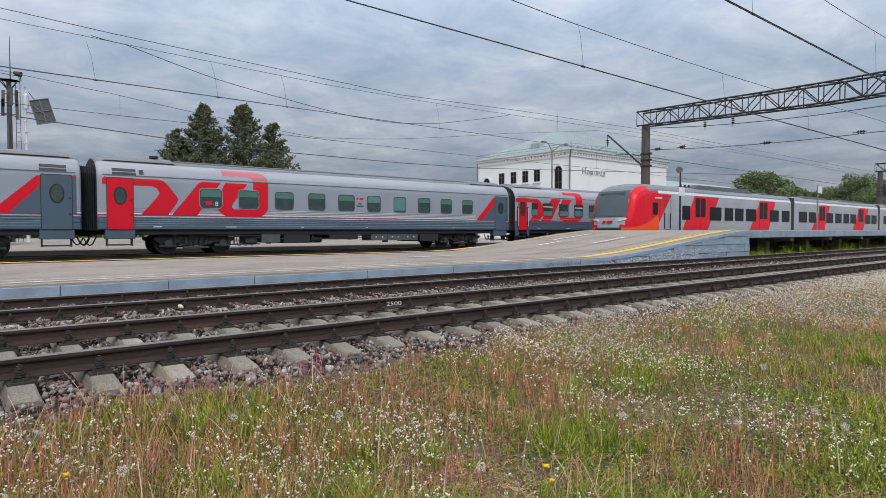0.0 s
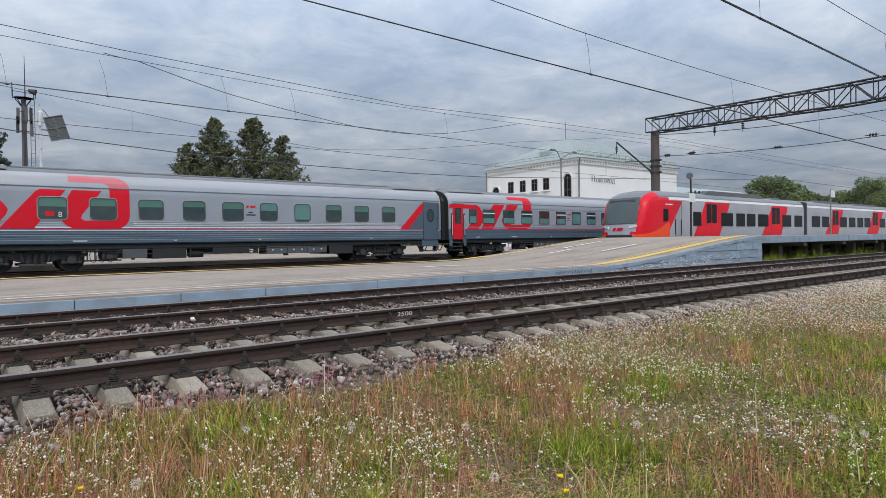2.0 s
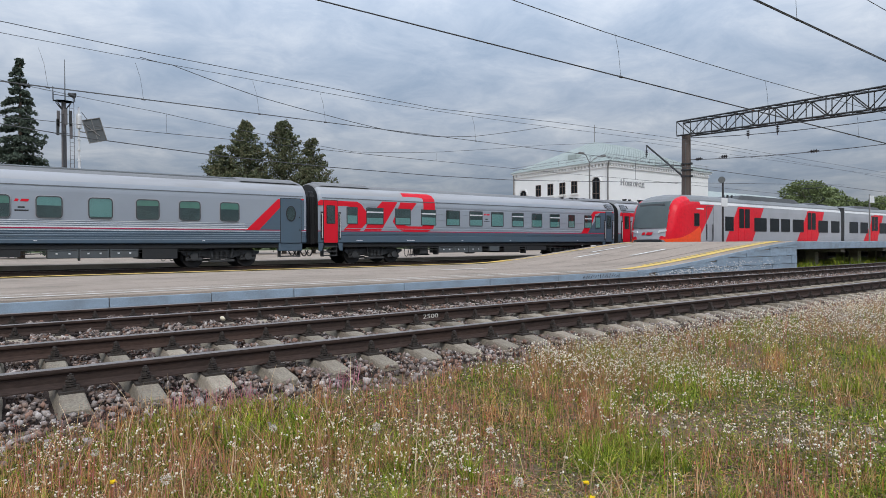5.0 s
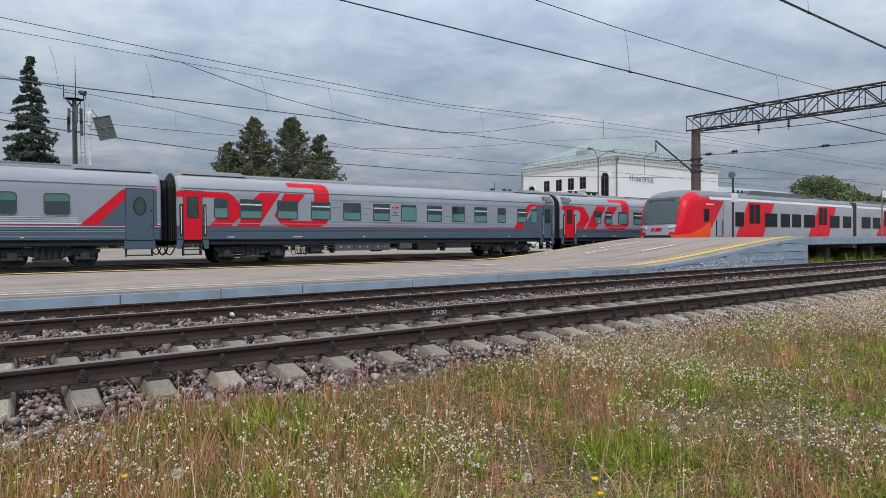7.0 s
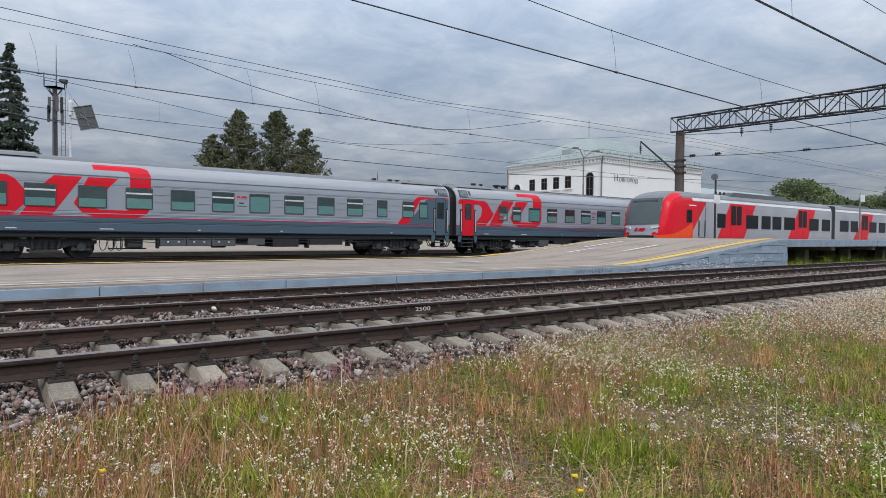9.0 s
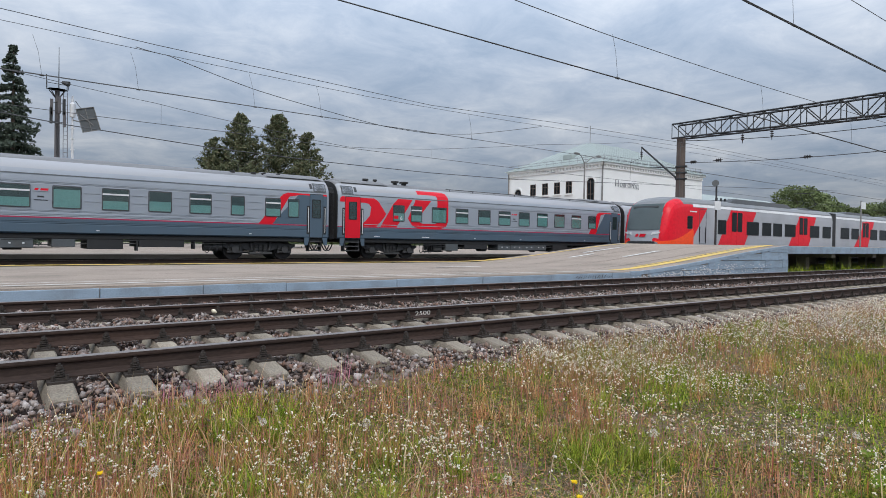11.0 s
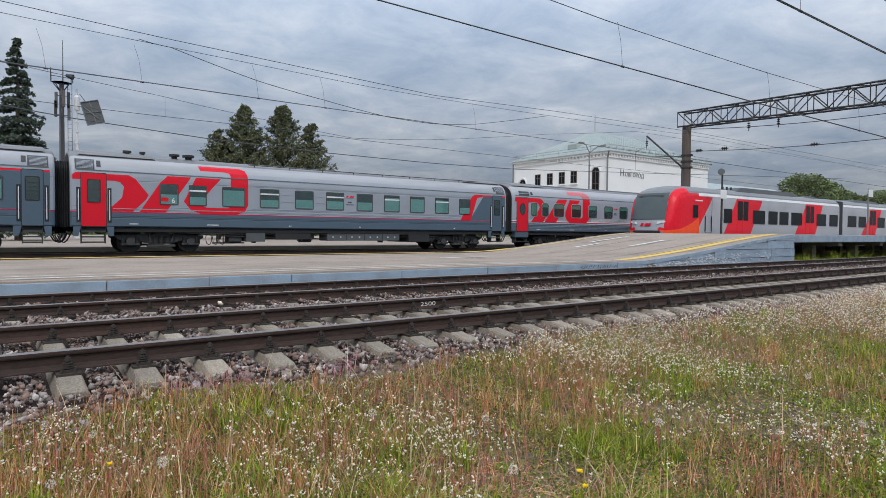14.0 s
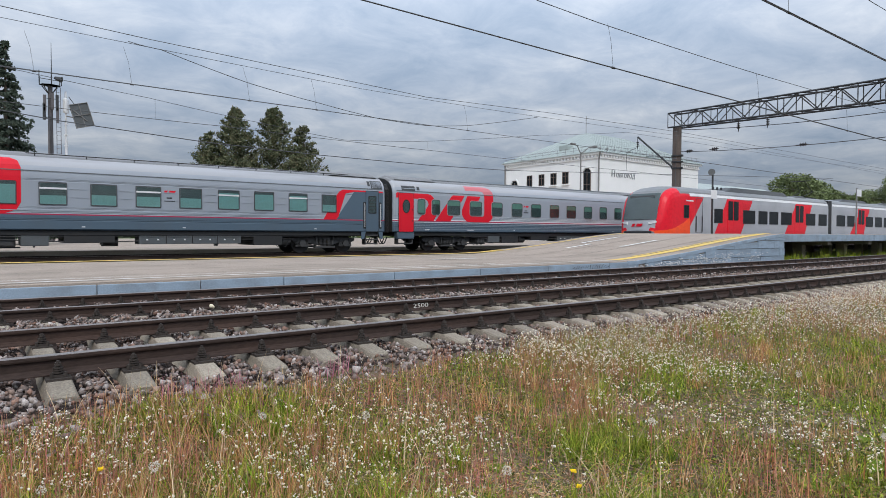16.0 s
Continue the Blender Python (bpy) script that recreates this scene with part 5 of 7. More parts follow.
for a, b in ((36.9, 37.75),):
    bm = bmesh.new()
    ring(bm, rounded(a, b, 1.1, 3.4, 0.15), rounded(a + 0.03, b - 0.03, 1.13, 3.37, 0.13), -1.712, -1.70)
    part("crew_door", bm, M_under, emu1)
    for gx in (a + 0.02, b - 0.1):
        bm = bmesh.new()
        rod(bm, (gx, -1.74, 1.2), (gx, -1.74, 2.2), 0.03)
        part("grab_rail", bm, M_rubber, emu1)
bm = bmesh.new()
emu_plate(bm, [(35.75, 3.14), (36.6, 3.14), (36.6, 3.22), (35.75, 3.22)], 0.016)
part("name_bar", bm, M_white, emu1, "white bar of small lettering")
# pantograph by the end of the first car
pg = bmesh.new()
for s in (-0.5, 0.5):
    rod(pg, (55.2, s, 4.15), (57.6, s, 4.75), 0.03)
    rod(pg, (57.6, s, 4.75), (56.4, s * 0.7, 5.65), 0.022)
rod(pg, (56.4, -0.85, 5.66), (56.4, 0.85, 5.66), 0.03)
box(pg, 54.6, 57.8, -0.7, 0.7, 4.12, 4.24)
part("pantograph", pg, M_steel, emu1, "raised pantograph")
for k in range(6):
    bm = bmesh.new()
    xv = 41.0 + 0.55 * k
    rod(bm, (xv, -0.6, 4.10), (xv, -0.6, 4.38), 0.07)
    part("insulator", bm, M_steel, emu1)

# ---------------------------------------------------------------- station building
SX, SY, SE = 55.4, 44.0, 10.15      # near corner and eave height


def make_station():
    st = thing("station_building", (0, 0, 0), "white rendered two-storey station with a pale tin roof", "building")
    L, D = 20.6, 15.6
    part("wall", bx(SX, SX + L, SY, SY + 0.4, -0.3, SE), M_wall, st)
    part("wall", bx(SX, SX + 0.4, SY + 0.41, SY + D, -0.3, SE), M_wall, st)
    part("wall", bx(SX + 0.41, SX + L, SY + D - 0.4, SY + D, -0.3, SE), M_wall, st)
    part("wall", bx(SX + L - 0.4, SX + L, SY + 0.41, SY + D - 0.41, -0.3, SE), M_wall, st)
    # cornice with dentils
    for a in ((SX - 0.35, SX + L + 0.35, SY - 0.35, SY - 0.003), (SX - 0.35, SX - 0.003, SY, SY + D)):
        part("cornice", bx(a[0], a[1], a[2], a[3], SE - 0.12, SE + 0.12, bevel=0.03), M_wall, st)
    part("cornice", bx(SX - 0.16, SX + L, SY - 0.16, SY - 0.003, SE - 0.55, SE - 0.40), M_wall, st)
    part("cornice", bx(SX - 0.16, SX - 0.003, SY, SY + D, SE - 0.55, SE - 0.40), M_wall, st)
    den = mesh_of("dentil", bx(-0.12, 0.12, -0.12, 0.12, -0.14, 0.14), M_wall)
    for k in range(40):
        part("dentil", den, None, st, at=(SX + 0.3 + 0.51 * k, SY - 0.115, SE - 0.26))
    for k in range(30):
        part("dentil", den, None, st, at=(SX - 0.115, SY + 0.4 + 0.51 * k, SE - 0.26))
    # hipped roof
    bm = bmesh.new()
    o = 0.5
    b = [bm.verts.new(p) for p in ((SX - o, SY - o, SE + 0.12), (SX + L + o, SY - o, SE + 0.12), (SX + L + o, SY + D + o, SE + 0.12), (SX - o, SY + D + o, SE + 0.12))]
    t = [bm.verts.new(p) for p in ((SX + 6.5, SY + D / 2 - 0.6, SE + 3.85), (SX + L - 6.5, SY + D / 2 - 0.6, SE + 3.85), (SX + L - 6.5, SY + D / 2 + 0.6, SE + 3.85), (SX + 6.5, SY + D / 2 + 0.6, SE + 3.85))]
    for i in range(4):
        bm.faces.new((b[i], b[(i + 1) % 4], t[(i + 1) % 4], t[i]))
    bm.faces.new(t)
    bm.faces.new(b[::-1])
    rf = part("roof", bm, M_tin, st, "pale greenish sheet-metal hipped roof")
    # standing seams
    for k in range(30):
        x = SX + L * k / 29
        tx = min(max(x, SX + 6.5), SX + L - 6.5)
        f = 1 - abs(x - tx) / 7.0
        bm = bmesh.new()
        rod(bm, (x, SY - o, SE + 0.15), (x, SY - o + (D / 2 - 0.1) * f, SE + 0.15 + 3.72 * f), 0.025, n=4)
        part("seam", bm, M_tin, rf)
    for k in range(24):
        y = SY + D * k / 23
        f = 1 - max(0.0, abs(y - (SY + D / 2)) - 0.6) / (D / 2 - 0.1)
        bm = bmesh.new()
        rod(bm, (SX - o, y, SE + 0.15), (SX - o + 7.0 * f, y, SE + 0.15 + 3.72 * f), 0.025, n=4)
        part("seam", bm, M_tin, rf)
    # roof-edge railing
    bm = bmesh.new()
    for z in (0.45, 0.75):
        rod(bm, (SX - 0.1, SY - 0.1, SE + 0.15 + z), (SX + L, SY - 0.1, SE + 0.15 + z), 0.02, n=4)
        rod(bm, (SX - 0.1, SY - 0.1, SE + 0.15 + z), (SX - 0.1, SY + D, SE + 0.15 + z), 0.02, n=4)
    for k in range(17):
        rod(bm, (SX + 1.25 * k, SY - 0.1, SE + 0.2), (SX + 1.25 * k, SY - 0.1, SE + 0.95), 0.02, n=4)
    for k in range(13):
        rod(bm, (SX - 0.1, SY + 1.25 * k, SE + 0.2), (SX - 0.1, SY + 1.25 * k, SE + 0.95), 0.02, n=4)
    part("roof_railing", bm, M_mast, st)
    # dormer
    part("dormer", bx(SX + 1.3, SX + 3.0, SY + 5.9, SY + 7.3, SE + 0.6, SE + 1.75, bevel=0.05), M_tin, st)

    def window(u, z0, z1, w, arched, sill=True):
        """A window in the end wall (facing -x) at distance u from the near corner."""
        y = SY + u
        n = 8
        outl = [(y - w / 2, z0), (y + w / 2, z0)] + ([(y + w / 2 * math.cos(math.pi * i / n), z1 - w / 2 + w / 2 * math.sin(math.pi * i / n)) for i in range(n + 1)] if arched else [(y + w / 2, z1), (y - w / 2, z1)])
        bm = bmesh.new()
        fr = [bm.verts.new((SX - 0.012, a, b)) for a, b in outl]
        bm.faces.new(fr[::-1])
        wi = part("window", bm, M_emuglass, st)
        bm = bmesh.new()
        for xx in (y - w / 2, y - 0.03, y + w / 2 - 0.07):
            box(bm, SX - 0.06, SX - 0.015, xx, xx + 0.07, z0, z1 - (w / 4 if arched else 0))
        for zz in (z0, z0 + (z1 - z0) * 0.62, z1 - 0.07):
            box(bm, SX - 0.055, SX - 0.018, y - w / 2, y + w / 2, zz, zz + 0.07)
        part("frame", bm, M_winwood, wi)
        if sill:
            part("sill", bx(SX - 0.22, SX - 0.003, y - w / 2 - 0.18, y + w / 2 + 0.18, z0 - 0.16, z0 - 0.02), M_wall, wi)
        if arched:
            bm = bmesh.new()
            pts = [(y + (w / 2 + 0.25) * math.cos(math.pi * i / 10), z1 - w / 2 + (w / 2 + 0.25) * math.sin(math.pi * i / 10)) for i in range(11)]
            inn = [(y + (w / 2 + 0.08) * math.cos(math.pi * i / 10), z1 - w / 2 + (w / 2 + 0.08) * math.sin(math.pi * i / 10)) for i in range(11)]
            for i in range(10):
                q = [(pts[i], -0.10), (pts[i + 1], -0.10), (inn[i + 1], -0.10), (inn[i], -0.10)]
                bm.faces.new([bm.verts.new((SX + d, a, b)) for (a, b), d in q])
                bm.faces.new([bm.verts.new(p) for p in ((SX - 0.1, *pts[i]), (SX, *pts[i]), (SX, *pts[i + 1]), (SX - 0.1, *pts[i + 1]))])
            part("arch_moulding", bm, M_wall, wi)

    window(1.75, 3.6, 8.55, 1.05, True, False)
    for u in (5.05, 6.95, 8.95, 11.05):
        window(u, 6.95, 8.4, 0.95, False)
    window(14.0 - 0.2, 4.6, 7.9, 1.1, True)
    for u in (5.05, 6.95, 8.95, 11.05):
        window(u, 2.5, 4.6, 0.95, False)
    # drainpipe on the corner
    bm = bmesh.new()
    rod(bm, (SX - 0.16, SY - 0.02, 0), (SX - 0.16, SY - 0.02, SE - 0.7), 0.09, n=8)
    rod(bm, (SX - 0.16, SY - 0.02, SE - 0.7), (SX - 0.45, SY - 0.4, SE + 0.05), 0.09, n=8)
    part("drainpipe", bm, M_mast, st)
    bm = bmesh.new()
    rod(bm, (SX - 0.16, SY + D - 0.1, 0), (SX - 0.16, SY + D - 0.1, SE - 0.1), 0.09, n=8)
    part("drainpipe", bm, M_mast, st)
    bm = bmesh.new()
    rod(bm, (SX + 7, SY + D / 2, SE + 3), (SX + 7, SY + D / 2, SE + 6.2), 0.04, n=6)
    part("antenna", bm, M_mast, st)
    # name in letters on the track side
    for body, size, dx in (("Н", 1.05, 0.0), ("ОВГОРОД", 0.70, 0.90)):
        fc = bpy.data.curves.new("station_name", "FONT")
        fc.body, fc.size, fc.extrude, fc.space_character = body, size, 0.04, 1.08
        fc.offset = -0.014
        fo = new("station_name", fc)
        fc.materials.append(M_letter)
        fo.parent = st
        fo.matrix_basis = pose(SX + 2.05 + dx, SY - 0.05, 7.62, 90, 0, 0)
        tagged(fo, "grey metal letters of the station name")
    # lower wing
    wg = thing("station_wing", (0, 0, 0), "low white annex with a pale metal roof", "building")
    part("wall", bx(SX + L + 0.02, SX + L + 34, SY + 2, SY + 13, -0.3, 6.6), M_wall, wg)
    bm = bmesh.new()
    loft(bm, [[(x, SY + 1.6, 6.6), (x, SY + 7.5, 9.0), (x, SY + 13.4, 6.6)] for x in (SX + L + 0.02, SX + L + 34.4)], close=True, caps=True)
    part("roof", bm, M_tin, wg)
    part("chimney", bx(SX + L + 7, SX + L + 7.9, SY + 6.5, SY + 7.4, 8.2, 10.2), M_wall, wg)


make_station()


# ---------------------------------------------------------------- overhead line
PX, PY = 40.3, 25.02


def make_portal(name, x, y1, y0, ztop, label):
    p = thing(name, (x, y1, -0.3), label, "catenary portal", "catenary portals")
    bm = bmesh.new()
    rod(bm, (0, 0, 0), (0, 0, ztop - 0.75), 0.36, 0.30, n=10)
    part("column", bm, M_column, p, "weathered brown concrete column")
    for z in (6.05, 6.5, 6.95):
        bm = bmesh.new()
        rod(bm, (0, 0, z), (0, 0, z + 0.09), 0.385, n=12)
        box(bm, -0.09, 0.09, -0.47, -0.36, z - 0.02, z + 0.11)
        part("clamp", bm, M_steel, p, "dark steel clamp band")
    bm = bmesh.new()
    rod(bm, (-0.33, -0.12, 0.4), (-0.30, -0.12, ztop - 1.2), 0.018, n=6)
    part("earth_cable", bm, M_wire, p)
    if y0 < y1 - 1:
        bm = bmesh.new()
        rod(bm, (0, y0 - y1, 0), (0, y0 - y1, ztop - 0.75), 0.36, 0.30, n=10)
        part("column", bm, M_column, p)
        bm = bmesh.new()
        w = 0.42
        L = y1 - y0 + 1.0
        n = int(L / 1.05)
        ys = [0.5 - (L + 0.5) * k / n for k in range(n + 1)]
        deep = [min(-y + 0.5, y + L, 12.5) for y in ys]
        tops, lows = [ztop + 0.29 - 0.012 * d for d in deep], [ztop - 0.74 - 0.025 * d for d in deep]
        for k in range(n):
            (ya, ta, la), (yb, tb, lb) = (ys[k], tops[k], lows[k]), (ys[k + 1], tops[k + 1], lows[k + 1])
            for sx in (-w, w):
                rod(bm, (sx, ya, ta), (sx, yb, tb), 0.06, n=4)
                rod(bm, (sx, ya, la), (sx, yb, lb), 0.06, n=4)
                rod(bm, (sx, ya, la), (sx, ya, ta), 0.032, n=4)
                if k % 2:
                    rod(bm, (sx, ya, la), (sx, yb, tb), 0.036, n=4)
                else:
                    rod(bm, (sx, ya, ta), (sx, yb, lb), 0.036, n=4)
            rod(bm, (-w, ya, ta), (w, yb, tb), 0.026, n=4)
            rod(bm, (-w, ya, la), (w, yb, lb), 0.026, n=4)
        part("truss", bm, M_steel, p, "dark lattice steel crossbeam")
    return p


make_portal("catenary_portal", PX, PY, 1.2, 9.82, "steel lattice crossbeam on a brown concrete column over the tracks")
make_portal("catenary_portal", 97.0, PY, 1.2, 10.0, "distant lattice crossbeam on a concrete column over the tracks")


def wire(name, pts, r, sag, label, cat="overhead wire"):
    bm = bmesh.new()
    polyline(bm, pts, r, sag)
    return tagged(part(name, bm, M_wire), label, cat, "overhead wires")


def catenary(y, zc, zm, r, droppers, label, west=-45, east=112):
    """A pair of contact wires under a thinner messenger, joined by bent droppers."""
    w = thing("overhead_line", (0, 0, 0), label, "overhead wire", "overhead wires")
    for d in (-0.03, 0.03):
        bm = bmesh.new()
        polyline(bm, [(west, y + d, zc + 0.1), (0, y + d, zc + (d > 0) * 0.03), (PX, y + d, zc + 0.03), (east, y + d, zc)], r, 0.02)
        part("contact_wire", bm, M_wire, w)
    bm = bmesh.new()
    polyline(bm, [(west, y, zm + 0.7), (0, y, zm + 0.28), (13, y, zm - 0.06), (22, y, zm), (PX, y, zm + 0.45), (east, y, zm)], r * 0.75, 0.02)
    part("messenger_wire", bm, M_wire, w)
    for x in droppers:
        bm = bmesh.new()
        polyline(bm, [(x, y, zc), (x - 0.05, y, zc + (zm - zc) * 0.3), (x - 0.10, y, zc + (zm - zc) * 0.6), (x - 0.25, y, zm)], 0.005, 0.0, n=2)
        part("dropper", bm, M_wire, w)
        bm = bmesh.new()
        rod(bm, (x - 0.06, y, zc), (x + 0.06, y, zc), r * 2.4, n=6)
        part("clamp", bm, M_wire, w)


catenary(T1, 6.05, 7.5, 0.013, (14.7, 24.0, 33.0), "contact and messenger wires over the weedy track")
catenary(T2, 5.51, 6.66, 0.014, (13.7, 22.0, 30.0), "contact and messenger wires over the track by the platform")
catenary(T3, 6.06, 7.30, 0.012, (1.2, 4.0, 8.1, 10.9, 19.0), "contact and messenger wires over the electric train's track")
w4 = thing("overhead_line", (0, 0, 0), "thin contact wire and sagging messenger over the far track", "overhead wire", "overhead wires")
for nm, pts, r in (("contact_wire", [(-45, T4, 6.2), (0, T4, 6.08), (9, T4, 6.03), (20.9, T4, 5.93), (PX, T4, 5.97), (97, T4, 5.9)], 0.013),
                   ("messenger_wire", [(-30, T4, 10.7), (-0.42, T4, 7.53), (5.74, T4, 6.93), (11.6, T4, 6.33), (15.5, T4, 6.0), (20.9, T4, 6.45), (30.3, T4, 7.75), (PX, T4, 9.0), (97, T4, 9.6)], 0.011)):
    bm = bmesh.new()
    polyline(bm, pts, r, 0.03)
    part(nm, bm, M_wire, w4)
for x, za, zb in ((6.0, 6.03, 6.88), (21.0, 5.92, 6.44)):
    bm = bmesh.new()
    rod(bm, (x, T4, za), (x, T4, zb), 0.005, n=5)
    part("dropper", bm, M_wire, w4)
bm = bmesh.new()
rod(bm, (PX, PY + 3.35, 7.7), (PX, T4, 7.4), 0.015, n=5)
rod(bm, (PX, T4, 7.4), (PX, T4, 5.95), 0.012, n=5)
part("hanger", bm, M_wire, w4)
wire("feeder_cable", [(-60, 23.2, 10.0), (-0.31, 23.2, 7.95), (4.56, 23.2, 7.72), (16.5, 23.2, 7.36), (24.8, 23.2, 7.65), (37.9, 23.2, 7.93), (112, 23.2, 8.2)], 0.012, 0.0, "dark feeder cable above the electric train's track")
wire("messenger_wire", [(3.9, 23.2, 7.52), (4.93, 23.2, 7.43), (8.02, 23.2, 6.74), (10.89, 23.2, 6.37), (13.9, 23.2, 6.05), (16.5, 23.2, 6.03), (19.1, 23.2, 6.32), (23.9, 23.2, 7.3)], 0.013, 0.02, "slack wire dipping between two clamps")
wire("power_cable", [(-60, 33, 13.0), (-0.5, 33, 6.40), (2.7, 33, 6.09), (9.2, 33, 5.72), (15.8, 33, 5.57), (23.5, 33, 5.54), (31, 33, 5.67), (90, 33, 8.5)], 0.024, 0.0, "thick dark power cable beyond the train")
wire("cross_span_wire", [(PX, PY, 8.6), (PX, T2, 7.9), (PX, 2, 8.2)], 0.025, 0.25, "cross-span wire with insulators under the portal")
wire("cross_span_wire", [(PX, PY, 7.0), (PX, T2, 6.5), (PX, 2, 6.8)], 0.025, 0.2, "lower cross-span wire under the portal")


def insulator(at, d=(0, 1, 0)):
    bm = bmesh.new()
    d = Vector(d)
    for k in range(3):
        a = Vector(at) + d * (0.14 * k)
        rod(bm, a, a + d * 0.07, 0.12, 0.055, n=10)
    rod(bm, Vector(at) - d * 0.15, Vector(at) + d * 0.55, 0.025, n=6)
    tagged(part("insulator", bm, M_insul), "dark brown porcelain insulator on the overhead line", "insulator", "insulators")


for yy, zz in ((23.9, 6.95), (16.3, 6.55), (11.2, 6.6), (5.0, 6.65), (22.0, 6.9)):
    insulator((PX, yy, zz))
for yy in (18.6, 9.0, 20.5):
    insulator((PX, yy, 8.42), (0, 0, -1))
# bracket arm reaching from the column over the far track
br = thing("cantilever_bracket", (0, 0, 0), "slanted steel cantilever arm with insulators on the portal column", "bracket")
bm = bmesh.new()
rod(bm, (PX, PY, 5.6), (PX, PY + 3.35, 8.5), 0.07)
rod(bm, (PX, PY, 6.6), (PX, PY + 2.6, 6.9), 0.03)
rod(bm, (PX, PY + 3.35, 8.5), (PX, PY + 3.35, 7.9), 0.03)
part("arm", bm, M_steel, br)
insulator((PX, PY + 3.35, 8.1), (0, 0, -1))

# ---------------------------------------------------------------- posts, mast, floodlight



def make_post(name, x, y, z0, z1, label, speaker):
    p = thing(name, (x, y, z0), label, "post", "platform posts")
    bm = bmesh.new()
    rod(bm, (0, 0, 0), (0, 0, z1 - z0), 0.068, 0.055, n=10)
    part("pole", bm, M_steel if speaker else M_mast, p)
    if speaker:
        bm = bmesh.new()
        rod(bm, (0, 0.05, z1 - z0 - 0.05), (-0.35, -0.12, z1 - z0), 0.10, 0.21, n=14)
        part("loudspeaker", bm, M_under, p, "grey horn loudspeaker")
        part("sign", bx(-0.35, 0.35, -0.12, -0.09, 2.2, 2.75, bevel=0.01), M_white, p, "small white sign board")
    else:
        part("sign", bx(-0.1, 0.9, -0.06, -0.03, 3.3, 3.9, bevel=0.01), M_white, p)
    return p


make_post("loudspeaker_post", 36.4, 20.1, HIGH, 4.85, "thin dark post with a horn loudspeaker and a white sign", True)
make_post("lamp_post", 59.7, 20.0, HIGH, 5.0, "thin grey post with a white board on the platform", False)
# street lamp before the station
sl = thing("street_lamp", (50.5, 42.6, 0.1), "tall grey lamp post with two curved arms", "street lamp")
bm = bmesh.new()
rod(bm, (0, 0, 0), (0, 0, 9.6), 0.11, 0.07, n=10)
part("pole", bm, M_mast, sl)
for s in (-1, 1):
    bm = bmesh.new()
    rod(bm, (0, 0, 9.4), (s * 0.9, -0.3, 10.1), 0.045)
    rod(bm, (s * 0.9, -0.3, 10.1), (s * 1.5, -0.4, 10.25), 0.045)
    part("arm", bm, M_mast, sl)
    part("lamp_head", bx(s * 1.4, s * 2.1, -0.55, -0.25, 10.2, 10.35, bevel=0.04), M_mast, sl)

ms = thing("lighting_mast", (4.2, 60, -0.3), "grey steel mast with a railed platform, antennas and ladder", "mast")
bm = bmesh.new()
rod(bm, (0, 0, 0), (0, 0, 13.4), 0.24, 0.17, n=12)
part("tube", bm, M_tube, ms)
bm = bmesh.new()
bm.faces.new([bm.verts.new((0.78 * math.cos(6.2832 * k / 8), 0.7 * math.sin(6.2832 * k / 8), 13.45)) for k in range(8)])
bmesh.ops.solidify(bm, geom=bm.faces[:], thickness=0.1)
part("platform", bm, M_steel, ms)
for k in range(4):
    a = 6.2832 * (k + 0.5) / 4
    bm = bmesh.new()
    rod(bm, (0.16 * math.cos(a), 0.16 * math.sin(a), 12.75), (0.75 * math.cos(a), 0.65 * math.sin(a), 13.4), 0.04, n=5)
    part("strut", bm, M_steel, ms)
for s_, y, h in ((-0.78, -0.3, 1.1), (-0.72, 0.4, 0.75), (0.78, -0.3, 0.75), (0.72, 0.4, 0.6)):
    bm = bmesh.new()
    rod(bm, (s_, y, 13.45), (s_, y, 13.45 + h), 0.035, n=5)
    part("rail_post", bm, M_steel, ms)
for y, z in ((-0.35, 13.9), (0.4, 14.05)):
    bm = bmesh.new()
    rod(bm, (-0.78, y, z), (0.78, y, z - 0.08), 0.022, n=5)
    part("guard_rail", bm, M_steel, ms)
bm = bmesh.new()
rod(bm, (0.1, 0, 13.4), (0.1, 0, 17.0), 0.05, 0.02, n=6)
part("antenna_rod", bm, M_steel, ms)
for dx, z, m in ((-0.42, 11.2, M_tube), (0.45, 11.3, M_steel), (-0.46, 10.5, M_steel), (0.12, 11.4, M_tube), (0.48, 10.3, M_tube)):
    part("panel_antenna", bx(dx - 0.11, dx + 0.11, -0.5, -0.35, z, z + 1.35, bevel=0.03), m, ms)
for z in (10.7, 11.6, 12.3):
    bm = bmesh.new()
    rod(bm, (-0.5, -0.3, z), (0.5, -0.3, z), 0.03, n=5)
    part("antenna_bracket", bm, M_steel, ms)
for k in range(3):
    bm = bmesh.new()
    rod(bm, (-0.08 + 0.07 * k, -0.22, 0.2), (-0.08 + 0.07 * k, -0.20, 10.9), 0.022, n=5)
    part("cable", bm, M_wire, ms)
for s_ in (0.42, 0.72):
    bm = bmesh.new()
    rod(bm, (s_, -0.2, 0), (s_, -0.2, 13.3), 0.022, n=4)
    part("ladder_stile", bm, M_tube, ms)
for k in range(36):
    bm = bmesh.new()
    rod(bm, (0.42, -0.2, 0.3 + 0.36 * k), (0.72, -0.2, 0.3 + 0.36 * k), 0.014, n=4)
    part("ladder_rung", bm, M_tube, ms)
bm = bmesh.new()
rod(bm, (0.3, -0.6, 14.0), (0.75, -0.85, 13.85), 0.12, 0.24, n=12)
part("floodlight", bm, M_steel, ms, "dark round floodlight")

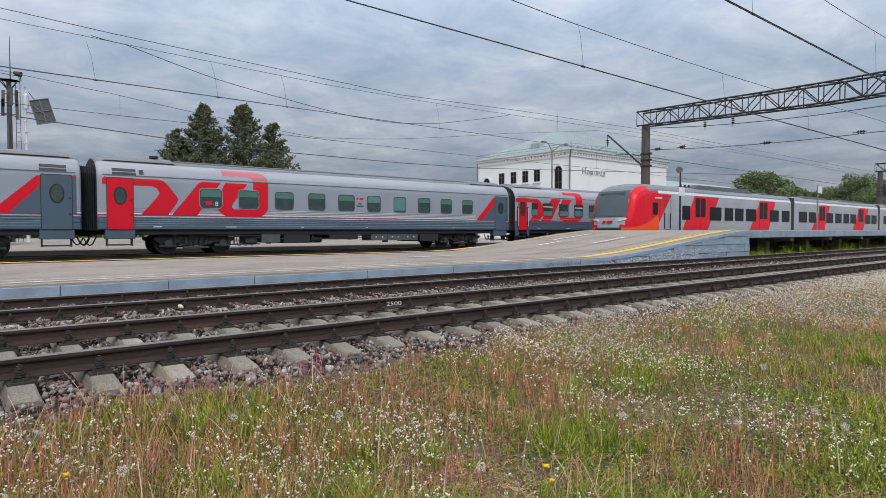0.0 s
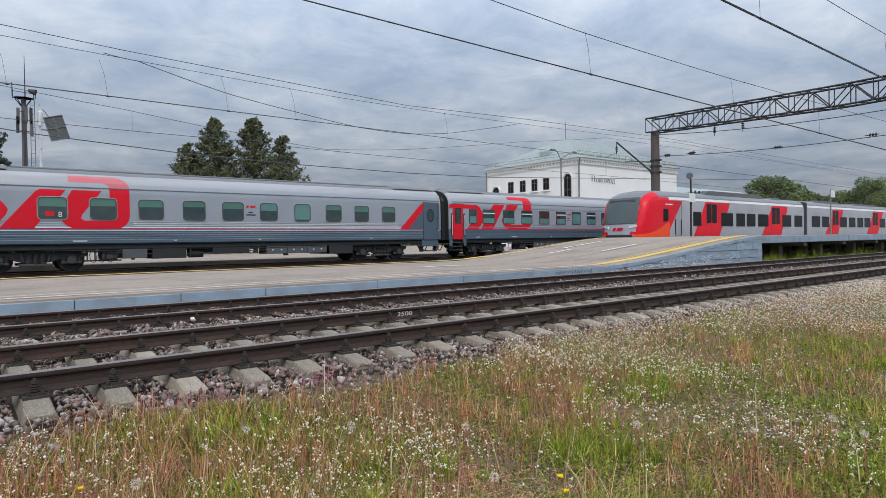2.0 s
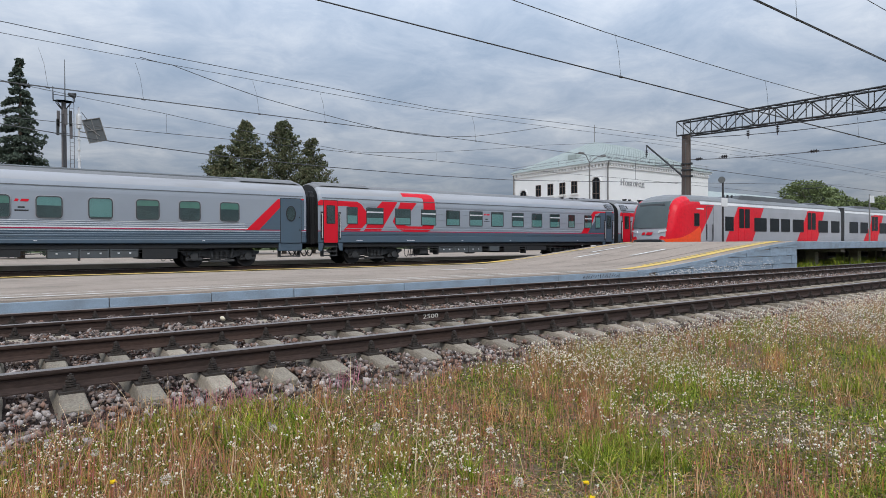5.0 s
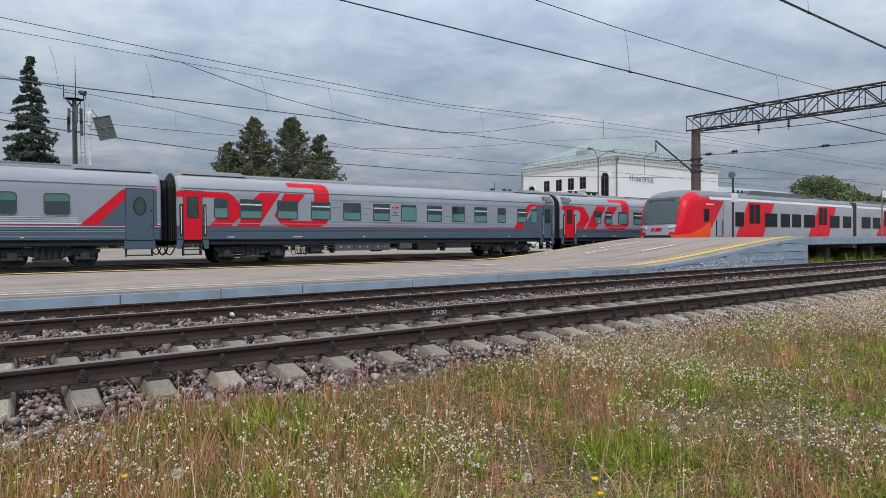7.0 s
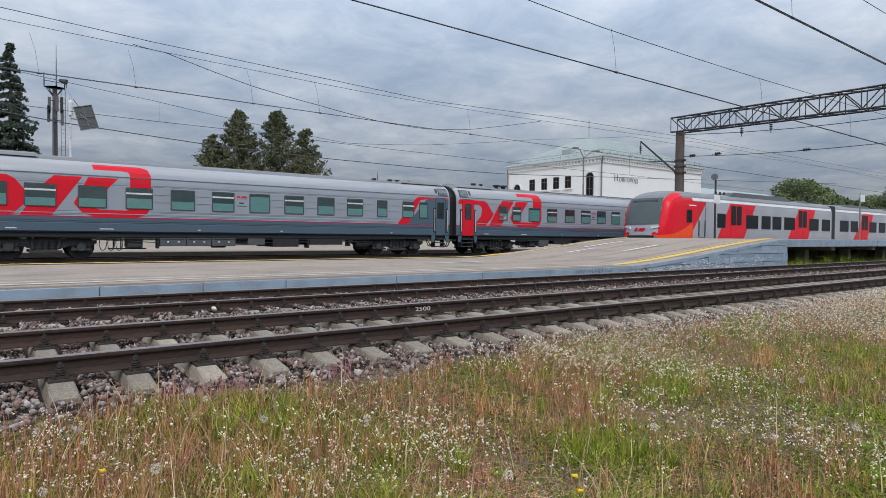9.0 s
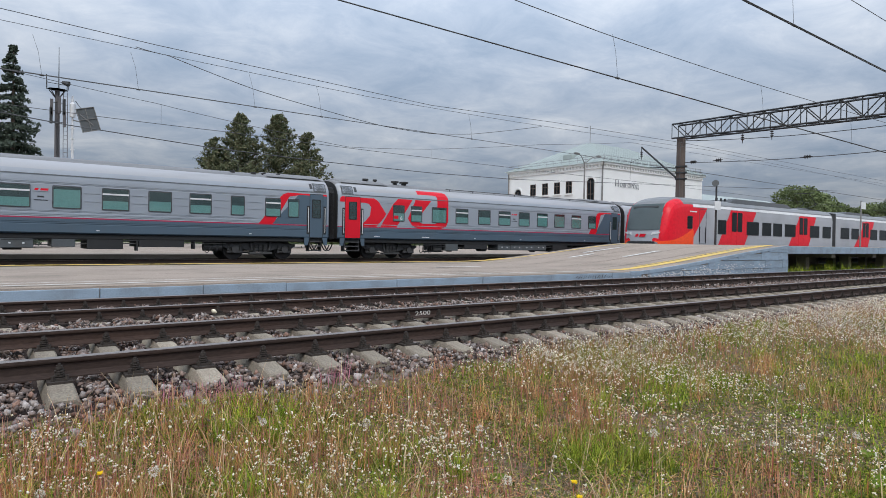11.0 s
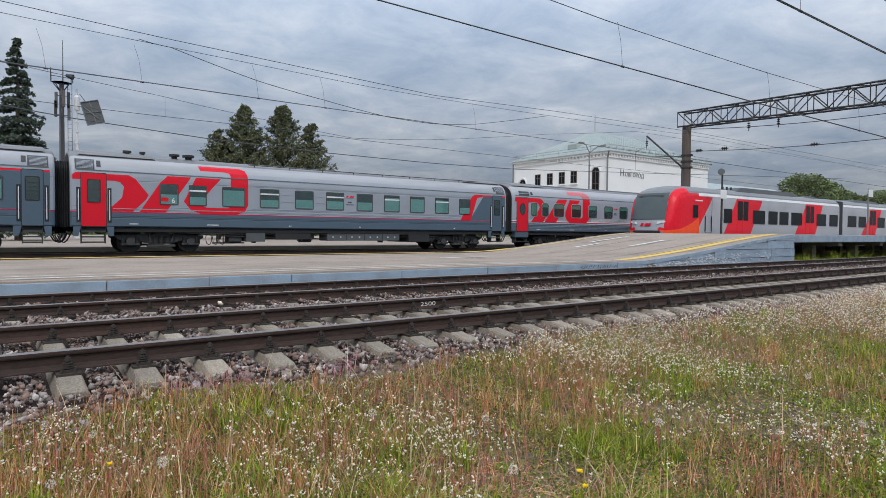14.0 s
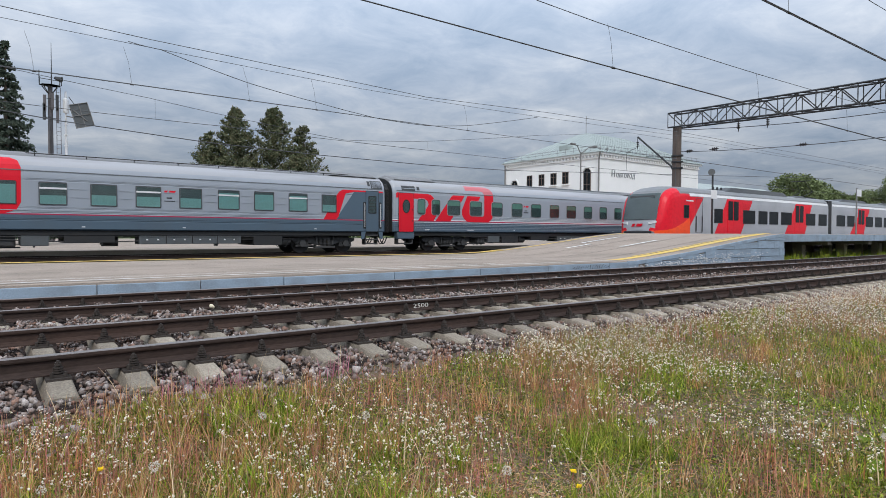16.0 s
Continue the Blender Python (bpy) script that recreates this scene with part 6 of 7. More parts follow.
wm = thing("lattice_pole", (5.3, 60, -0.3), "thin white tubular pole with an aerial drum", "mast")
bm = bmesh.new()
for z0, z1, r in ((0, 5, 0.13), (5, 9, 0.10), (9, 11.6, 0.075)):
    rod(bm, (0, 0, z0), (0, 0, z1), r, n=8)
for k in range(12):
    rod(bm, (0, 0, 0.9 * k + 0.4), (0, 0, 0.9 * k + 0.5), 0.15, n=8)
part("pole", bm, M_white, wm)
bm = bmesh.new()
rod(bm, (0, 0, 11.3), (0, 0, 12.4), 0.22, n=12)
rod(bm, (0, 0, 12.4), (0, 0, 12.6), 0.22, 0.06, n=12)
rod(bm, (0, 0, 12.6), (0, 0, 13.1), 0.10, 0.08, n=8)
part("aerial_drum", bm, M_white, wm)
bm = bmesh.new()
polyline(bm, [(0.2, 0, 12.7), (0.55, 0, 12.2), (0.7, 0, 11.8), (0.4, 0, 11.5)], 0.03, 0.0, n=2)
part("aerial_cable", bm, M_wire, wm)

fp = thing("floodlight_panel", pose(6.4, 59.5, 10.85, 0, -16, 0), "grey square panel on a bracket beside the mast", "panel")
part("plate", bx(-0.70, 0.70, -0.06, 0.06, -1.0, 1.0, bevel=0.02), M_under, fp)
for k, u in enumerate((-0.70, -0.02, 0.65)):
    part("frame_bar", bx(u, u + 0.05, -0.12, -0.062, -1.0, 1.0), M_mast, fp)
for z in (-1.0, 0.0, 0.95):
    part("frame_bar", bx(-0.70, 0.70, -0.13, -0.065, z, z + 0.05), M_mast, fp)
bm = bmesh.new()
rod(bm, (-0.55, -0.1, 0.55), (0.25, -0.12, -0.55), 0.035, n=6)
part("diagonal_brace", bm, M_mast, fp)
bm = bmesh.new()
rod(bm, (-0.3, 0.1, -0.2), (-1.1, 0.5, 0.2), 0.05, n=6)
part("bracket", bm, M_mast, fp)

# ---------------------------------------------------------------- trees
rng = np.random.default_rng(7)


def leaf_cloud(centres, size, normals=None):
    """Small bent quads, one or more at every centre."""
    n = len(centres)
    a = rng.normal(size=(n, 3))
    a /= np.linalg.norm(a, axis=1, keepdims=True)
    b = rng.normal(size=(n, 3))
    b -= a * (a * b).sum(1, keepdims=True)
    b /= np.linalg.norm(b, axis=1, keepdims=True)
    s = size * rng.uniform(0.5, 1.4, (n, 1))
    v = np.stack([centres - a * s, centres + b * s * 0.5, centres + a * s, centres - b * s * 0.5], 1).reshape(-1, 3)
    return v, np.arange(4 * n).reshape(n, 4)


def conifer(x, y, h, r, m, label, limbs=260, per=150, shape=1.0, base=0.06, size=0.1, rise=0.5, tiers=0, rough=0.3):
    """A trunk with limbs whose sprays carry the needles; rise is how steeply the limbs climb, tiers gathers them in whorls."""
    t = thing("conifer_tree", (x, y, -0.3), label, "tree", "trees by the station")
    bm = bmesh.new()
    rod(bm, (0, 0, 0), (0.05, 0, h * 0.97), 0.24, 0.03, n=8)
    cs = []
    for k in range(limbs):
        u = base + (0.985 - base) * rng.random() ** 1.25
        if tiers:
            u = base + (0.985 - base) * (np.floor((u - base) / (1 - base) * tiers) + 0.15 + 0.55 * rng.random()) / tiers
        a = rng.random() * 6.2832
        rr = (r * (1 - u) ** shape + 0.08) * rng.uniform(1 - rough, 1 + rough * 0.7)
        zt = min(u * h + rise * rr, h * 1.0)
        p0, p1 = np.array([0, 0, u * h]), np.array([rr * math.cos(a), rr * math.sin(a), zt])
        if k % 4 == 0:
            rod(bm, p0, p0 + (p1 - p0) * 0.85, 0.03, 0.008, n=4)
        n = max(12, int(per * (0.25 + 0.75 * rr / r)))
        w = rng.random(n) ** 0.6
        c = p0 + (p1 - p0) * w[:, None]
        spread = (0.30 if not tiers else 0.20) * (0.35 + 0.65 * np.sin(np.pi * np.clip(w, 0.08, 0.95))) * (0.3 + 0.7 * rr / r)
        off = rng.normal(size=(n, 3)) * spread[:, None]
        if tiers:
            off[:, 2] = off[:, 2] * 0.45 - 0.16 * w * w * rr - np.abs(rng.normal(0, 0.08, n))
        cs.append(c + off)
    part("trunk", bm, M_bark, t)
    v, f = leaf_cloud(np.concatenate(cs), size)
    from_np("crown", v, f, m, t)
    return t


conifer(17.9, 55, 12.6, 4.3, M_con, "dark green thuja tree with a ragged pointed crown", limbs=300, per=210, shape=0.78, size=0.10, rise=0.6, rough=0.24)
conifer(15.9, 56, 10.3, 3.4, M_con, "low dark green thuja tree with a rounded crown", limbs=190, per=180, shape=0.74, size=0.10, rise=0.55)
conifer(21.5, 55, 13.0, 4.4, M_con, "tall dark green thuja tree with a pointed crown", limbs=310, per=210, shape=0.76, size=0.10, rise=0.6, rough=0.24)
conifer(24.7, 55.5, 11.8, 3.5, M_con, "slim dark green thuja tree with a pointed crown", limbs=240, per=180, shape=0.72, size=0.10, rise=0.6, rough=0.24)
conifer(0.95, 50, 14.4, 3.0, M_spruce, "blue-green spruce with tiered drooping branches", limbs=360, per=190, shape=0.92, base=0.10, size=0.105, rise=-0.10, tiers=20, rough=0.36)


def broadleaf(x, y, h, r, label, n=10000, z0=0.25):
    t = thing("broadleaf_tree", (x, y, -0.3), label, "tree", "trees beyond the electric train")
    bm = bmesh.new()
    rod(bm, (0, 0, 0), (0.1, 0, h * 0.5), 0.28, 0.16, n=8)
    cs = []
    for k in range(26):
        a, e = rng.random() * 6.28, rng.uniform(-0.3, 1.3)
        d = r * rng.uniform(0.45, 0.95)
        p = np.array([d * math.cos(a) * math.cos(e), d * math.sin(a) * math.cos(e), h * 0.58 + d * math.sin(e) * h * 0.4 / r])
        rod(bm, (0.05, 0, h * rng.uniform(0.3, 0.5)), p, 0.08, 0.015, n=5)
        k2 = n // 26
        q = rng.normal(size=(k2, 3))
        q /= np.linalg.norm(q, axis=1, keepdims=True)
        cs.append(p + q * (r * 0.27) * rng.random((k2, 1)) ** 0.4 * np.array([1, 1, 0.75]))
    part("trunk", bm, M_bark, t)
    v, f = leaf_cloud(np.concatenate(cs), 0.16)
    from_np("crown", v, f, M_leaf, t)


broadleaf(83, 34, 9.4, 4.2, "green broadleaf tree with a loose airy crown")
broadleaf(90, 36, 9.6, 4.0, "green broadleaf tree behind the electric train")
broadleaf(97, 36, 8.0, 3.2, "green broadleaf tree behind the electric train")
broadleaf(106, 36, 8.3, 3.0, "low green broadleaf tree behind the electric train")
broadleaf(117, 34, 11.6, 5.0, "large rounded green broadleaf tree")
broadleaf(128, 34, 11.0, 5.2, "large rounded green broadleaf tree")
broadleaf(140, 36, 11.0, 5.0, "large rounded green broadleaf tree")

# far wood line that closes the view beyond the station and tracks
nfar = 26000
fx = rng.uniform(-260, 420, nfar)
fy = rng.uniform(150, 175, nfar)
fz = rng.random(nfar) * (5.0 + 1.6 * np.sin(fx * 0.13) + 1.2 * np.sin(fx * 0.41 + 1))
v, f = leaf_cloud(np.stack([fx, fy, fz], 1), 1.3)
tagged(from_np("far_woods", v, f, M_leaf), "distant belt of dark green trees", "woods", kind="stuff")

# ---------------------------------------------------------------- ballast stones
ICO = np.array([(1, 0, 0), (-1, 0, 0), (0, 1, 0), (0, -1, 0), (0, 0, 1), (0, 0, -1)], float)
ICO_F = np.array([(0, 2, 4), (2, 1, 4), (1, 3, 4), (3, 0, 4), (2, 0, 5), (1, 2, 5), (3, 1, 5), (0, 3, 5)])


def stones(x, y, z, s):
    n = len(x)
    q = rng.normal(size=(n, 3, 3))
    q, _ = np.linalg.qr(q)
    sc = s[:, None] * rng.uniform(0.45, 1.3, (n, 3))
    v = (ICO[None] * rng.uniform(0.65, 1.25, (n, 6, 1)) * sc[:, None, :]) @ q
    v += np.stack([x, y, z], 1)[:, None]
    f = (ICO_F[None] + 6 * np.arange(n)[:, None, None]).reshape(-1, 3)
    return v.reshape(-1, 3), f


def ballast(name, n, y0, y1, top, label, reach, mid, first, shoulder):
    x = -4 + (reach + 4) * rng.random(n) ** 1.7
    y = y0 - shoulder + (y1 - y0 + shoulder) * rng.random(n)
    out = np.clip((y0 - y) / max(shoulder, 0.1), 0, 1)
    kept = rng.random(n) > out * 0.85
    x, y, n = x[kept], y[kept], int(kept.sum())
    z = np.where(y < y0, top - 0.125 * (y0 - y) / 0.95, top) + rng.uniform(-0.015, 0.022, n)
    off = np.abs((x - first) / 0.5347 - np.round((x - first) / 0.5347)) * 0.5347
    free = (off > 0.15) | (np.abs(y - mid) > 1.36)
    x, y, z = x[free], y[free], z[free]
    n = len(x)
    v, f = stones(x, y, z, 0.011 + 0.030 * rng.random(n) ** 1.7)
    tagged(from_np(name, v, f, M_stone), label, "ballast stones", kind="stuff")


ballast("ballast_stones", 84000, 4.95, 8.45, -0.236, "loose grey and reddish crushed ballast stones", 34, T1, 0.397, 0.95)
ballast("ballast_stones", 52000, 8.45, 11.9, -0.228, "loose grey crushed ballast stones between the tracks", 34, T2, 0.114, 0.0)
# a pale boulder by the second track
v, f = stones(np.array([2.68]), np.array([9.38]), np.array([-0.16]), np.array([0.05]))
tagged(from_np("pale_stone", v, f, M_flower), "single whitish stone lying on the ballast", "stone")

# ---------------------------------------------------------------- weeds


def ground_np(x, y):
    return np.array([ground_z(a, b) for a, b in zip(x, y)])


def scatter(n, far, near=2.6, bias=1.5):
    """Points over the weedy strip before the tracks, thicker close by."""
    d = near + (far - near) * rng.random(n) ** bias
    a = np.radians(rng.uniform(3, 100, n))
    x, y = d * np.cos(a), d * np.sin(a)
    edge = 4.5 + 0.04 * np.clip(x - 2, 0, 12) + 0.25 * np.sin(x * 1.7) * np.sin(x * 0.6 + 1)
    keep = (y < edge) & (y > 0.15)
    return x[keep], y[keep]


def blades(x, y, h, w, lean, curl=0.5, seg=3):
    """Tapered bent blades or stalks; each one strip of quads."""
    n = len(x)
    z = ground_np(x, y) - 0.01
    az = rng.random(n) * 6.2832
    dx, dy = np.cos(az), np.sin(az)
    px, py = -dy, dx
    vs = []
    for k in range(seg + 1):
        u = k / seg
        off = lean * h * (u ** (1 + curl))
        zz = z + h * u * (1 - 0.25 * (lean * u) ** 2)
        ww = w * (1 - 0.85 * u)
        cx, cy = x + dx * off, y + dy * off
        vs.append(np.stack([cx - px * ww, cy - py * ww, zz], 1))
        vs.append(np.stack([cx + px * ww, cy + py * ww, zz], 1))
    v = np.stack(vs, 1)
    m = 2 * (seg + 1)
    base = np.arange(n)[:, None, None] * m
    q = np.array([[2 * k, 2 * k + 1, 2 * k + 3, 2 * k + 2] for k in range(seg)])[None]
    tip = np.stack([x + dx * lean * h, y + dy * lean * h, z + h * (1 - 0.25 * lean ** 2)], 1)
    return v.reshape(-1, 3), (base + q).reshape(-1, 4), tip


def field(x, y, s, seed):
    return np.array([noise.noise((a * s, b * s, seed)) for a, b in zip(x, y)])


def heads(tip, r, flat=0.6, k=5):
    """Small clustered flower heads: k petals each, thin quads round the tip."""
    n = len(tip)
    out_v, out_f = [], []
    for i in range(k):
        a = 6.2832 * i / k + rng.random(n)
        d = np.stack([np.cos(a), np.sin(a), rng.uniform(-0.2, 0.5, n) * flat], 1)
        s = np.stack([-np.sin(a), np.cos(a), np.zeros(n)], 1)
        rr = (r * rng.uniform(0.7, 1.2, n))[:, None]
        out_v.append(np.stack([tip, tip + d * rr * 0.6 + s * rr * 0.45, tip + d * rr, tip + d * rr * 0.6 - s * rr * 0.45], 1))
    v = np.concatenate(out_v).reshape(-1, 3)
    return v, np.arange(len(v)).reshape(-1, 4)


M_straw = mat("pale_straw", (0.50, 0.375, 0.235), 0.85, vary=0.2, scale=3, island=0.3, spec=0.04, bump=0)
M_creep = mat("creeping_weed_leaves", (0.12, 0.19, 0.035), 0.8, vary=0.2, scale=2.0, island=0.4, dirt=(0.20, 0.17, 0.06), dirt_amount=0.5, bump=0, spec=0.03)


M_shoot = mat("purple_shoots", (0.50, 0.20, 0.26), 0.85, spec=0.04, vary=0.2, scale=3, island=0.3, bump=0)
M_pebble = mat("pebble", (0.25, 0.20, 0.16), 0.95, spec=0.05, vary=0.3, scale=12, island=0.3, fine=80)
palette(M_pebble, ((0.27, 0.21, 0.16), (0.36, 0.30, 0.24), (0.19, 0.14, 0.10), (0.44, 0.39, 0.33), (0.24, 0.17, 0.12)))
palette(M_creep, ((0.15, 0.22, 0.03), (0.25, 0.30, 0.045), (0.08, 0.12, 0.022), (0.32, 0.27, 0.09), (0.20, 0.17, 0.09), (0.12, 0.18, 0.04)))


def compact(v, f):
    """Drops the points that no face uses."""
    used, inv = np.unique(f, return_inverse=True)
    return v[used], inv.reshape(f.shape)


def bump(x, y, cx, cy, r):
    return np.exp(-((x - cx) ** 2 + (y - cy) ** 2) / (r * r))


def weeds():
    # low green sward, in patches
    x, y = scatter(300000, 26, bias=1.75)
    bare = bump(x, y, 4.8, 2.1, 0.75) + bump(x, y, 5.2, 2.65, 0.4) + bump(x, y, 2.45, 2.5, 0.5) + 0.9 * bump(x, y, 7.2, 1.6, 0.8) + 0.6 * bump(x, y, 3.5, 1.7, 0.5)
    lush = bump(x, y, 8.4, 2.8, 1.2) + bump(x, y, 1.9, 3.4, 0.5) + bump(x, y, 4.0, 1.1, 0.6) + bump(x, y, 5.6, 3.5, 0.7) + bump(x, y, 5.8, 1.8, 0.55) + 1.3 * bump(x, y, 1.5, 4.3, 0.55) + bump(x, y, 4.9, 4.3, 0.6) + 0.9 * bump(x, y, 3.4, 2.7, 0.4)
    g = 0.8 * field(x, y, 0.7, 1.0) + 0.6 * field(x, y, 2.0, 4.0) + 0.8 * lush - 1.25 * bare - 0.10 * np.clip(y - 3.9, 0, 2)
    k = rng.random(len(x)) < np.clip(0.46 + 1.0 * g, 0.06, 1.0)
    x, y, g = x[k], y[k], g[k]
    v, f, _ = blades(x, y, rng.uniform(0.03, 0.09, len(x)) * (1 + 0.8 * np.clip(g, 0, 1)), rng.uniform(0.0025, 0.0055, len(x)), rng.uniform(0.2, 1.1, len(x)), seg=2)
    tagged(from_np("grass", v, f, M_grass), "patches of fresh green grass on bare soil", "grass", kind="stuff")
    # creeping leaves close to the soil
    x, y = scatter(290000, 14, bias=1.5)
    k = rng.random(len(x)) < np.clip(0.75 + 0.9 * field(x, y, 1.1, 51.0) + 0.5 * field(x, y, 4.0, 57.0) - 0.45 * bump(x, y, 4.8, 2.1, 0.7) - 0.4 * bump(x, y, 2.45, 2.5, 0.5), 0.1, 1)
    x, y = x[k], y[k]
    v, f = leaf_cloud(np.stack([x, y, ground_np(x, y) + rng.uniform(0.002, 0.045, len(x))], 1), 0.0125)
    tagged(from_np("creeping_weeds", v, f, M_creep), "low creeping green weeds on the soil", "weeds", kind="stuff")
    # fallen dry litter
    x, y = scatter(60000, 18, bias=1.6)
    k = rng.random(len(x)) > 0.5 * bump(x, y, 4.8, 2.1, 0.9)
    x, y = x[k], y[k]
    n = len(x)
    c = np.stack([x, y, ground_np(x, y) + rng.uniform(0.002, 0.02, n)], 1)
    az = rng.random(n) * 6.2832
    d = np.stack([np.cos(az), np.sin(az), rng.uniform(-0.1, 0.25, n)], 1) * rng.uniform(0.015, 0.07, (n, 1))
    w = np.stack([-np.sin(az), np.cos(az), np.zeros(n)], 1) * rng.uniform(0.001, 0.003, (n, 1))
    v = np.stack([c - d - w, c + d - w, c + d + w, c - d + w], 1).reshape(-1, 3)
    tagged(from_np("dry_litter", v, np.arange(4 * n).reshape(n, 4), M_dry), "fallen dry grass litter on the soil", "dry grass", kind="stuff")
    # pebbles in the bare places
    x, y = scatter(60000, 11, bias=1.2)
    k = rng.random(len(x)) < np.clip(0.12 + bump(x, y, 4.8, 2.1, 0.9) + bump(x, y, 2.45, 2.5, 0.55) + 0.8 * bump(x, y, 7.2, 1.6, 0.9) + 0.6 * np.clip(y - 4.0, 0, 1), 0, 1)
    x, y = x[k], y[k]
    v, f = stones(x, y, ground_np(x, y), 0.004 + 0.014 * rng.random(len(x)) ** 2)
    tagged(from_np("pebbles", v, f, M_pebble), "small pebbles on the bare soil", "pebbles", kind="stuff")
    # tussocks: many long blades from one foot
    tx, ty = scatter(700, 16, bias=1.5)
    g = field(tx, ty, 0.6, 31.0)
    k = rng.random(len(tx)) < np.clip(0.35 + g + 0.6 * bump(tx, ty, 8.4, 2.8, 1.4) + 0.5 * bump(tx, ty, 1.9, 3.4, 0.6) - bump(tx, ty, 4.8, 2.1, 0.9) - bump(tx, ty, 2.45, 2.5, 0.5), 0.03, 1)
    tx, ty = np.repeat(tx[k], 60), np.repeat(ty[k], 60)
    tx, ty = tx + rng.normal(0, 0.03, len(tx)), ty + rng.normal(0, 0.03, len(tx))
    v, f, _ = blades(tx, ty, rng.uniform(0.07, 0.22, len(tx)), rng.uniform(0.002, 0.0042, len(tx)), rng.uniform(0.15, 0.9, len(tx)))
    tagged(from_np("grass_tussocks", v, f, M_grass), "tussocks of longer green grass", "grass", kind="stuff")
    # fans of russet dry stalks, each from one foot
    tx, ty = scatter(1500, 13, bias=1.4)
    g = 0.9 * field(tx, ty, 0.9, 71.0) + bump(tx, ty, 3.7, 3.7, 0.7) + bump(tx, ty, 3.1, 3.3, 0.45) + 0.8 * bump(tx, ty, 1.0, 3.4, 0.9) + 0.7 * bump(tx, ty, 6.4, 3.3, 1.2) - bump(tx, ty, 4.8, 2.1, 0.8) - 0.8 * bump(tx, ty, 2.45, 2.5, 0.5)
    k = rng.random(len(tx)) < np.clip(0.16 + 0.8 * g, 0.03, 1)
    tx, ty = np.repeat(tx[k], 34), np.repeat(ty[k], 34)
    tx, ty = tx + rng.normal(0, 0.045, len(tx)), ty + rng.normal(0, 0.045, len(tx))
    v, f, _ = blades(tx, ty, rng.uniform(0.06, 0.24, len(tx)), rng.uniform(0.0018, 0.0036, len(tx)), rng.uniform(0.05, 0.7, len(tx)), seg=3)
    tagged(from_np("dry_tufts", v, f, M_dry), "fans of russet dry grass stalks", "dry grass", kind="stuff")
    # dry straw-coloured stalks, thick towards the ballast and the west
    x, y = scatter(62000, 20, bias=1.6)
    x2, y2 = 4.5 + 31 * rng.random(36000) ** 1.3, rng.uniform(2.2, 4.8, 36000)
    x, y = np.concatenate([x, x2]), np.concatenate([y, y2])
    g = 0.9 * field(x, y, 0.55, 9.0) + 0.5 * field(x, y, 2.2, 19.0) - 1.1 * bump(x, y, 4.8, 2.0, 1.1) - 0.9 * bump(x, y, 2.5, 2.4, 0.6) - 0.7 * bump(x, y, 8.4, 2.7, 1.0) + 0.12 * np.clip(3.2 - x, 0, 3) + 0.1 * np.clip(y - 2.8, 0, 2)
    k = rng.random(len(x)) < np.clip(0.32 + 0.9 * g, 0.02, 1.0)
    x, y = x[k], y[k]
    v, f, tip = blades(x, y, rng.uniform(0.05, 0.24, len(x)), rng.uniform(0.0014, 0.003, len(x)), rng.uniform(0.02, 0.9, len(x)), seg=3)
    tagged(from_np("dry_stalks", v, f, M_dry), "dry straw-coloured grass stalks", "dry grass", kind="stuff")
    # taller bent straws
    x, y = scatter(3000, 12, bias=1.5)
    k = (x < 2.8) | (rng.random(len(x)) < 0.16)
    x, y = x[k], y[k]
    v, f, tip = blades(x, y, rng.uniform(0.14, 0.38, len(x)), rng.uniform(0.0022, 0.0042, len(x)), rng.uniform(0.1, 1.2, len(x)), seg=5)
    tagged(from_np("tall_straws", v, f, M_straw), "long bent straws among the weeds", "dry grass", kind="stuff")
    # reddish stalks along the ballast edge and in tufts
    x, y = scatter(60000, 24, bias=1.5)
    g = field(x, y, 0.9, 41.0)
    k = rng.random(len(x)) < np.clip((y - 2.6) / 2.0, 0.0, 0.8) + np.clip(g - 0.10, 0, 1) * 1.6
    x, y = x[k], y[k]
    v, f, tip = blades(x, y, rng.uniform(0.08, 0.26, len(x)), rng.uniform(0.0011, 0.0022, len(x)), rng.uniform(0.05, 0.35, len(x)))
    tagged(from_np("reddish_stalks", v, f, M_pink), "thin reddish weed stalks along the ballast", "weeds", kind="stuff")
    # purple-pink shoots in clumps at the foot of the ballast
    cx, cy = np.array([1.15, 1.5, 2.4]), np.array([4.7, 4.65, 4.7])
    x = np.repeat(cx, 46) + rng.normal(0, 0.10, 46 * len(cx))
    y = np.repeat(cy, 46) + rng.normal(0, 0.07, 46 * len(cx))
    v, f, _ = blades(x, y, rng.uniform(0.07, 0.24, len(x)), rng.uniform(0.002, 0.0038, len(x)), rng.uniform(0.05, 0.5, len(x)))
    tagged(from_np("pink_shoots", v, f, M_shoot), "clumps of purple-pink weed shoots by the ballast", "weeds", kind="stuff")
    # small white flowers on thin stems
    x, y = scatter(52000, 20, bias=1.4)
    x2, y2 = 4.5 + 31 * rng.random(60000) ** 1.3, rng.uniform(2.5, 4.75, 60000)
    k = y2 > 2.9 - 0.02 * x2
    x, y = np.concatenate([x, x2[k]]), np.concatenate([y, y2[k]])
    dense = 1.4 * bump(x, y, 2.42, 3.25, 0.28) + 0.6 * bump(x, y, 1.3, 3.2, 0.4) + 0.6 * bump(x, y, 3.9, 2.9, 0.4) + 0.5 * bump(x, y, 0.4, 4.2, 0.5)
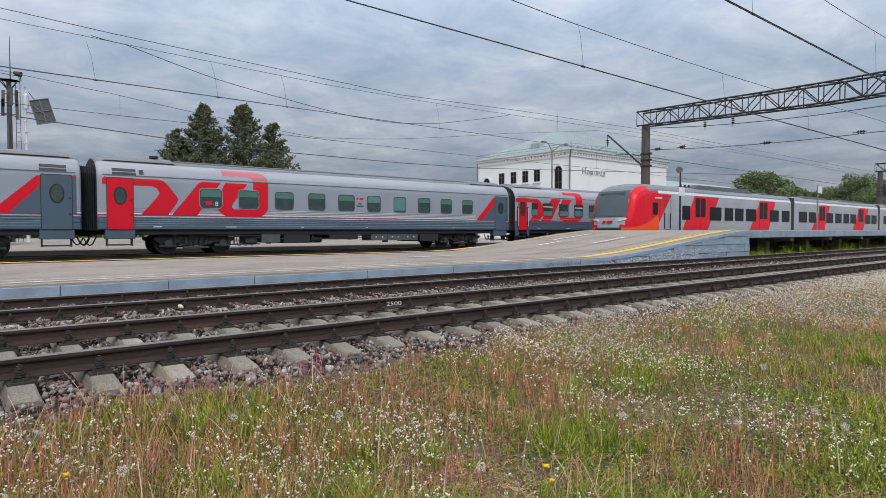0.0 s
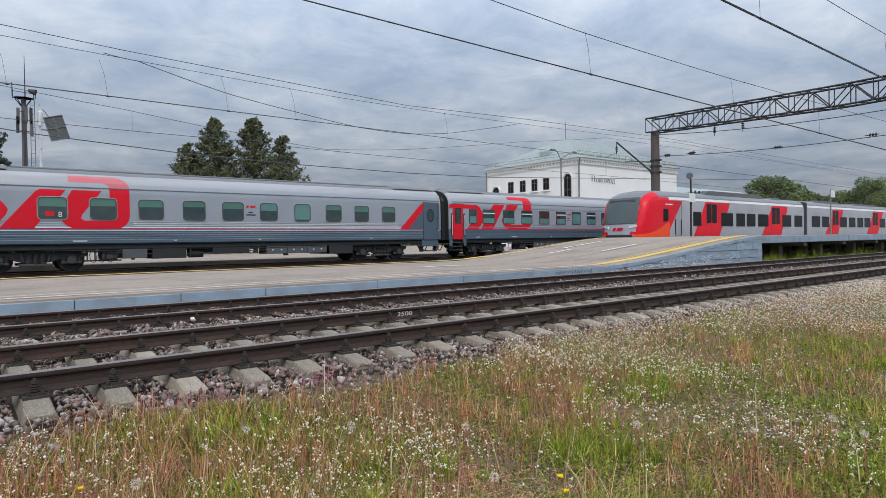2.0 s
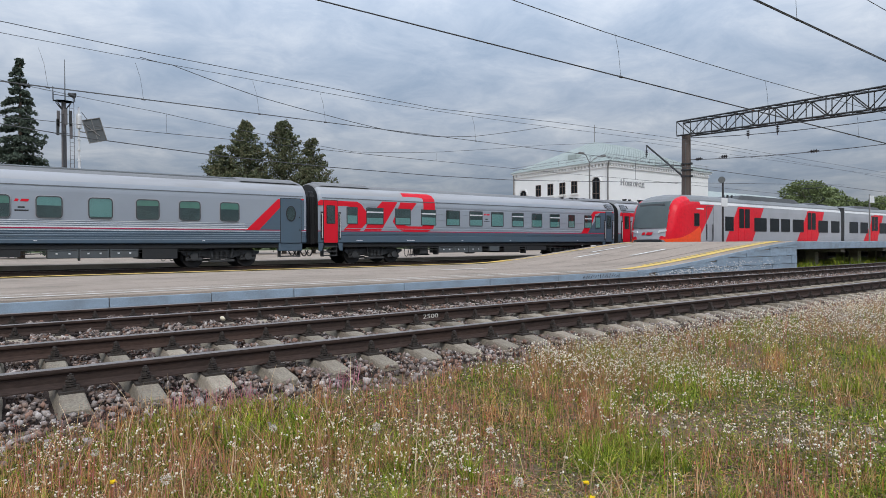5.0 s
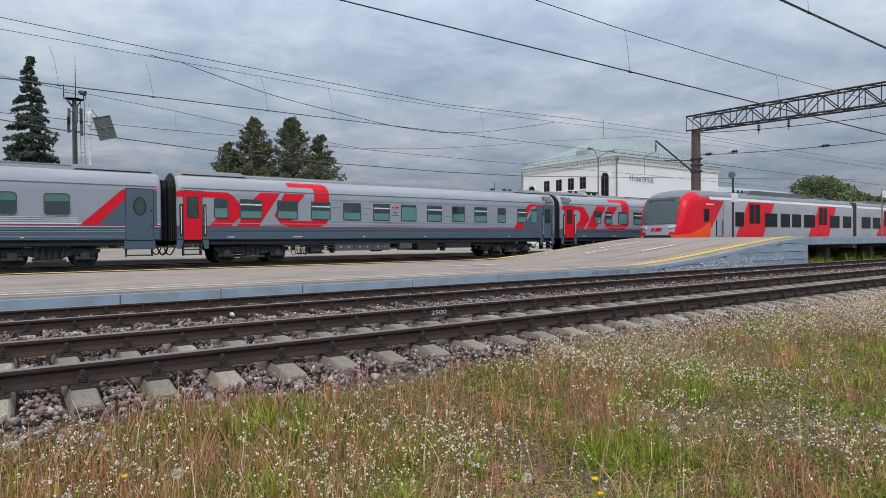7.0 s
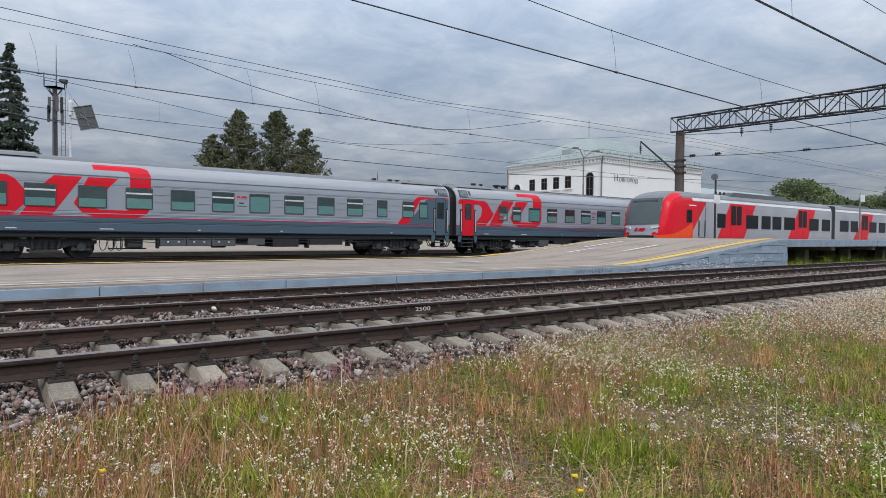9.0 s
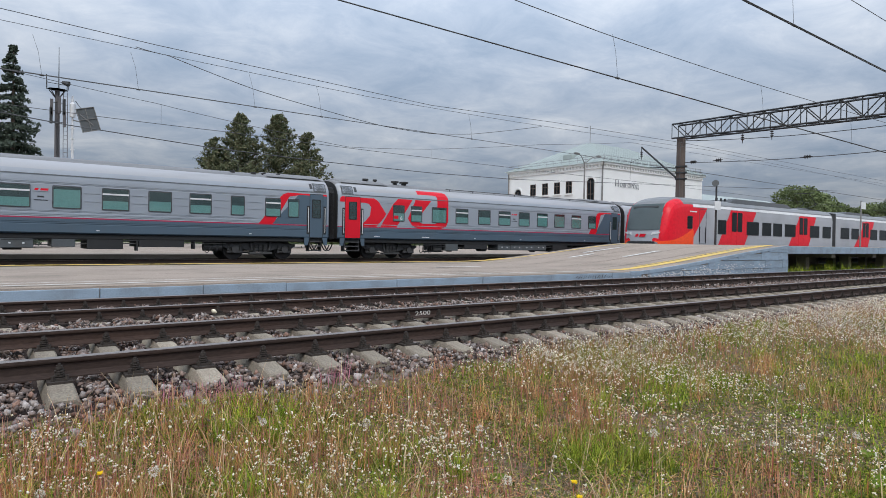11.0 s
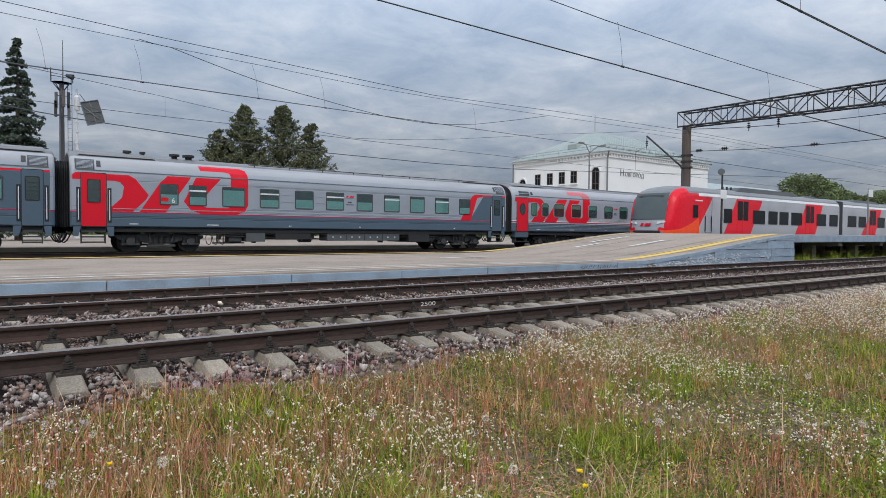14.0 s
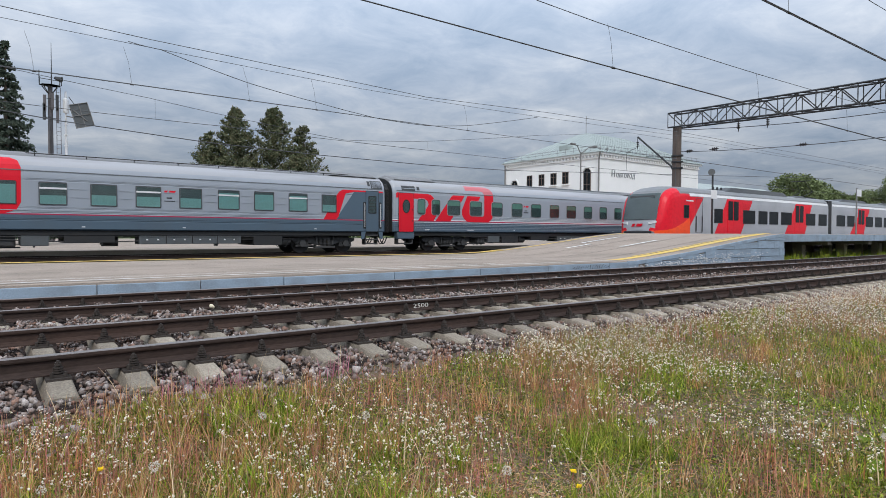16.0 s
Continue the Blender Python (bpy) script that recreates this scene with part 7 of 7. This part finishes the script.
    g = 0.8 * field(x, y, 0.8, 13.0) + 0.5 * field(x, y, 3.0, 23.0) + dense + 0.05 * np.clip(x - 3, 0, 12) * (y > 2.6) + 0.35 * np.clip(y - 3.0, 0, 2) * (x > 3.5) - 0.3 * bump(x, y, 8.8, 2.3, 1.0)
    k = rng.random(len(x)) < np.clip(0.05 + 0.75 * g, 0.015, 1.0)
    x, y = x[k], y[k]
    v, f, tip = blades(x, y, rng.uniform(0.05, 0.22, len(x)), np.full(len(x), 0.0012), rng.uniform(0.05, 0.4, len(x)), seg=2)
    f = f.reshape(len(x), 2, 4)[x + y < 11].reshape(-1, 4)
    v, f = compact(v, f)
    tagged(from_np("flower_stems", v, f, M_grass), "thin green flower stems", "weeds", kind="stuff")
    near = tip[tip[:, 0] + tip[:, 1] < 9]
    more = np.concatenate([near + rng.normal(0, 0.010, near.shape) for _ in range(2)])
    tip = np.concatenate([tip, more])
    v, f = stones(tip[:, 0], tip[:, 1], tip[:, 2], rng.uniform(0.0035, 0.0095, len(tip)) * (1 + 0.06 * np.clip(tip[:, 0] - 6, 0, 12)))
    tagged(from_np("white_flowers", v, f, M_flower), "countless tiny white flowers among the grass", "flowers", kind="stuff")


weeds()


def wider_weeds():
    """The same weeds, thinner, over the rest of the strip."""
    def around(n):
        x, y = rng.uniform(-14, 44, n), rng.uniform(-9, 4.45, n)
        d, a = np.hypot(x, y), np.degrees(np.arctan2(y, x))
        k = ((d < 2.7) | (a < 4) | (a > 99)) & (d > 0.7)
        return x[k], y[k]

    x, y = around(60000)
    k = rng.random(len(x)) < np.clip(0.55 + field(x, y, 0.6, 1.0), 0.05, 1)
    x, y = x[k], y[k]
    v, f, _ = blades(x, y, rng.uniform(0.06, 0.24, len(x)), rng.uniform(0.004, 0.009, len(x)), rng.uniform(0.2, 1.1, len(x)), seg=2)
    tagged(from_np("grass", v, f, M_grass), "patches of green grass farther along the strip", "grass", kind="stuff")
    x, y = around(24000)
    v, f, tip = blades(x, y, rng.uniform(0.08, 0.30, len(x)), rng.uniform(0.0025, 0.005, len(x)), rng.uniform(0.05, 1.0, len(x)), seg=2)
    tagged(from_np("dry_stalks", v, f, M_dry), "dry stalks farther along the strip", "dry grass", kind="stuff")
    tip = tip[::4]
    v, f = stones(tip[:, 0], tip[:, 1], tip[:, 2], rng.uniform(0.006, 0.012, len(tip)))
    tagged(from_np("white_flowers", v, f, M_flower), "scattered white flowers farther along the strip", "flowers", kind="stuff")


wider_weeds()


def platform_weeds():
    """Rank grass before and under the high platform."""
    n = 9000
    x, y = 28.3 + 45 * rng.random(n) ** 1.3, 11.75 + 1.6 * rng.random(n) ** 2
    k = rng.random(n) < np.clip(0.45 + 1.2 * field(x, y, 0.5, 61.0) + 0.7 * bump(x, y, 29.2, 12.6, 1.0), 0.05, 1)
    x, y = x[k], y[k]
    v, f, _ = blades(x, y, rng.uniform(0.12, 0.62, len(x)) * np.clip(0.7 + field(x, y, 0.9, 67.0), 0.3, 1.3), rng.uniform(0.006, 0.014, len(x)), rng.uniform(0.1, 0.9, len(x)))
    tagged(from_np("platform_weeds", v, f, M_grass), "rank green weeds before the high platform", "weeds", kind="stuff")


platform_weeds()


def dandelion(x, y, h, r):
    z = ground_z(x, y)
    d = thing("dandelion_clock", (x, y, z), "grey-white dandelion seed head on a thin stem", "flower", "dandelion clocks")
    bm = bmesh.new()
    rod(bm, (0, 0, 0), (0.02, 0.01, h), 0.0025, 0.002, n=5)
    part("stem", bm, M_pink, d)
    a = rng.normal(size=(160, 3))
    a /= np.linalg.norm(a, axis=1, keepdims=True)
    v, f = leaf_cloud(np.array([0.02, 0.01, h]) + a * r * rng.uniform(0.55, 1.0, (160, 1)), r * 0.16)
    from_np("seed_head", v, f, M_seed, d)


M_seed = mat("seed_down", (0.66, 0.60, 0.52), 0.9, vary=0.2, spec=0.1, bump=0)
for x, y in ((4.35, 1.45), (4.1, 1.2), (3.9, 1.75), (0.35, 3.55), (1.35, 3.7), (0.6, 3.1), (1.9, 3.35), (3.3, 2.2), (0.15, 3.2), (2.6, 3.05), (5.4, 2.2), (1.1, 4.1), (2.2, 2.35), (-0.05, 4.0)):
    dandelion(x, y, rng.uniform(0.16, 0.30), rng.uniform(0.021, 0.031))


def broad_weed(x, y, s):
    """A rosette of broad, bent leaves."""
    w = thing("leafy_weed", (x, y, ground_z(x, y)), "rosette of broad green leaves on the soil", "weed", "leafy weeds")
    for k in range(6):
        a = 6.2832 * k / 6 + rng.uniform(-0.3, 0.3)
        bm = bmesh.new()
        rows = []
        L = s * rng.uniform(0.7, 1.2)
        for i in range(7):
            u = i / 6
            wd = 0.32 * L * math.sin(math.pi * min(1, 0.12 + 0.88 * u)) ** 0.8 if i < 6 else 0.0
            z = L * (0.55 * u - 0.5 * u * u)
            rows.append([bm.verts.new((L * u, v * wd, z + 0.25 * abs(v) * wd)) for v in (-1, 0, 1)])
        for p, q in zip(rows, rows[1:]):
            for i in range(2):
                bm.faces.new((p[i], q[i], q[i + 1], p[i + 1])).smooth = True
        part("leaf", bm, M_creep, w, at=pose(0, 0, 0.005, 0, 0, math.degrees(a)))


for x, y, s in ((4.35, 1.3, 0.13), (3.7, 1.45, 0.10), (2.5, 2.75, 0.08), (4.9, 1.55, 0.09), (3.0, 1.9, 0.08), (1.5, 2.9, 0.07), (5.6, 2.3, 0.10)):
    broad_weed(x, y, s)


def yellow_dandelion(x, y, h):
    d = thing("dandelion", (x, y, ground_z(x, y)), "small yellow dandelion flower on a thin stem", "flower", "yellow dandelions")
    bm = bmesh.new()
    rod(bm, (0, 0, 0), (0.01, 0, h), 0.0022, n=5)
    part("stem", bm, M_pink, d)
    v, f = heads(np.tile(np.array([[0.01, 0.0, h]]), (6, 1)), 0.019, flat=1.0, k=7)
    from_np("bloom", v, f, M_yellow, d)


M_yellow = mat("dandelion_yellow", (0.82, 0.55, 0.02), 0.8, vary=0.1, spec=0.05, bump=0)
for x, y in ((2.55, 2.15), (2.68, 2.3), (0.45, 3.62)):
    yellow_dandelion(x, y, 0.10)

motions()
